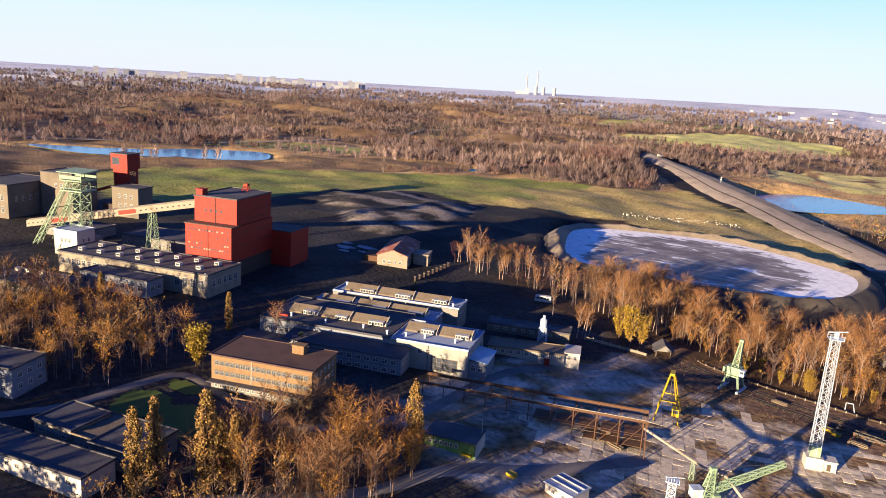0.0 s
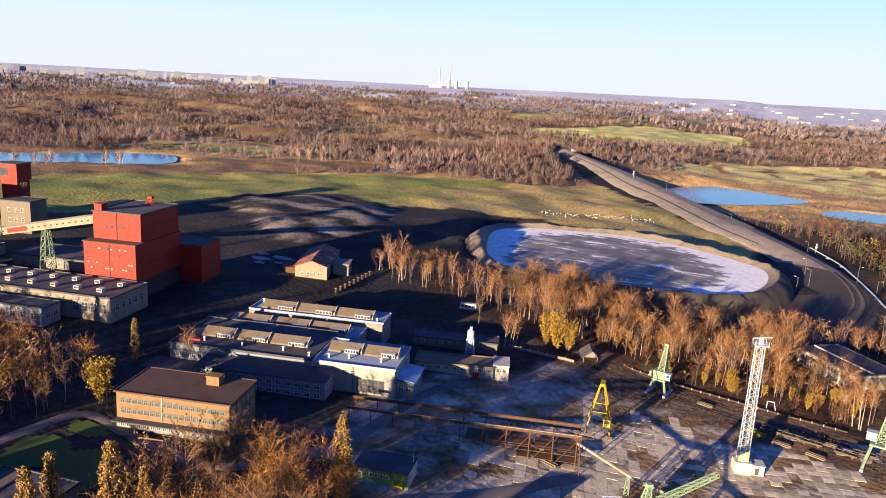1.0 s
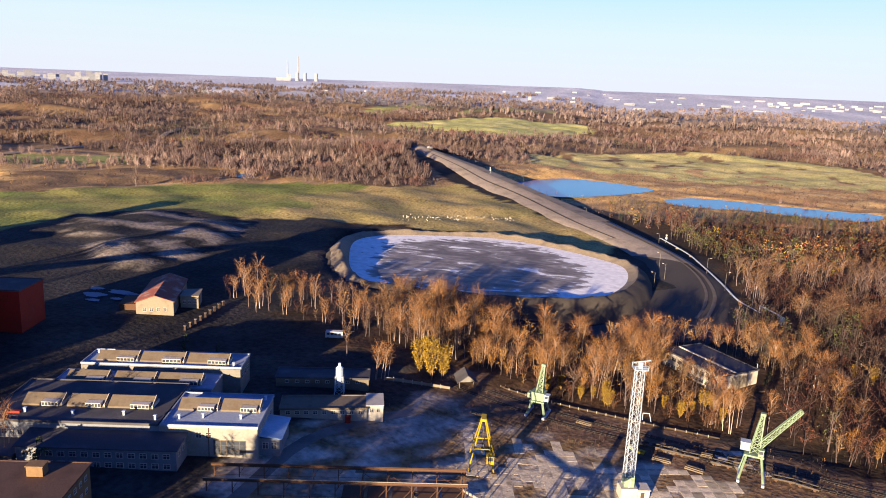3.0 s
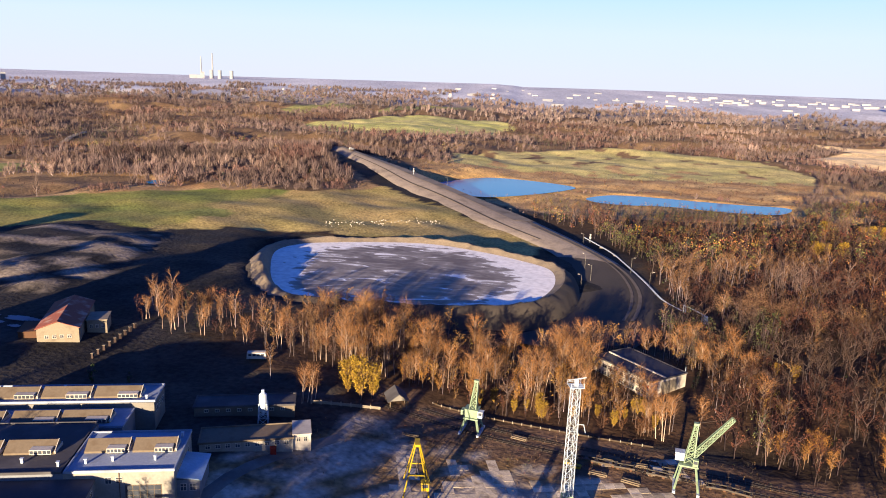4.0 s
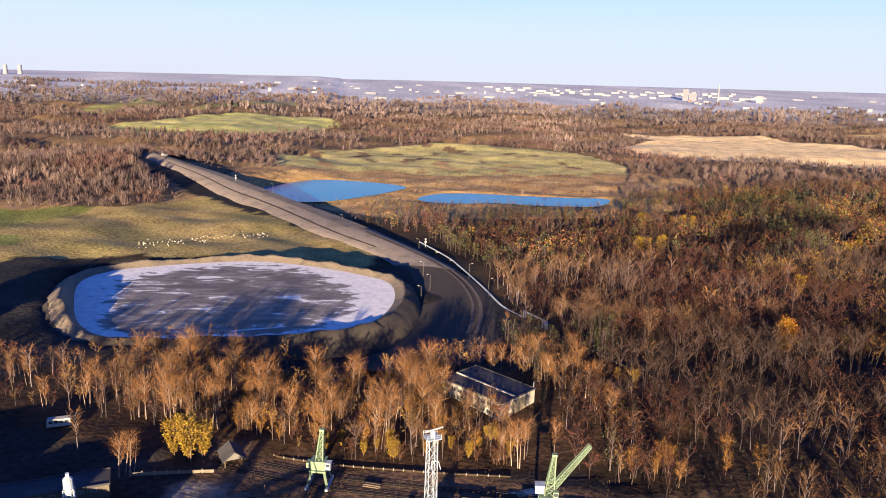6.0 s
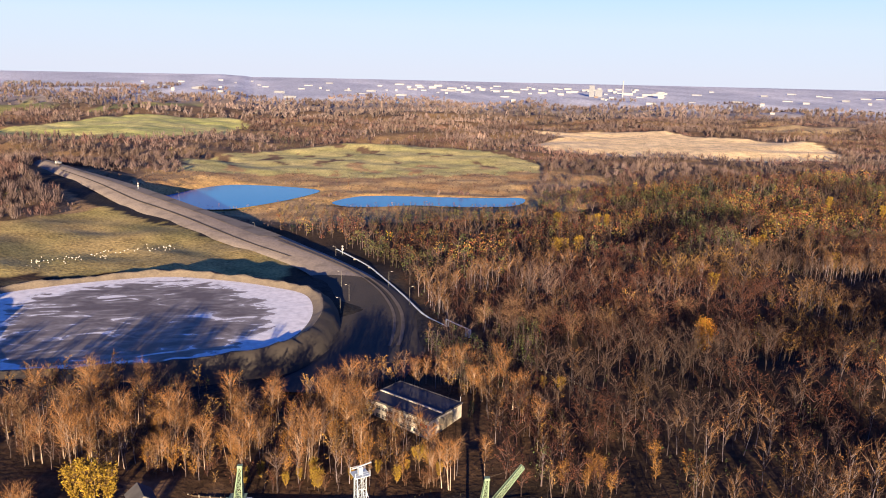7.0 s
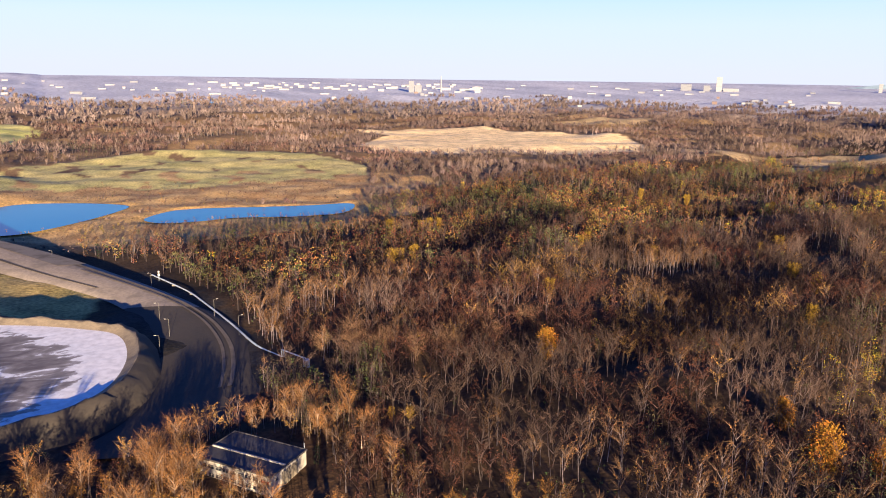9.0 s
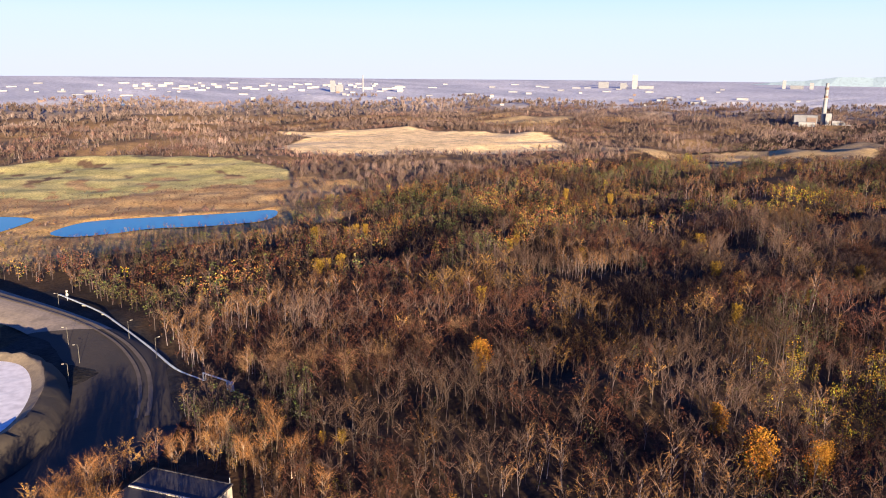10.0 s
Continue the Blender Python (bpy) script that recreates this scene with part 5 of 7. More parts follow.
def gallery(name, p, q, w, h, mat, label):
    """A closed conveyor gallery between two points, with a pitched roof and a row of small windows."""
    p, q = Vector(p), Vector(q)
    b = thing(name, p.x, p.y, 0, 0, label, "conveyor")
    d = (q - p)
    side = Vector((-d.y, d.x, 0)).normalized() * w / 2
    o = Vector((p.x, p.y, 0))
    ring = lambda c: [c - side - o, c + side - o, c + side + Vector((0, 0, h)) - o, c + Vector((0, 0, h * 1.2)) - o, c - side + Vector((0, 0, h)) - o]  # noqa: E731
    part("gallery", Shape().prism(ring(p), ring(q)), mat, b)
    n = int(d.length / 3)
    u = d.normalized()
    for i in range(n):
        c = p + d * ((i + 0.5) / n) + side * (1.02 if side.y < 0 else -1.02) + Vector((0, 0, h * 0.5)) - o
        part("pane", Shape().bar(c - u * 0.5, c + u * 0.5, 0.06, 0.6), GLASS if i % 5 else RUST, b)
    return b


def conveyor():
    p, q = Vector((-234, 218, 39.5)), Vector((-340, 203, 16.5))
    b = gallery("conveyor_gallery", p, q, 3.0, 3.0, RENDER_PALE, "pale sheet-clad conveyor gallery on steel trestles")
    for t, c in ((0.3, GREEN_STEEL), (0.66, RENDER_GREY)):
        m = p.lerp(q, t)
        x, y, top = m.x - p.x, m.y - p.y, m.z - 0.1
        part("trestle", Shape().lattice([(x - 1.6, y - 3, 12.5), (x + 1.6, y - 3, 12.5), (x + 1.6, y + 3, 12.5), (x - 1.6, y + 3, 12.5)], [(x - 1, y - 1.2, top), (x + 1, y - 1.2, top), (x + 1, y + 1.2, top), (x - 1, y + 1.2, top)], 5, 0.22, 0.13), c, b, "pale green steel trestle")
    for t in (0.42, 0.8):
        m, u = p.lerp(q, t), (q - p).normalized()
        c = m - Vector((p.x, p.y, 0)) + Vector((0.2, -1.56, 1.5))
        part("red_panel", Shape().bar(c - u * 5, c + u * 5, 0.06, 1.9), RED, b, "faded red side panels")


def flat_house(name, x, y, turn, L, W, H, wall, roof, label, rows=(), z=None, lip=0.3):
    """A flat-roofed house; rows: (face, from, to, count, sill, width, height)."""
    c, s = math.cos(radians(turn)), math.sin(radians(turn))
    z = hz(x + c * L / 2 - s * W / 2, y + s * L / 2 + c * W / 2) if z is None else z
    b = thing(name, x, y, z, turn, label, "building")
    part("wall", Shape().box(0, 0, -2, L, W, H), wall, b)
    part("roof", flat_roof(0, 0, L, W, H, lip, 0.3), roof, b)
    for face, a0, a1, n, sill, w, h in rows:
        windows(b, face, a0, a1, n, sill, w, h, {"front": 0, "back": W, "right": L, "left": 0}[face])
    return b


def site_houses():
    b = flat_house("machine_hall", -267.7, 170.6, 11, 69, 21, 8, RENDER_PALE, DARK_ROOF, "long flat-roofed machine hall with box roof lights", [("front", 1, 24, 9, 3.6, 1.9, 2.4), ("front", 54, 68, 4, 2.6, 2.4, 3.4), ("right", 2, 19, 5, 3, 2.0, 2.6)])
    for i in range(7):
        for y in (6, 14.5):
            x = 6 + 9.2 * i + (2 if y > 8 else 0)
            o = part("roof_light", Shape().box(x - 1, y - 1, 8.25, x + 1, y + 1, 9.5), WHITE_PAINT, b, "white box roof light")
            part("pane", Shape().box(x - 0.8, y - 1.06, 8.6, x + 0.8, y - 0.99, 9.3), GLASS, o)
    part("ladder", Shape().bar((68, -0.2, 0), (68, -0.2, 9), 0.08).bar((68.5, -0.2, 0), (68.5, -0.2, 9), 0.08), WHITE_STEEL, b)
    flat_house("machine_hall_wing", -243.5, 163.2, 11, 30, 8.5, 6, RENDER_BLUE, DARK_ROOF, "blue-grey wing with wide windows", [("front", 1, 29, 7, 2.2, 2.4, 2.2), ("right", 1, 8, 2, 2.2, 2.0, 2.0)])
    flat_house("hoist_house", -294, 186, 12, 12, 10, 10.5, WHITE_PAINT, GREY_ROOF, "white plastered hoist house", [("front", 3, 9, 3, 5.5, 1.2, 1.8), ("right", 2, 8, 2, 5.5, 1.2, 1.8)])
    b = flat_house("store_house", -262, 138, 14, 30, 15, 5, GREY_BLOCK, DARK_ROOF, "low dark-roofed store with white vents", [("front", 2, 28, 8, 1.6, 1.8, 1.6)])
    vents(b, [(4, 12), (9, 12), (15, 12), (24, 12)], 5.25, WHITE_PAINT, 1.4, 1.1)
    flat_house("boiler_house", -398, 206, 14, 26, 34, 17, GREY_BLOCK, DARK_ROOF, "grey block boiler house", [("front", 2, 24, 7, 9, 1.8, 3.0), ("front", 2, 24, 7, 3, 1.8, 3.0), ("right", 3, 30, 6, 8, 1.8, 3)])
    flat_house("bunker_house", -376, 232, 14, 20, 18, 22.5, GREY_BLOCK, DARK_ROOF, "tall grey bunker house", [("front", 8, 18, 3, 15, 1.6, 2.2)])
    flat_house("bath_house", -330, 205, 12, 26, 16, 4.5, RENDER_GREY, DARK_ROOF, "low grey bath house", [("front", 2, 24, 7, 1.4, 1.6, 1.4)])
    flat_house("depot", -290, 216, 12, 48, 20, 4.5, RENDER_GREY, DARK_ROOF, "low dark-roofed depot behind the hall", [("front", 2, 46, 12, 1.4, 1.6, 1.4)])
    flat_house("weigh_house", -226, 250, 14, 8, 6, 4.0, RENDER_PALE, GREY_ROOF, "small pale weigh house", [("front", 1, 7, 3, 1.3, 1.2, 1.3)])
    # long shed's walls darkened: the shade on them is put into the colour
    flat_house("long_shed", -111, 234.6, 15, 30, 8, 3.0, GREY_BLOCK, DARK_ROOF, "long grey shed with small windows, shade put into its wall colour", [("front", 2, 28, 8, 1.5, 1.3, 1.0)])
    b = flat_house("gatehouse", -100.5, 214.5, 18, 25.5, 9, 2.9, RENDER_WHITE, OLD_ROOF, "pale gatehouse with weathered brown roof", [("front", 1, 25, 9, 1.3, 1.4, 1.3)])
    part("end_block", Shape().box(25.51, 1, -2, 30.5, 9.5, 3.5).box(25.3, 0.8, 3.5, 30.7, 9.7, 3.75), WHITE_PAINT, b, "white end block")
    windows(b, "front", 26, 30, 2, 1.4, 1.1, 1.4, 1)
    windows(b, "right", 2, 8.5, 2, 1.4, 1.1, 1.4, 30.5)
    part("red_bin", Shape().box(19.2, -1.8, -1, 20.8, -0.4, 1.1).box(19.1, -1.9, 1.1, 20.9, -0.3, 1.25), RED, b, "red steel bin")
    b = flat_house("green_hut", -85, 148.6, 10, 13.2, 8, 3.2, GREEN_PAINT, DARK_ROOF, "green boarded site hut with pale end wall", [("front", 0.8, 9, 6, 1.2, 0.9, 1.2)], lip=0.05)
    part("end_panel", Shape().box(9.6, -0.25, 0, 13.2, -0.004, 3.1), GREEN_PAINT, b)
    part("end_wall", Shape().box(13.21, 0.2, -1, 13.4, 8, 3.4), WHITE_PAINT, b, "white end wall")
    part("bench", Shape().box(10, -1.4, 0.3, 13, -0.4, 0.8), YELLOW, b)
    part("aerial", Shape().bar((13, 6, 3), (13, 6, 8), 0.08), WHITE_STEEL, b)
    b = flat_house("site_office", -53.5, 152, -18, 8, 6.5, 2.9, WHITE_PAINT, GREY_ROOF, "white sheet site cabin with grey roof", [("front", 1, 7, 2, 1.0, 1.1, 1.1)], lip=0.05)
    part("roof_batten", Shape().box(0, 2, 3.15, 8, 2.3, 3.35).box(0, 4.4, 3.15, 8, 4.7, 3.35), WHITE_PAINT, b)
    flat_house("clinic", -192, 92, 18, 18, 12, 7, RENDER_BLUE, DARK_ROOF, "two-storey blue-grey house with white windows", [("front", 1, 17, 5, 4.2, 1.6, 1.5), ("front", 1, 17, 5, 1.2, 1.6, 1.5), ("right", 1, 11, 3, 4.2, 1.6, 1.5), ("right", 1, 11, 3, 1.2, 1.6, 1.5)])
    flat_house("garage", -157, 92, 6, 12, 11, 4, RENDER_PALE, DARK_ROOF, "low pale garage with dark felt roof", [("front", 1, 11, 4, 1.6, 1.5, 1.2)])
    flat_house("canteen", -138.6, 93.2, 8, 12.5, 13.5, 4.5, RENDER_PALE, DARK_ROOF, "pale plastered canteen with dark roof", [("front", 1, 11.5, 6, 1.7, 1.3, 1.5), ("right", 2, 12, 4, 1.5, 1.3, 1.4)])
    flat_house("garage_row", -146, 93.5, 7, 7, 12, 3.8, RENDER_PALE, OLD_ROOF, "low pale garage row with worn roof", [("front", 1, 6, 3, 1.5, 1.2, 1.2)])
    flat_house("store_row", -170, 76, 9, 44, 9, 3.6, WHITE_PAINT, DARK_ROOF, "long low white store with dark roof", [("front", 2, 42, 14, 1.5, 1.2, 1.1)])
    b = flat_house("white_office", 35, 294, 38, 19, 29.5, 6.8, WHITE_PAINT, DARK_ROOF, "two-storey white office block with felt roof among birches", [("left", 1.5, 28, 9, 4.0, 2.4, 1.6), ("left", 1.5, 28, 9, 1.0, 2.4, 1.6), ("front", 1, 5, 1, 4.2, 1.8, 1.4), ("front", 1, 5, 1, 1.2, 1.8, 1.4)], z=-0.6)
    part("roof_upstand", Shape().box(7.5, 0, 7.05, 8.0, 29.5, 7.5), WHITE_PAINT, b)
    part("red_panel", Shape().box(-0.08, 0.8, 4.0, -0.004, 4.0, 5.2), RED, b)
    part("wall_panel", Shape().box(5.6, -0.1, 0, 14, -0.004, 5.8), RENDER_PALE, b, "stained bare plaster")
    part("pole", Shape().bar((19.5, 1, -0.5), (19.5, 1, 9), 0.14), WHITE_STEEL, b)
    # barn with a red sheet roof
    b = thing("sheet_roofed_barn", -186.6, 271.9, hz(-178, 290), 22, "pale barn with faded red and white sheet roof", "building")
    part("wall", gable_wall(0, 0, 14, 33, 5.5, 2.6), RENDER_PALE, b)
    part("roof", gable_roof(0, 0, 14, 33, 5.6, 2.6), RED_ROOF, b)
    windows(b, "front", 2, 12, 4, 1.6, 1.4, 1.4, 0)
    part("side_block", Shape().box(15, 10, -2, 22, 20, 4.5).box(14.7, 9.7, 4.5, 22.3, 20.3, 4.8), RENDER_PALE, b)
    part("side_shed", Shape().box(-7, 4, -2, -0.01, 16, 3.2).box(-7.3, 3.7, 3.2, 0, 16.3, 3.5), RUST, b)
    windows(b, "front", 15.5, 21.5, 3, 1.5, 1.2, 1.4, 10)
    # open timber hut
    b = thing("timber_shelter", -55.5, 261.5, hz(-53, 265), 20, "open-fronted timber shelter with steep blue-grey roof", "hut")
    part("roof", gable_roof(0, 0, 6, 7, 2.6, 2.6, 0.6), DARK_ROOF, b)
    part("back_wall", Shape().box(0.1, 6.7, -1, 5.9, 6.9, 2.6), OLD_ROOF, b)
    part("gable", Shape().prism([(0, -0.1, 2.6), (6, -0.1, 2.6), (3, -0.1, 5.0)], [(0, 0, 2.6), (6, 0, 2.6), (3, 0, 5.0)]), RENDER_GREY, b)
    for x in (0.1, 5.7):
        for y in (0, 3.4, 6.6):
            part("post", Shape().box(x, y, -1, x + 0.25, y + 0.25, 2.7), OLD_ROOF, b)
    # white bus-like caravan
    b = thing("caravan", -112, 281, hz(-110, 282), 12, "white caravan with a row of dark windows", "caravan")
    part("body", Shape().prism([(0, 0, 0.6), (7, 0, 0.6), (7, 2.4, 0.6), (0, 2.4, 0.6)], [(0.2, 0.1, 3.0), (6.8, 0.1, 3.0), (6.8, 2.3, 3.0), (0.2, 2.3, 3.0)]), WHITE_PAINT, b)
    for i in range(4):
        part("window", Shape().box(0.7 + 1.5 * i, -0.02, 1.7, 1.8 + 1.5 * i, 0.1, 2.5), GLASS, b)
    for x in (1.2, 5.8):
        part("wheel", Shape().bar((x, -0.05, 0.4), (x, 0.3, 0.4), 0.55, sides=10), DARK_STEEL, b)


brown_building()
workshop()
washery()
red_tower()
headframe()
conveyor()
site_houses()


# ---- yard: cranes, masts, rails, pipes ----
def crane_runway():
    b = thing("crane_runway", -101.4, 172.5, 5.0, 13.5, "rusty steel crane runway on riveted posts", "crane runway")
    L = 64
    for y in (0, 7):
        part("girder", Shape().box(0, y - 0.18, 6.25, L, y + 0.18, 6.4).box(0, y - 0.05, 5.85, L, y + 0.05, 6.25).box(0, y - 0.18, 5.75, L, y + 0.18, 5.85), RUST, b)
        # front rail paler: the sunlit top edge put into its colour
        part("crane_rail", Shape().box(0, y - 0.08, 6.46, L, y + 0.08, 6.6), CONCRETE if y == 0 else RUST, b)
        for i in range(11):
            x = 0.8 + i * 6.2
            part("post", Shape().box(x - 0.11, y - 0.11, -5, x + 0.11, y + 0.11, 5.75).bar((x, y, 3.6), (x + 1.3, y, 5.7), 0.1), RUST, b)
    for i in range(10):
        x = 0.8 + i * 6.2
        part("brace", Shape().bar((x, 0, 2.2), (x + 6.2, 0, 2.2), 0.08), RUST, b)
        part("brace", Shape().bar((x, 7, 3.4), (x + 6.2, 7, 3.4), 0.08), RUST, b)
        part("low_rail", Shape().bar((x, 0, 0.6), (x + 6.2, 0, 0.6), 0.07), OLD_ROOF, b)
    for i in range(6, 10):
        x = 0.8 + i * 6.2
        part("tie", Shape().bar((x, 0, 4.9), (x, 7, 4.9), 0.18).bar((x, 0, -3), (x + 6.2, 0, 4.8), 0.1).bar((x, 7, 4.9), (x + 6.2, 0, 4.9), 0.1), RUST, b)
    part("walkway", Shape().box(36, 7.4, 4.6, L, 8.6, 4.8), OLD_ROOF, b)
    part("end_frame", Shape().bar((L, -2.5, -5), (L - 0.5, 0, 5.8), 0.22).bar((L, 9, -5), (L - 0.5, 7, 5.8), 0.22).bar((L - 0.3, 0, 1.5), (L - 0.3, 7, 1.5), 0.18).bar((L, 0, -4), (L, 7, 5), 0.14), RUST, b)
    part("sill_beam", Shape().box(30, -2.2, -4.4, L - 6, -1.8, -3.9), RUST, b)
    for i in range(5):
        part("shelf", Shape().box(33.2 + 6.2 * i, 0.3, 1.4, 38.6 + 6.2 * i, 6.7, 1.5).box(33.2 + 6.2 * i, 0.3, -1.6, 38.6 + 6.2 * i, 6.7, -1.5), RUST, b)


def a_frame_crane():
    b = thing("a_frame_crane", -40, 216, hz(-40, 216), 8, "yellow steel A-frame crane with cabin and hook", "crane")
    feet = [(-3.6, -5), (3.6, -5), (3.6, 5), (-3.6, 5)]
    for x, y in feet:
        part("leg", Shape().bar((x, y, 0), (x * 0.12, y * 0.25, 14.2), 0.28, 0.24), YELLOW, b)
        part("foot", Shape().box(x - 0.7, y - 0.7, -0.3, x + 0.7, y + 0.7, 0.35), DARK_STEEL, b)
    part("cross_beam", Shape().bar((-2.1, -3.1, 6.4), (2.1, -3.1, 6.4), 0.35).bar((-2.1, 3.1, 6.4), (2.1, 3.1, 6.4), 0.35).bar((-2.1, -3.1, 6.4), (-2.1, 3.1, 6.4), 0.3).bar((2.1, -3.1, 6.4), (2.1, 3.1, 6.4), 0.3), YELLOW, b)
    part("top_beam", Shape().box(-0.7, -1.8, 13.9, 0.7, 1.8, 14.6), YELLOW, b)
    part("cabin", Shape().box(1.4, -4.6, 2.6, 3.4, -2.6, 4.8).box(1.2, -4.8, 4.8, 3.6, -2.4, 5.0), YELLOW, b)
    part("pane", Shape().box(1.6, -4.66, 3.6, 3.2, -4.59, 4.6), GLASS, b)
    part("hoist_rope", Shape().bar((0, 0, 5), (0, 0, 14), 0.16), DARK_STEEL, b)
    part("hook_block", Shape().box(-0.35, -0.35, 3.8, 0.35, 0.35, 5.2), DARK_STEEL, b)


def portal_crane(name, x, y, turn, z, deck, tower, boom, mat, label, half=2.4):
    """A rail-mounted portal crane: four legs, a deck, a lattice tower, a cabin and a jib to the point `boom`."""
    b = thing(name, x, y, z, turn, label, "crane")
    for sx in (-1, 1):
        for sy in (-1, 1):
            part("leg", Shape().bar((sx * half * 1.25, sy * half * 1.2, 0.5), (sx * half * 0.75, sy * half * 0.75, deck), 0.46 if boom else 0.55, 0.42 if boom else 0.5), mat, b)
        part("bogie", Shape().box(sx * half * 1.25 - 0.4, -half * 1.7, 0.0, sx * half * 1.25 + 0.4, half * 1.7, 0.7), WHITE_STEEL, b)
        part("leg_brace", Shape().bar((sx * half, -half, deck * 0.5), (sx * half, half, deck * 0.5), 0.16).bar((sx * half * 1.2, -half * 1.1, 0.8), (sx * half * 0.8, half * 0.8, deck - 0.2), 0.12), mat, b)
    part("deck", Shape().box(-half, -half, deck, half, half, deck + 0.45), mat, b)
    d = deck + 0.45
    lean = 0.9
    stout = 1.5 if boom else 1.7
    part("tower", Shape().lattice([(-1.3, -1.2, d), (1.3, -1.2, d), (1.3, 1.2, d), (-1.3, 1.2, d)], [(lean - 0.45, -0.45, tower), (lean + 0.45, -0.45, tower), (lean + 0.45, 0.45, tower), (lean - 0.45, 0.45, tower)], 6, 0.16 * stout, 0.085 * stout), mat, b)
    part("tower_head", Shape().box(lean - 0.7, -0.6, tower, lean + 0.7, 0.6, tower + 0.7), mat, b)
    if boom:
        p, q = Vector((1.0, 0, d + 2.2)), Vector(boom)
        u = (q - p).normalized().cross(Vector((0, 1, 0))).normalized()
        v = Vector((0, 1, 0))
        sq = lambda c, w: [c + u * w + v * w, c + u * w - v * w, c - u * w - v * w, c - u * w + v * w]  # noqa: E731
        part("jib", Shape().lattice(sq(p, 0.75), sq(q, 0.5), 11, 0.19, 0.11), mat, b)
        part("tie_rope", Shape().bar((lean, 0, tower + 0.6), q, 0.06), DARK_STEEL, b)
        part("machine_house", Shape().box(-3.8, -1.2, d + 0.6, -1.35, 1.2, d + 2.8).box(-3.95, -1.35, d + 2.8, -1.2, 1.35, d + 2.95), WHITE_STEEL, b, "white machine house")
        part("cabin", Shape().box(1.0, -2.4, d, 2.4, -1.25, d + 1.9).box(0.9, -2.5, d + 1.9, 2.5, -1.15, d + 2.05), mat, b)
        part("cabin_pane", Shape().box(1.15, -2.46, d + 0.8, 2.25, -2.39, d + 1.7), GLASS, b)
    else:
        part("machine_house", Shape().box(-2.2, -1.7, d, 2.0, 1.7, d + 2.6).box(-2.4, -1.9, d + 2.6, 2.2, 1.9, d + 2.8), mat, b)
        part("cabin", Shape().box(2.05, -1.5, d + 0.2, 3.6, 0.4, d + 2.2).box(2.0, -1.6, d + 2.2, 3.8, 0.5, d + 2.35), WHITE_STEEL, b, "white driver's cabin")
        part("cabin_pane", Shape().box(2.3, -1.56, d + 1.1, 3.4, -1.49, d + 2.0), GLASS, b)
        part("counterweight", Shape().box(-3.6, -1.2, d + 0.3, -2.25, 1.2, d + 1.9), mat, b)
    return b


def mast():
    b = thing("lattice_mast", 0.2, 213, 0.2, 14, "tall white lattice mast on a concrete cabin", "mast")
    part("lattice", Shape().lattice([(-1.25, -1.25, 3.2), (1.25, -1.25, 3.2), (1.25, 1.25, 3.2), (-1.25, 1.25, 3.2)], [(-1.0, -1.0, 36.5), (1.0, -1.0, 36.5), (1.0, 1.0, 36.5), (-1.0, 1.0, 36.5)], 14, 0.13, 0.055), WHITE_STEEL, b)
    part("plinth", Shape().box(-2.2, -2.2, -0.6, 2.2, 2.2, 3.2), WHITE_PAINT, b)
    part("cabin", Shape().box(2.25, -1.8, -0.6, 5.6, 1.8, 2.6).box(2.2, -2.0, 2.6, 5.8, 2.0, 2.8), WHITE_PAINT, b)
    part("cabin_door", Shape().box(3.2, -1.86, 0, 4.2, -1.79, 2.0), DARK_STEEL, b)
    part("green_box", Shape().box(-1.3, -1.5, 3.3, 1.3, 1.0, 6.2), GREEN_STEEL, b, "pale green machine box")
    s = Shape().box(-1.8, -1.6, 36.5, 1.8, 1.6, 36.65)
    for x in (-1.7, 0, 1.7):
        for y in (-1.5, 1.5):
            s.bar((x, y, 36.7), (x, y, 37.8), 0.1)
    for y in (-1.5, 1.5):
        s.bar((-1.7, y, 37.7), (1.7, y, 37.7), 0.07).bar((-1.7, y, 37.2), (1.7, y, 37.2), 0.06)
    part("top_platform", s, WHITE_STEEL, b)
    part("pulley", Shape().box(-0.5, -0.5, 36.7, 0.5, 0.5, 38.3).bar((-1.9, 0, 38.2), (2.6, 0, 38.8), 0.2), WHITE_STEEL, b)
    part("ladder", Shape().bar((-0.2, -1.5, 3), (-0.2, -1.25, 36.5), 0.07).bar((0.2, -1.5, 3), (0.2, -1.25, 36.5), 0.07), WHITE_STEEL, b)


def small_mast():
    b = thing("antenna_mast", -27.4, 166, 0, 10, "white lattice antenna mast with a cluttered head", "mast")
    part("lattice", Shape().lattice([(-1, -1, 0), (1, -1, 0), (1, 1, 0), (-1, 1, 0)], [(-0.9, -0.9, 8.2), (0.9, -0.9, 8.2), (0.9, 0.9, 8.2), (-0.9, 0.9, 8.2)], 6, 0.14, 0.09), WHITE_STEEL, b)
    s = Shape().box(-1.6, -1.4, 8.2, 1.6, 1.4, 8.4)
    for i in range(6):
        s.bar((-1.5 + 0.6 * i, -1.3, 8.4), (-1.5 + 0.6 * i, -1.3, 9.4), 0.08)
    s.bar((-1.8, 0, 8.8), (2.6, 0.4, 9.3), 0.12)
    part("head", s, WHITE_STEEL, b)


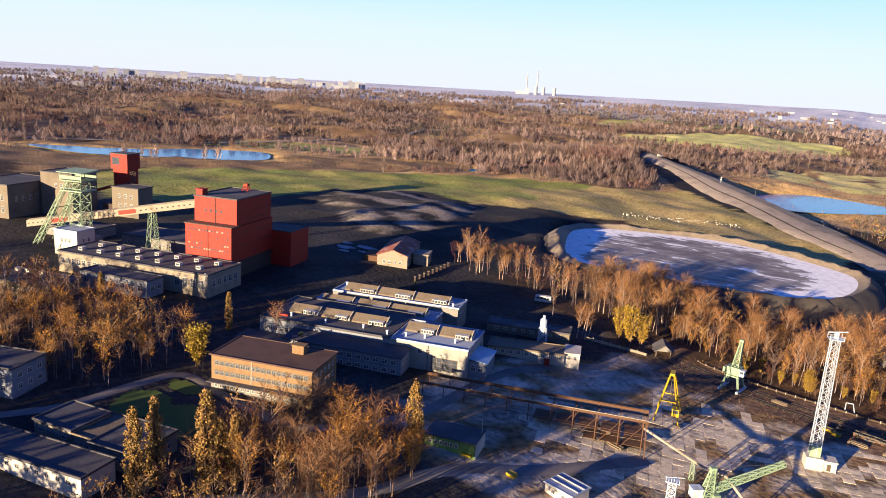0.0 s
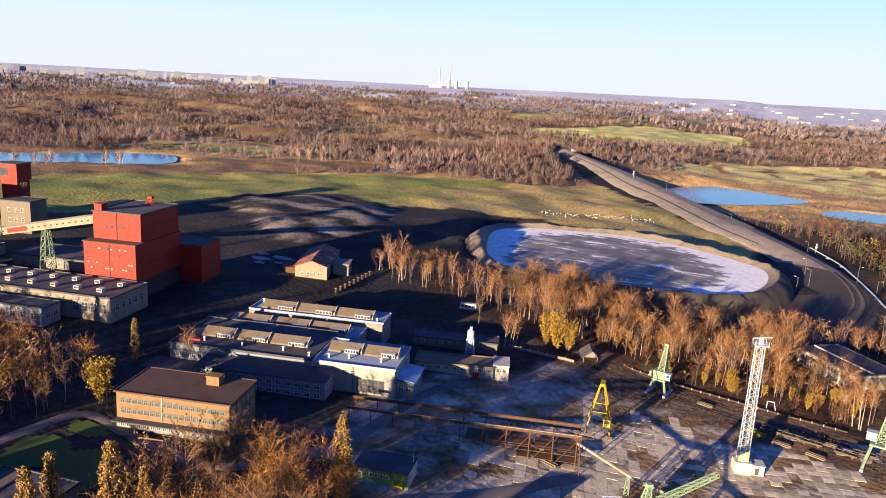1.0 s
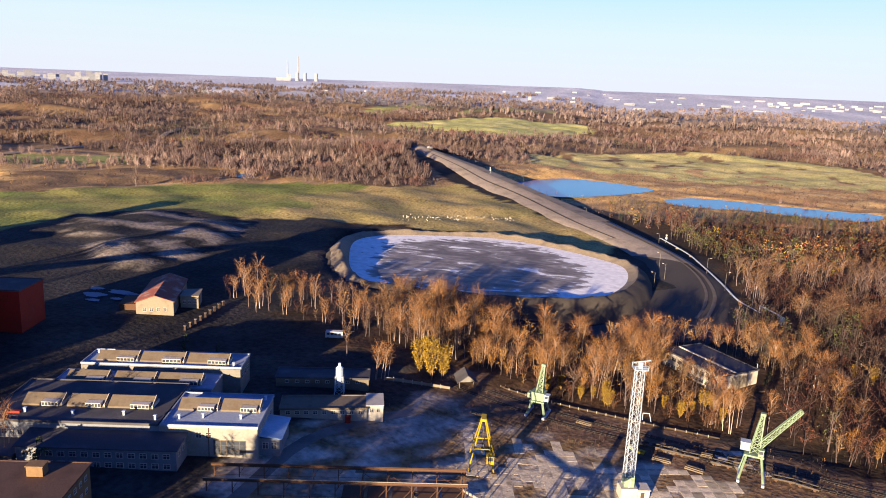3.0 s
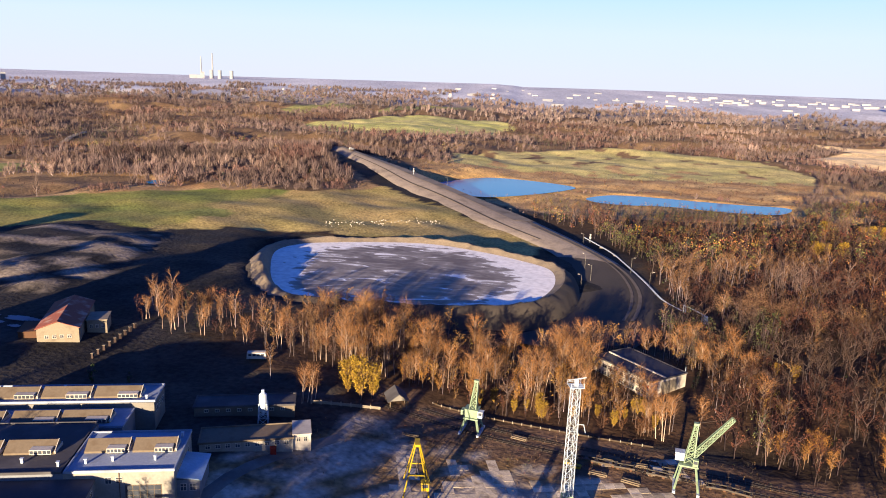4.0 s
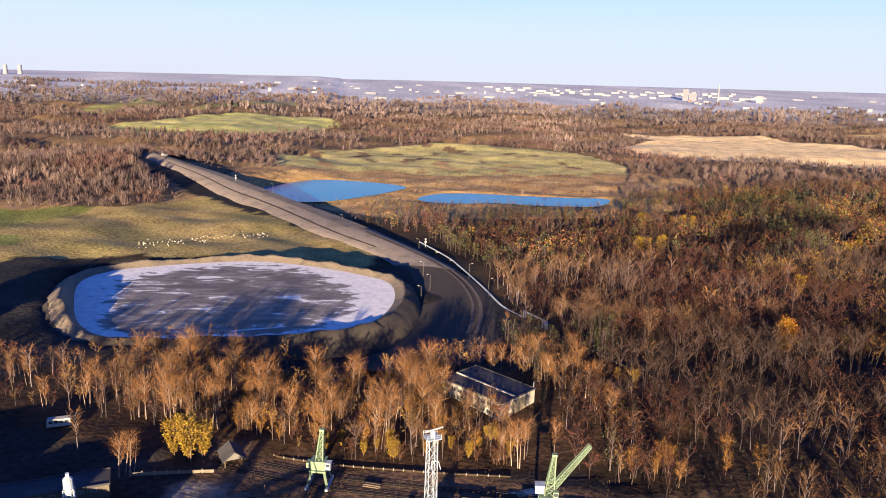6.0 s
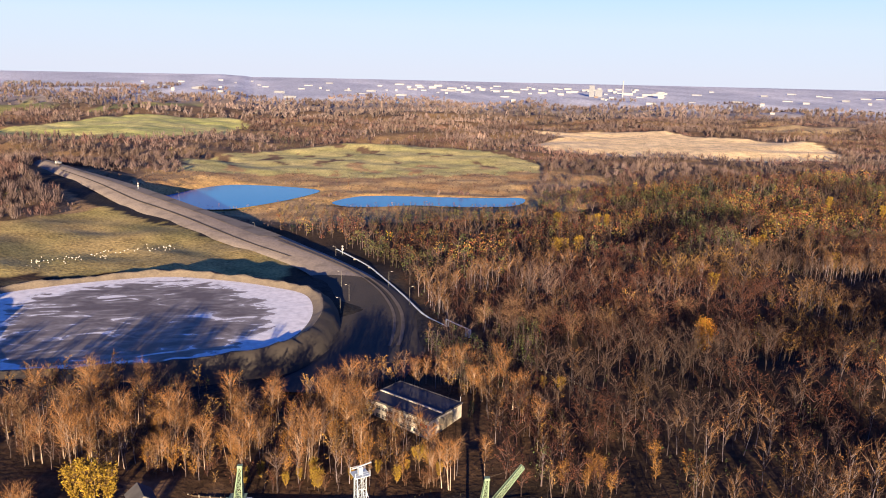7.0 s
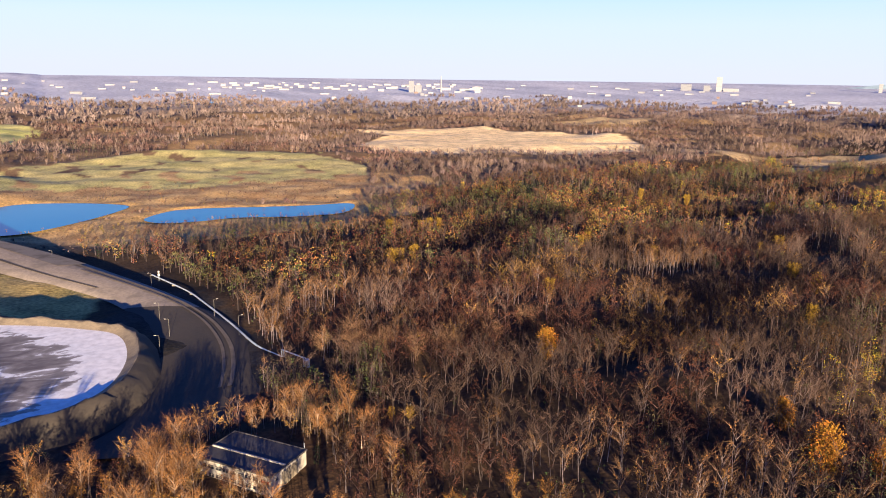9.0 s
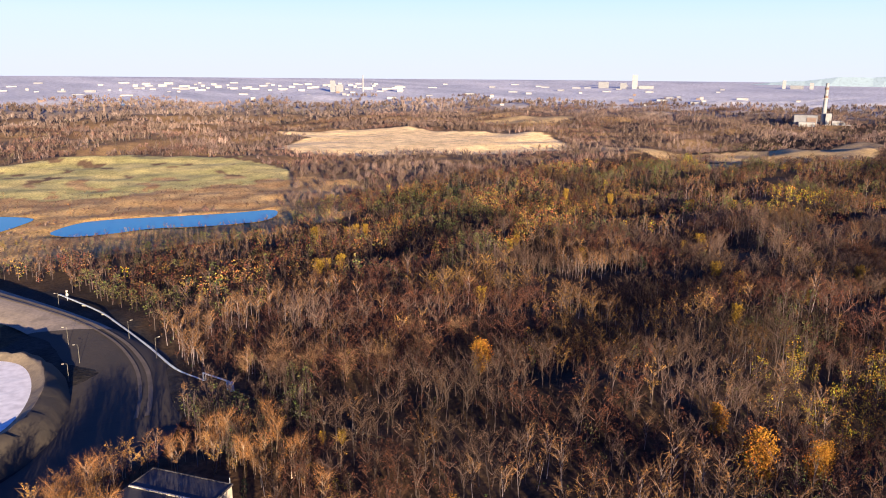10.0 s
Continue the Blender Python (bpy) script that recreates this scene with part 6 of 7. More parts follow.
def pipe_bridge():
    b = thing("pipe_bridge", -41, 192, 1.5, 0, "long pale pipe carried on short steel trestles", "pipe")
    pts = [(0, 0, 5.5), (15, -8, 4.2), (21, -12, 4.6), (22, -14, 6.0), (24, -15, 6.0), (30, -20, 3.0), (44, -31, 2.5), (60, -42, 2.5)]
    part("pipe", Shape().sweep(pts, 0.36), CONCRETE, b, "weathered pale pipe")
    for x, y, z in pts[1:]:
        part("trestle", Shape().lattice([(x - 0.7, y - 0.5, -2.5), (x + 0.7, y - 0.5, -2.5), (x + 0.7, y + 0.5, -2.5), (x - 0.7, y + 0.5, -2.5)], [(x - 0.4, y - 0.3, z), (x + 0.4, y - 0.3, z), (x + 0.4, y + 0.3, z), (x - 0.4, y + 0.3, z)], 3, 0.1, 0.07), GREEN_STEEL, b)


def silo():
    b = thing("cement_silo", -90, 236.7, 7.6, 14, "slim white silo on a steel frame", "silo")
    part("frame", Shape().lattice([(-1.5, -1.5, -1), (1.5, -1.5, -1), (1.5, 1.5, -1), (-1.5, 1.5, -1)], [(-1.2, -1.2, 6), (1.2, -1.2, 6), (1.2, 1.2, 6), (-1.2, 1.2, 6)], 3, 0.2, 0.12), WHITE_STEEL, b)
    part("shell", Shape().tube((0, 0), 0.3, 1.2, 2.2, 4.6).tube((0, 0), 1.2, 1.2, 4.6, 8.6).tube((0, 0), 1.2, 0.4, 8.6, 9.4), WHITE_STEEL, b)
    part("cap", Shape().box(-0.4, -0.4, 9.4, 0.4, 0.4, 10.2), WHITE_STEEL, b)


def tracks():
    """Railway tracks: two rails on sleepers each."""
    sleeper = Shape().box(-1.3, -0.13, 0, 1.3, 0.13, 0.16).mesh("sleeper")
    for y0, x0, x1, a in ((264.5, -62, 92, -15.3), (258, -58, 90, -15.0)):
        y = y0 + (x0 + 41) * math.tan(radians(a))
        L = (x1 - x0) / math.cos(radians(a))
        dx, dy = math.cos(radians(a)), math.sin(radians(a))
        lie = lambda d: hz(x0 + dx * d, y + dy * d)  # noqa: E731
        b = thing("railway_track", x0, y, 0.0, a - 90, "old railway track on brown weedy cinder bed", "railway track", "tracks across the yard")
        bed, rails = Shape(), (Shape(), Shape())
        steps = [L * i / 40 for i in range(41)]
        for p, q in zip(steps, steps[1:]):
            z0, z1 = lie(p), lie(q)
            w = 1.5 + 0.25 * math.sin(p * 1.7 + y0)
            n = len(bed.v)
            if not n:
                bed.v += [(-w, p, z0 - 0.6), (-1.2, p, z0 + 0.05), (1.2, p, z0 + 0.05), (w, p, z0 - 0.6)]
                n = 4
            bed.v += [(-w, q, z1 - 0.6), (-1.2, q, z1 + 0.05), (1.2, q, z1 + 0.05), (w, q, z1 - 0.6)]
            bed.f += [(n - 4 + k, n + k, n + k + 1, n - 3 + k) for k in range(3)]
            for x, rail in zip((-0.72, 0.72), rails):
                rail.bar((x, p, z0 + 0.26), (x, q, z1 + 0.26), 0.06)
        part("ballast", bed, CINDER, b, "brown cinder ballast")
        for rail in rails:
            part("rail", rail, DARK_STEEL, b)
        for i in range(int(L / 1.8)):
            s = 0.9 + i * 1.8
            part("sleeper", sleeper, DARK_STEEL, b, at=pose(0, s, lie(s) + 0.06))


def yard_clutter():
    rng = random.Random(5)
    specs = [("rail_bogie", DARK_STEEL, "rusty rail bogie standing on the track"), ("timber_stack", OLD_ROOF, "stack of grey weathered timber baulks"), ("steel_crate", YELLOW, "yellow steel crate among scrap")]
    spots = [(8, 243, 0), (14, 241.5, 0), (19, 240, 0), (24, 243, 1), (28, 237.5, 0), (5, 239, 2), (2.5, 241, 2), (11, 236, 1), (16, 246, 1), (33, 240, 0), (-46, 246, 1), (-12, 254, 1), (44, 233, 0), (-38, 158, 2), (-35, 157, 2), (-62, 151.5, 2), (-52, 191, 0), (-47, 186, 1), (50, 231, 0), (20, 233, 1)]
    for x, y, k in spots:
        name, mat, label = specs[k]
        b = thing(name, x, y, hz(x, y) + (0.3 if k == 0 else 0), -15 + rng.uniform(-8, 8), label, name.replace("_", " "), "scrap on the yard")
        if k == 0:
            part("frame", Shape().box(-3, -1.2, 0.7, 3, -0.9, 1.2).box(-3, 0.9, 0.7, 3, 1.2, 1.2).box(-0.5, -0.9, 0.8, 0.5, 0.9, 1.1).box(-2.9, -0.9, 0.85, -2.6, 0.9, 1.15).box(2.6, -0.9, 0.85, 2.9, 0.9, 1.15), mat, b)
            for wx in (-1.9, 1.9):
                part("wheel_set", Shape().bar((wx, -0.9, 0.45), (wx, -0.7, 0.45), 0.62, sides=12).bar((wx, 0.7, 0.45), (wx, 0.9, 0.45), 0.62, sides=12).bar((wx, -0.7, 0.45), (wx, 0.7, 0.45), 0.1), RUST, b)
        elif k == 1:
            for i in range(4):
                part("baulk", Shape().box(-2.5 + rng.uniform(-0.3, 0.3), -1.0 + 0.5 * i, 0, 2.4 + rng.uniform(-0.3, 0.3), -0.6 + 0.5 * i, 0.4 + 0.25 * (i % 2)), mat, b)
        else:
            part("body", Shape().box(-1.2, -0.8, 0.1, 1.2, 0.8, 0.9), mat, b)
            part("rim", Shape().box(-1.3, -0.9, 0.9, 1.3, -0.75, 1.05).box(-1.3, 0.75, 0.9, 1.3, 0.9, 1.05), DARK_STEEL, b)


def wall_run(name, pts, h, w, mat, label, post=3.0):
    """A low wall of panels between posts along a line."""
    b = thing(name, pts[0][0], pts[0][1], 0, 0, label, "fence")
    ox, oy = pts[0]
    for (x0, y0), (x1, y1) in zip(pts, pts[1:]):
        n = max(1, int(math.hypot(x1 - x0, y1 - y0) / post))
        for i in range(n):
            a, c = i / n, (i + 1) / n
            p, q = (x0 + (x1 - x0) * a, y0 + (y1 - y0) * a), (x0 + (x1 - x0) * c, y0 + (y1 - y0) * c)
            zp, zq = hz(*p), hz(*q)
            part("panel", Shape().bar((p[0] - ox, p[1] - oy, zp + h / 2), (q[0] - ox, q[1] - oy, zq + h / 2), w, h * 0.7), mat, b)
            part("post", Shape().box(p[0] - ox - 0.12, p[1] - oy - 0.12, zp - 0.5, p[0] - ox + 0.12, p[1] - oy + 0.12, zp + h + 0.15), CONCRETE, b)


def pipeline():
    b = thing("slurry_pipeline", 33, 566, 0, 0, "white slurry pipeline beside the haul road with a raised portal", "pipe")
    pts = [(33, 575), (47, 530), (52, 502), (58.4, 456), (62, 423), (69, 403)]
    line = open_line(pts, 5)
    lie = lambda p: hz(*p) + 0.9  # noqa: E731
    for dx in (0, 0.6):
        part("pipe", Shape().sweep([(p[0] - 33 + dx, p[1] - 566, lie(p)) for p in line], 0.24), WHITE_STEEL, b)
    for p in line[::3]:
        part("support", Shape().box(p[0] - 33.6, p[1] - 566.3, hz(*p) - 0.6, p[0] - 31.6, p[1] - 565.7, lie(p) - 0.3), CONCRETE, b)
    z = hz(72, 396)
    part("portal", Shape().bar((36, -163, z), (36, -163, z + 4.6), 0.5, sides=6).bar((36, -163, z + 4.6), (42, -177, z + 4.6), 0.5, sides=6).bar((42, -177, z + 4.6), (42, -177, z), 0.5, sides=6).bar((37, -163, z), (37, -163, z + 4.2), 0.35, sides=6).bar((37, -163, z + 4.2), (43, -177, z + 4.2), 0.35, sides=6), WHITE_STEEL, b, "white pipe portal")
    part("valve_box", Shape().box(42.4, -179, z - 0.5, 44.2, -177, z + 4.0), WHITE_STEEL, b)


def street_lamp(x, y, turn, h=9.0):
    b = thing("street_lamp", x, y, top_z(x, y) + 0.1, turn, "slim grey lamp post with a white head", "street lamp", "lamps along the haul road")
    part("post", Shape().tube((0, 0), 0.10, 0.06, -1.5, h, 8), RENDER_GREY, b)
    part("arm", Shape().bar((0, 0, h - 0.1), (1.5, 0, h + 0.3), 0.06), RENDER_GREY, b)
    part("head", Shape().prism([(1.2, -0.2, h + 0.15), (2.2, -0.2, h + 0.3), (2.2, 0.2, h + 0.3), (1.2, 0.2, h + 0.15)], [(1.2, -0.15, h + 0.35), (2.2, -0.1, h + 0.45), (2.2, 0.1, h + 0.45), (1.2, 0.15, h + 0.35)]), WHITE_PAINT, b)


def truck(x, y, turn):
    b = thing("tipper_truck", x, y, top_z(x, y) + 0.5, turn, "white tipper truck standing on the haul road", "truck")
    part("body", Shape().prism([(-1.1, -4, 1.2), (1.1, -4, 1.2), (1.1, 1.6, 1.2), (-1.1, 1.6, 1.2)], [(-1.3, -4.4, 2.9), (1.3, -4.4, 2.9), (1.3, 1.8, 2.9), (-1.3, 1.8, 2.9)]), FAR_GREY, b)
    part("cab", Shape().prism([(-1.2, 2, 0.8), (1.2, 2, 0.8), (1.2, 4.2, 0.8), (-1.2, 4.2, 0.8)], [(-1.15, 2, 3.1), (1.15, 2, 3.1), (1.15, 3.8, 3.1), (-1.15, 3.8, 3.1)]), WHITE_PAINT, b)
    part("chassis", Shape().box(-0.6, -4, 0.7, 0.6, 4, 1.1), DARK_STEEL, b)
    for wy in (-3.2, -1.9, 3.0):
        for wx in (-1.15, 0.85):
            part("wheel", Shape().bar((wx, wy, 0.5), (wx + 0.3, wy, 0.5), 0.7, sides=10), DARK_STEEL, b)


def sign_mast(x, y):
    b = thing("survey_mast", x, y, top_z(x, y) + 0.1, 10, "short white mast with boxes beside the road", "mast")
    part("pole", Shape().bar((0, 0, -1.5), (0, 0, 6), 0.2), WHITE_STEEL, b)
    part("box", Shape().box(-0.6, -0.4, 3.0, 0.6, 0.4, 4.4).box(-0.5, -0.35, 5.2, 0.5, 0.35, 6.2), WHITE_PAINT, b)


crane_runway()
a_frame_crane()
portal_crane("shunting_crane", -27.5, 255.5, -12, hz(-27, 255) + 0.3, 4.8, 17.0, None, GREEN_STEEL, "pale green portal crane with upright lattice tower")
portal_crane("jib_crane", 35.2, 232.5, -12, hz(35, 232) + 0.3, 7.6, 19.5, (10.5, 2.5, 22.0), GREEN_STEEL, "pale green portal crane with raised lattice jib", 2.6)
portal_crane("low_jib_crane", -20.5, 172, 36, hz(-20, 172), 2.6, 10.5, (19, 0.5, 12.0), GREEN_STEEL, "pale green crane with a low lattice jib", 2.0)
mast()
small_mast()
pipe_bridge()
silo()
tracks()
yard_clutter()
wall_run("yard_wall", [(-80, 253.5), (-58, 258.5)], 1.4, 0.2, RENDER_PALE, "low pale panel wall by the birches")
wall_run("track_wall", [(-45, 271), (10, 259), (30, 255.5)], 0.7, 0.18, CINDER, "low brown-stained panel wall behind the tracks")
wall_run("wood_wall", [(77, 386), (98, 332), (108, 312)], 0.9, 0.14, DARK_SHADE_SPOIL, "dark concrete panel wall through the wood")
for i in range(9):
    x, y = -162 - 0.2 * i, 266 + 4.0 * i
    b = thing("bollard", x, y, hz(x, y), 8 * i, "stout grey concrete bollard on the coal yard", "bollard", "row of bollards by the barn")
    # dark shaft under a paler cap: the sunlit top put into the colour
    part("shaft", Shape().prism([(-0.45, -0.45, -0.3), (0.45, -0.45, -0.3), (0.45, 0.45, -0.3), (-0.45, 0.45, -0.3)], [(-0.32, -0.32, 1.7), (0.32, -0.32, 1.7), (0.32, 0.32, 1.7), (-0.32, 0.32, 1.7)]), DARK_BRICK, b)
    part("cap", Shape().box(-0.5, -0.5, 1.7, 0.5, 0.5, 1.95), GREY_BLOCK, b)
strip("lake_road", open_line([(-900, 330), (-747, 425), (-655, 520), (-590, 612), (-566, 720), (-573, 867), (-600, 985)], 6), (4, 4), 0.3, GRAVEL, "pale road beyond the lake", "road")
pipeline()
for x, y, t in ((30, 548, 200), (26, 480, 180), (27, 452, 180), (20, 432, 180), (52, 470, 0), (58, 440, 0), (-22, 634, 220), (-82, 704, 220)):
    street_lamp(x, y, t)
sign_mast(36, 562)
sign_mast(-120, 752)
truck(-203, 843, 40)
b = thing("gate_frame", 8, 262, hz(8, 262), -15, "white tubular gate frame by the track", "gate")
part("tube", Shape().bar((-1.5, 0, 0), (-1.5, 0, 2.6), 0.2).bar((-1.5, 0, 2.6), (0.6, 0, 2.9), 0.2).bar((0.6, 0, 2.9), (1.4, 0, 0), 0.2), WHITE_STEEL, b)


# ---- far things ----
def bearing(deg, r):
    """A place at a bearing (degrees from +y to +x) and distance."""
    return r * math.sin(radians(deg)), r * math.cos(radians(deg))


def block(name, deg, r, L, W, H, mat, label, category, group, roof=None, floors=0):
    x, y = bearing(deg, r)
    b = thing(name, x, y, hz(x, y), -deg, label, category, group)
    part("wall", Shape().box(-L / 2, 0, -6, L / 2, W, H), mat, b)
    part("roof", Shape().box(-L / 2 - 0.4, -0.4, H, L / 2 + 0.4, W + 0.4, H + 1.0), roof or FAR_GREY, b)
    for k in range(floors):
        z = H * (k + 0.4) / floors
        part("window_band", Shape().box(-L / 2 + 1, -0.25, z, L / 2 - 1, 0.0, z + 1.4), FAR_GREY, b)


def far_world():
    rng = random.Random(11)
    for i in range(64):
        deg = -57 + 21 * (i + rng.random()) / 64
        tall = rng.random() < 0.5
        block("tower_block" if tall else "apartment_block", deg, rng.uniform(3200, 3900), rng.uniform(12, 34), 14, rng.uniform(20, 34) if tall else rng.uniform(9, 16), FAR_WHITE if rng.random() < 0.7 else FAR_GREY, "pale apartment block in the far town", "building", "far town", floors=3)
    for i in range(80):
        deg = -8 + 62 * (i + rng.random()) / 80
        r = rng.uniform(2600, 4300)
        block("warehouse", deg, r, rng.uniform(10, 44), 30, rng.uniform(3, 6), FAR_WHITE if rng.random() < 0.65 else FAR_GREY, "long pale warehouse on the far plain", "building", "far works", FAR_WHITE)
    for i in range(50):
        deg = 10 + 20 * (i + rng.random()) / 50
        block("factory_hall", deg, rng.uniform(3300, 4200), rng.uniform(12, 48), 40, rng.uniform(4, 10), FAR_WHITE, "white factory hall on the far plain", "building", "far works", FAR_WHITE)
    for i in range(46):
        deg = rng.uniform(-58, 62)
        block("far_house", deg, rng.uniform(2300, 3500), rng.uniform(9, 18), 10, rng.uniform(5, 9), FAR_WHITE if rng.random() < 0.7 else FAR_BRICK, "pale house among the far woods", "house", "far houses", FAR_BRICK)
    # power station
    x, y = bearing(-23.2, 4500)
    b = thing("power_station", x, y, hz(x, y), 23.2, "white power station with two stacks and cooling towers", "power station")
    for dx, h in ((-47, 118), (14, 138)):
        part("chimney", Shape().tube((dx, 0), 5, 3, -8, h, 12), FAR_WHITE, b)
    for dx in (8, 52, 116):
        s, sides = Shape(), 14
        f = lambda t: 13 - 9 * t + 6.5 * t * t  # noqa: E731
        for k in range(7):
            s.v += [(dx + f(k / 6) * math.cos(2 * math.pi * a / sides), f(k / 6) * math.sin(2 * math.pi * a / sides), -6 + 52 * k / 6) for a in range(sides)]
        s.f += [(k * sides + a, k * sides + (a + 1) % sides, (k + 1) * sides + (a + 1) % sides, (k + 1) * sides + a) for k in range(6) for a in range(sides)]
        part("cooling_tower", s, FAR_WHITE, b)
    part("turbine_hall", Shape().box(-110, -10, -8, -30, 20, 18).box(-50, -10, 18, -30, 20, 36), FAR_WHITE, b)
    # slim tower on the wooded hill
    x, y = 296, 1964
    b = thing("water_tower", x, y, hz(x, y), 0, "slim tan tower on the wooded hill", "tower")
    part("shaft", Shape().tube((0, 0), 3.6, 3.0, -4, 30, 12), FAR_BRICK, b)
    part("head", Shape().tube((0, 0), 3.4, 4.0, 30, 32, 12).tube((0, 0), 4.0, 3.8, 32, 36, 12), FAR_BRICK, b)
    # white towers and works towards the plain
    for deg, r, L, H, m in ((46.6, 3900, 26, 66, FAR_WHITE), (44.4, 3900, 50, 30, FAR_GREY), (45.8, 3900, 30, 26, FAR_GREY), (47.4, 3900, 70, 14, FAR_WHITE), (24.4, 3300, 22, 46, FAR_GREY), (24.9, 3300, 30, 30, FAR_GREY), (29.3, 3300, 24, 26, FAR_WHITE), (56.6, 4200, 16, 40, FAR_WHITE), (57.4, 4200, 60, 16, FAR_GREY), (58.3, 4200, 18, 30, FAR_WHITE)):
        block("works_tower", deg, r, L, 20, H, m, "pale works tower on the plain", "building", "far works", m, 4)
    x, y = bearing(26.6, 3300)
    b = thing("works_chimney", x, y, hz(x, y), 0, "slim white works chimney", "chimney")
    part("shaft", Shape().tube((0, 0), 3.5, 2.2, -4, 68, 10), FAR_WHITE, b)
    # heating plant
    x, y = 1640, 1032
    b = thing("heating_plant", x, y, hz(x, y), -58, "heating plant with banded white chimney", "power plant")
    part("chimney", Shape().tube((0, 6), 5.5, 3.2, -3, 92, 14), FAR_WHITE, b)
    for z in (60, 78):
        part("band", Shape().tube((0, 6), 4.6, 4.4, z, z + 5, 14), FAR_BRICK, b)
    part("platform", Shape().box(-8, 2, 58, 8, 10, 59), FAR_WHITE, b)
    part("boiler_house", Shape().box(-60, -6, -4, -12, 22, 20).box(-60.5, -6.5, 20, -11.5, 22.5, 21), FAR_GREY, b)
    part("brick_front", Shape().box(-34, -7, -4, -14, -6.01, 16), FAR_BRICK, b)
    part("silo_block", Shape().box(4, -6, -4, 16, 8, 26), FAR_WHITE, b)
    part("store", Shape().box(18, -8, -4, 40, 10, 10).prism([(40, -8, -4), (60, -8, -4), (60, 10, -4), (40, 10, -4)], [(40, -8, 8), (58, -8, 2), (58, 10, 2), (40, 10, 8)]), FAR_WHITE, b)
    part("low_store", Shape().box(-50, -22, -4, -16, -8, 6), FAR_WHITE, b)
    # blue ridge on the horizon, its haze put into the colour
    v, n = [], 60
    for i in range(n + 1):
        deg = 36 + 60 * i / n
        x, y = bearing(deg, 4650)
        h = 60 + 78 * max(0, math.sin(math.pi * min(1, max(0, (deg - 52) / 24)))) ** 1.3 * (0.92 + 0.08 * math.sin(deg * 1.7))
        v.append((x, y, 40.0, h))
    s = Shape()
    for (x0, y0, l0, h0), (x1, y1, l1, h1) in zip(v, v[1:]):
        s.poly([(x0, y0, l0), (x1, y1, l1), (x1 * 1.02, y1 * 1.02, h1), (x0 * 1.02, y0 * 1.02, h0)])
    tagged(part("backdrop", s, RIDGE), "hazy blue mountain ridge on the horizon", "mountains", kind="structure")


far_world()


# ---- single trees ----
def tree_thing(name, x, y, h, tpl, label, category, group, turn=0.0):
    """A tree with its stem and its crown; tpl: shared meshes and their height."""
    stem, crown, th = tpl
    b = thing(name, x, y, hz(x, y), turn, label, category, group)
    b.scale = (h / th,) * 3
    part("trunk", stem, FOLIAGE, b)
    part("crown", crown, FOLIAGE, b)
    return b


def split(name, made, h, stems):
    """Cut a tree's triangles into the stem and the rest."""
    v, c = made
    c = 0.72 * c * np.array([1.04, 0.95, 0.98])
    k = 3 * stems
    trunk = array_mesh(name + "_trunk", v[:k], np.arange(k).reshape(-1, 3), np.clip(c[:k], 0, 0.9))
    crown = array_mesh(name + "_crown", v[k:], np.arange(len(v) - k).reshape(-1, 3), np.clip(c[k:], 0, 0.9))
    return trunk, crown, h


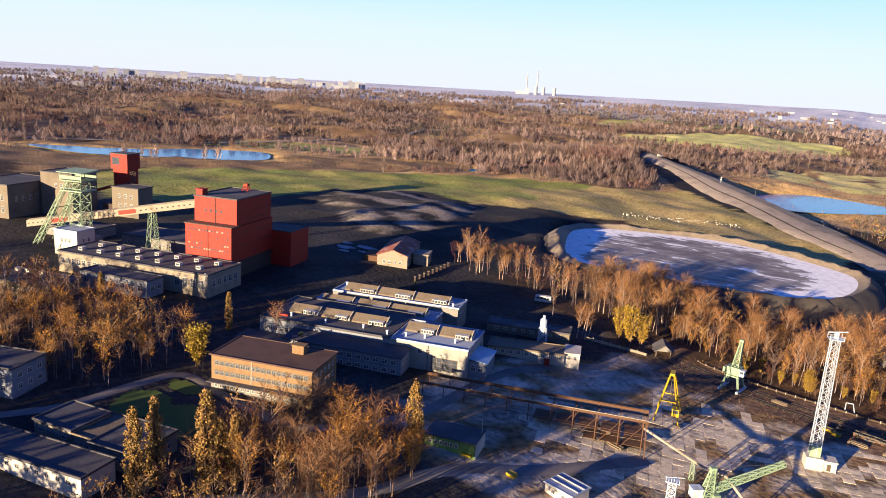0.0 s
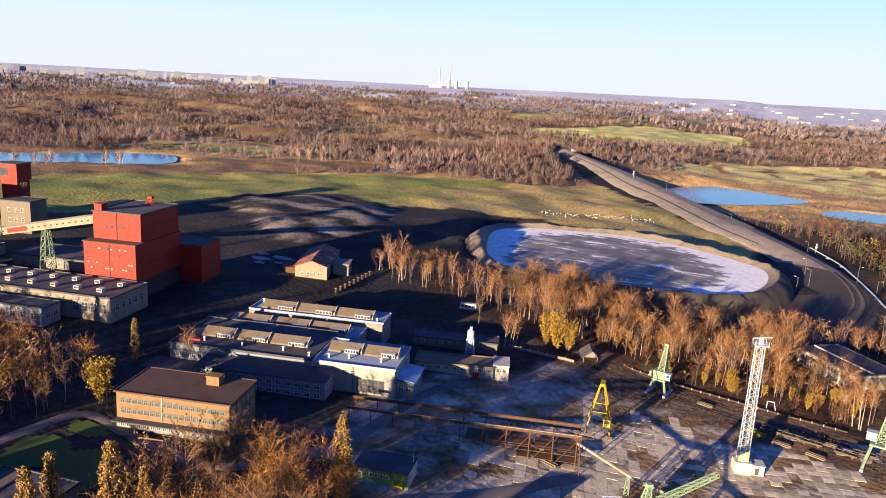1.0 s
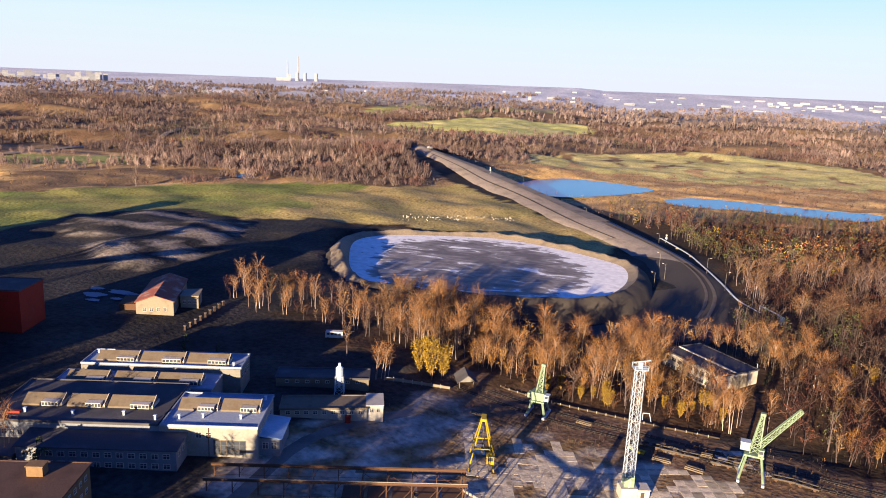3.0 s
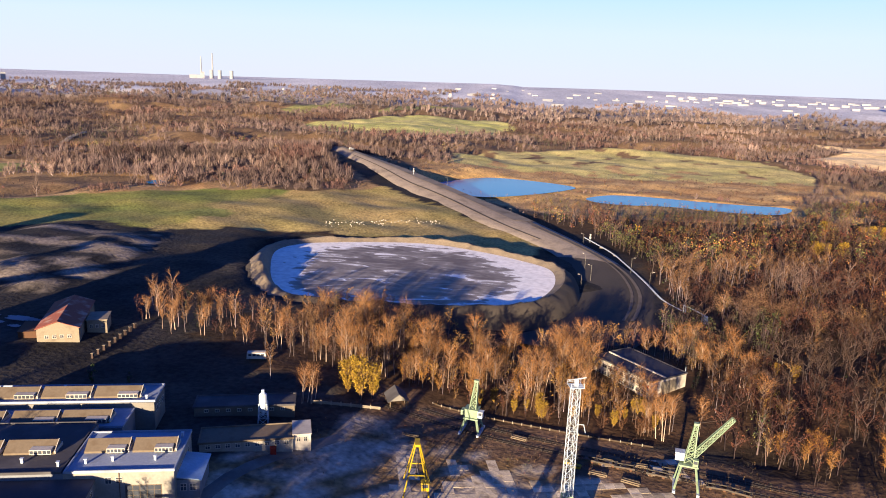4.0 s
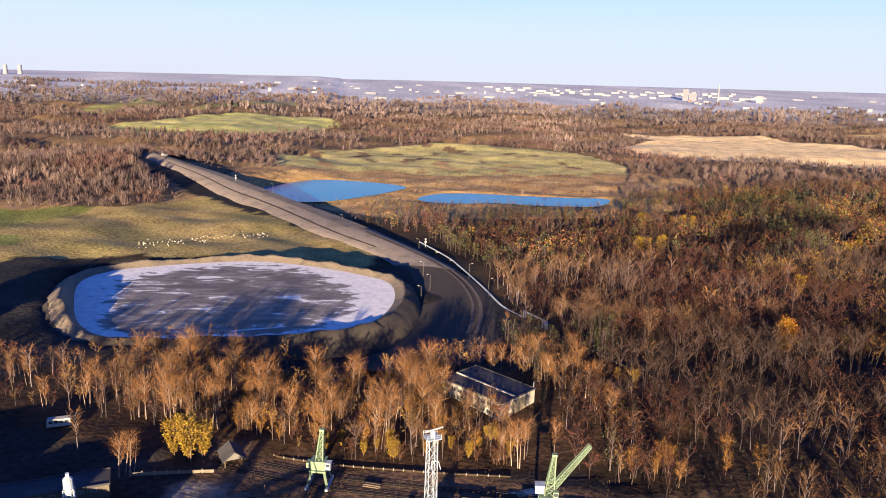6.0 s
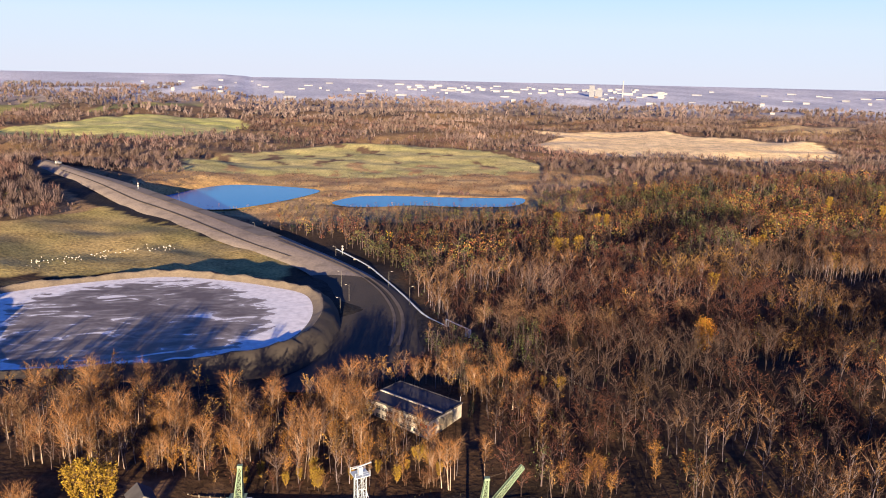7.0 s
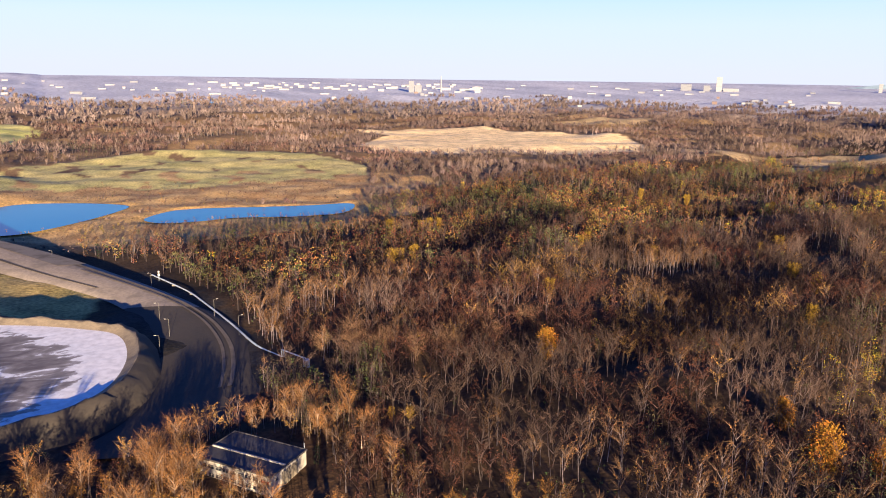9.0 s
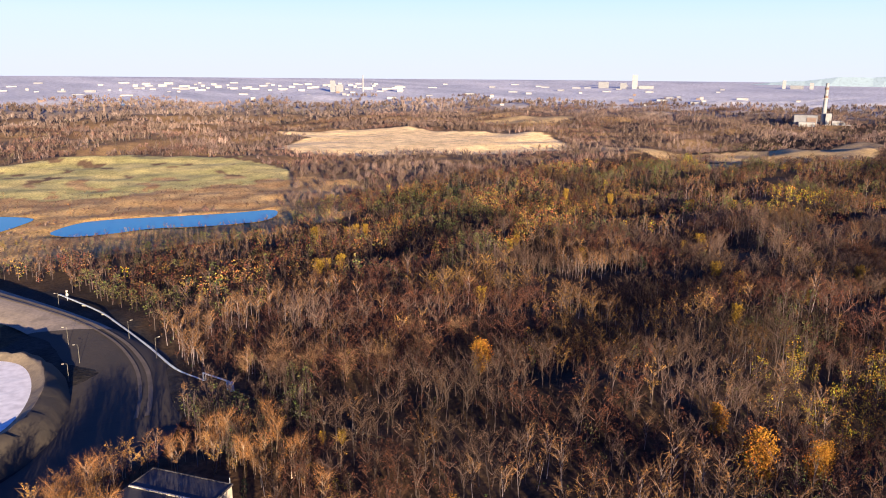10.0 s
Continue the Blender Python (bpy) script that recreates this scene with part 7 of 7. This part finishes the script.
def single_trees():
    rng = np.random.RandomState(21)
    birch = [split("birch", bare_tree(620, 14, 2.6 + 0.2 * i, rng, 0.055, (0.42, 0.36, 0.29), (0.36, 0.175, 0.045), (0.27, 0.155, 0.07), 0.55, 0.28, 1.4, 1 + i % 3), 14, 3 * (1 + i % 3)) for i in range(6)]
    gold = [split("gold", bare_tree(620, 12, 3.0, rng, 0.06, (0.24, 0.19, 0.13), (0.42, 0.23, 0.035), (0.28, 0.15, 0.05), 0.7, 0.2, 1.0), 12, 3) for i in range(3)]
    bare = [split("bare", bare_tree(700, 14, 3.6, rng, 0.055, (0.30, 0.25, 0.18), (0.24, 0.13, 0.05), (0.22, 0.135, 0.072), 0.25, 0.22, 1.0, 2), 14, 6) for i in range(4)]
    shrub = [split("shrub", bare_tree(420, 6, 3.0, rng, 0.05, (0.10, 0.07, 0.05), (0.17, 0.085, 0.035), (0.14, 0.077, 0.042), 0.4, 0.05, 0.9, 3), 6, 9) for i in range(3)]
    yellow = [split("yellow", bare_tree(1900, 13, 3.8, rng, 0.12, (0.2, 0.15, 0.1), (0.34, 0.25, 0.035), (0.26, 0.17, 0.05), 0.85, 0.08, 1.1, 2, 0.6), 13, 6) for i in range(2)]
    poplar = [split("poplar", leafy_tree(4000, 20, 2.7, rng, (0.31, 0.215, 0.07), 0.27, (0.12, 0.09, 0.06), 0.03, 170, True, 0.05), 20, 4) for i in range(3)]
    willow = [split("willow", bare_tree(1900, 12, 3.8, rng, 0.12, (0.16, 0.12, 0.08), (0.34, 0.27, 0.04), (0.26, 0.2, 0.05), 0.85, 0.08, 0.9, 2, 0.8), 12, 6)]
    fir = [split("fir", leafy_tree(420, 9, 2.0, rng, (0.05, 0.09, 0.04), 0.3, low=0.05, clumps=16), 9, 4)]
    oak = [split("oak", leafy_tree(3600, 14, 5.2, rng, (0.36, 0.19, 0.03), 0.3, (0.16, 0.12, 0.08), 0.12, 75, False, 0.12), 14, 4)]
    for x, y, h in ((-119.9, 90.4, 20), (-119.8, 95.5, 20.5), (-110.4, 100.7, 23), (-112.5, 103.5, 21), (-106.8, 105.3, 17), (-81.5, 137, 22), (-222.5, 227, 17), (-173, 168, 13), (-213, 150, 14), (-108.8, 103.2, 16)):
        tree_thing("poplar", x, y, h, poplar[int(x * 7) % 3], "tall columnar poplar with thinning golden leaves", "tree", "poplars on the site", x * 37)
    for x, y, h in ((-157.5, 141, 13.5), (-160, 143, 11)):
        tree_thing("willow", x, y, h, willow[0], "yellow-green weeping willow beside the office block", "tree", "willows", x * 31)
    for x, y, h in ((-66, 263, 15), (-70.5, 265, 13), (-62, 266, 12)):
        tree_thing("maple", x, y, h, yellow[int(-x) % 2], "bright yellow leafy tree at the edge of the yard", "tree", "yellow trees", x * 53)
    for x, y, h in ((163.6, 492.5, 14), (171, 497, 12), (182, 500, 13), (210, 600, 13), (206, 594, 11), (238, 603, 14), (246, 606, 13), (252, 600, 11), (452, 442, 16), (446, 436, 13), (344, 334, 14), (351, 338, 11), (363, 364, 12), (370, 366, 11), (420, 431, 12), (373, 310, 11), (432, 313, 13), (440, 318, 12), (201, 380, 11), (328, 440, 12), (301, 483, 11), (312, 489, 10), (560, 540, 13), (572, 546, 14), (520, 600, 13), (480, 620, 13), (88, 322, 6), (93.5, 317, 7), (300.8, 304.4, 12)):
        tree_thing("golden_maple", x, y, h, yellow[int(x) % 2], "yellow-leaved tree standing out in the brown wood", "tree", "yellow trees in the wood", x * 11)
    for x, y, h in ((165.2, 331.6, 15), (188, 216, 19), (205, 207, 14), (213, 209, 12), (198, 239, 12)):
        tree_thing("oak", x, y, h, oak[0], "broad golden oak in full leaf", "tree", "golden oaks", x * 41)
    for x, y, h in ((-152, 249, 7), (-141, 252, 4.5), (-143, 168, 10)):
        tree_thing("spruce", x, y, h, fir[0], "small dark green spruce", "tree", "spruces", x)
    groups = [  # kind, x range, y range, count, low and high, name, label
        (birch, (-92, 22), (272, 330), 62, 12, 19, "birch", "slender birch with pale trunk and russet twigs"),
        (gold, (-60, 28), (266, 320), 42, 7, 12, "golden_birch", "small birch with golden leaves"),
        (bare, (-100, 20), (285, 338), 26, 10, 15, "bare_tree", "leafless tree with fine brown twigs"),
        (birch, (22, 75), (262, 345), 30, 10, 16, "birch", "slender birch with pale trunk and russet twigs"),
        (birch, (-165, -92), (296, 325), 22, 8, 13, "birch", "slender birch with pale trunk and russet twigs"),
        (shrub, (-60, 70), (262, 300), 30, 4, 6.5, "shrub", "tangled brown shrub at the wood's edge"),
        (yellow, (-45, 62), (267, 282), 20, 3.5, 7, "golden_shrub", "leafy golden shrub beside the railway tracks"),
        (bare, (-112, -78), (104, 136), 15, 12, 18, "bare_tree", "leafless tree with fine brown twigs"),
        (gold, (-112, -78), (104, 136), 20, 11, 17, "golden_tree", "golden-leaved tree beside the low houses"),
        (birch, (-100, -78), (112, 136), 6, 11, 15, "birch", "slender birch with pale trunk and russet twigs"),
        (gold, (-215, -165), (105, 150), 26, 10, 16, "golden_tree", "golden-leaved tree beside the low houses"),
        (bare, (-240, -165), (108, 152), 16, 9, 14, "bare_tree", "leafless tree with fine brown twigs"),
        (shrub, (-130, -90), (96, 125), 12, 4, 7, "shrub", "tangled brown shrub under the poplars"),
        (gold, (60, 110), (205, 262), 14, 7, 11, "golden_birch", "small birch with golden leaves"),
    ]
    wide = [split("spreading", bare_tree(1100, 12, 6.0, rng, 0.05, (0.2, 0.15, 0.11), (0.2, 0.12, 0.06), (0.23, 0.15, 0.088), 0.08, 0.15, 0.7, 2), 12, 6) for i in range(2)]
    for i, (x, y) in enumerate(((86, 396), (95, 383), (104, 372), (113, 381), (118, 362), (128, 352), (138, 362), (148, 350), (100, 394), (158, 372), (172, 358))):
        tree_thing("spreading_tree", x, y, 12 + (i % 3) * 1.5, wide[i % 2], "broad leafless tree with pale tangled twigs", "tree", "broad bare trees", i * 67)
    solid = ((33.4, 311.5, 19), (50, 283, 20), (62, 270, 14), (-53, 265, 6), (-90, 237, 4), (-110, 282, 6))
    for pool, xr, yr, n, lo, hi, name, label in groups:
        for i in range(n):
            for _ in range(20):
                x, y = rng.uniform(*xr), rng.uniform(*yr)
                lane = 272 + (x + 41) * -0.27
                ok = all(math.hypot(x - a, y - c) > r for a, c, r in solid) and not (x > -62 and y < 400 and abs(y - lane + 10) < 16 and y > 200)
                ok = ok and not (-100 < x < -70 and 210 < y < 250)
                if ok:
                    break
            tree_thing(name, x, y, rng.uniform(lo, hi), pool[rng.randint(len(pool))], label, "tree", name.replace("_", " ") + " group", rng.uniform(0, 360))
    for x, y in ((-82, 253), (-79.5, 254), (-50, 283), (-156, 172)):
        tree_thing("birch", x, y, 13, birch[2], "lone pale birch at the yard's edge", "tree", "lone birches", x * 9)
    # unseen wood, added to shade the low houses from the south
    p = np.concatenate([scatter(-300, -90, -60, 14, 9), scatter(-300, -188, 14, 52, 9)])
    forest("unseen_south_wood", p, RNG.uniform(13, 20, len(p)), choose(p, (4, 4, 1, 1, 0.1, 1, 0.2)), kinds(90, 0.2, np.random.RandomState(12)), "unseen wood of bare trees added to shade the low houses")
    # white dots of unknown kind on the grass, modelled as stones
    st = Shape()
    for i in range(70):
        x, y = -150 + 80 * RNG.rand(), 0
        y = 538 + (x + 133) * 0.6 + RNG.normal() * 6
        z = hz(x, y) + 0.1
        st.prism([(x - 0.25, y - 0.2, z), (x + 0.25, y - 0.2, z), (x + 0.1, y + 0.25, z)], [(x - 0.2, y - 0.15, z + 0.6), (x + 0.2, y - 0.15, z + 0.6), (x + 0.05, y + 0.2, z + 0.55)])
    tagged(part("pale_specks", st, WHITE_PAINT), "scatter of pale specks, modelled as stones, on the dry meadow", "stones", kind="stuff")
    # undergrowth that fills the belt and the site's margins
    p = np.concatenate([scatter(-100, 80, 268, 345, 5.0), scatter(-250, -163, 108, 152, 4.6), scatter(-250, -205, 60, 108, 6.0), scatter(-124, -78, 70, 134, 4.8), scatter(-170, -100, 296, 335, 7), scatter(-340, -240, 95, 140, 6)])
    lane = 262 + (p[:, 0] + 41) * -0.27
    road = (np.abs(p[:, 0] + 150) < 12) & (p[:, 1] > 105) & (p[:, 1] < 150)
    keep = (np.hypot(p[:, 0] - 33.4, p[:, 1] - 311.5) > 19) & (np.hypot(p[:, 0] - 50, p[:, 1] - 283) > 18) & (np.abs(p[:, 1] - lane) > 10) & ~road & (road_gap(p[:, 0], p[:, 1]) > 9)
    keep &= ~near_line(p, 60, 414, 80, 376, 10) & ~((p[:, 0] > -205) & (p[:, 0] < -120) & (p[:, 1] > 70) & (p[:, 1] < 112)) & ~inside(p[:, 0], p[:, 1], grown(POND, 15))
    p = p[keep]
    w = choose(p, (2.4, 3, 3.5, 5, 1.0, 0.8, 0.1))
    forest("belt_thicket", p, RNG.uniform(5, 14, len(p)), w, kinds(150, 0.09, np.random.RandomState(8)), "thicket of young birches and brown scrub")
    p = np.concatenate([scatter(-60, 70, 240, 275, 3.2), scatter(-75, 10, 150, 245, 2.3), scatter(10, 60, 190, 245, 2.3), scatter(-62, 95, 232, 276, 2.6), scatter(-250, -90, 90, 170, 7)])
    weedy = waves(p[:, 0], p[:, 1], 7, 61) + 0.35 * RNG.normal(size=len(p))
    p = p[weedy > np.where(np.abs(p[:, 1] - 258 - (p[:, 0] + 41) * -0.265) < 14, 0.0, 0.5)]
    forest("yard_scrub", p, RNG.uniform(0.5, 1.6, len(p)), choose(p, (3, 3, 0, 2, 0.2, 2, 0)), kinds(16, 0.35, np.random.RandomState(9)), "tufts of brown weeds and scrub on the yard")


single_trees()


# ---- concrete slabs of the yard ----
def slabs():
    b = new("pavement")
    b.matrix_basis = pose(0, 0, 0)
    tagged(b, "yard of worn concrete slabs with weedy joints", "pavement", kind="structure")
    rng = random.Random(9)
    mesh = Shape().box(-1.475, -1.475, -0.2, 1.475, 1.475, 0.0).mesh("slab")
    rest, count = Shape(), 0
    for ang, ox, oy, nx, ny in ((14, 2, 190, 18, 17), (14, -68, 166, 16, 6), (14, -40, 192, 12, 14)):
        c, s = math.cos(radians(ang)), math.sin(radians(ang))
        for i in range(nx):
            for j in range(ny):
                u, v = i * 3.0, j * 3.0
                x, y = ox + c * u - s * v, oy + s * u + c * v
                worn = float(waves(np.array(x), np.array(y), 7, 61))
                if worn > 0.2 or rng.random() < 0.1 or abs(y - (250 + (x + 41) * -0.24)) < 5 or math.hypot(x - 1, y - 213) < 4.5:
                    continue
                z = hz(x, y) + 0.05 + rng.uniform(-0.025, 0.03)
                tilt = Vector((-(hz(x + 1, y) - hz(x - 1, y)) / 2, -(hz(x, y + 1) - hz(x, y - 1)) / 2, 1)).to_track_quat("Z", "Y").to_matrix().to_4x4()
                m = pose(x, y, z) @ tilt @ pose(0, 0, 0, rng.uniform(-0.5, 0.5), rng.uniform(-0.5, 0.5), ang + rng.uniform(-0.8, 0.8))
                if count < 290 and x > -10:
                    count += 1
                    part("slab", mesh, SLAB, b, at=m)
                else:
                    pts = [m @ Vector(q) for q in ((-1.475, -1.475, 0), (1.475, -1.475, 0), (1.475, 1.475, 0), (-1.475, 1.475, 0))]
                    rest.prism([p - Vector((0, 0, 0.2)) for p in pts], pts)
    tagged(part("slab_field", rest, SLAB, b), kind="stuff")


slabs()
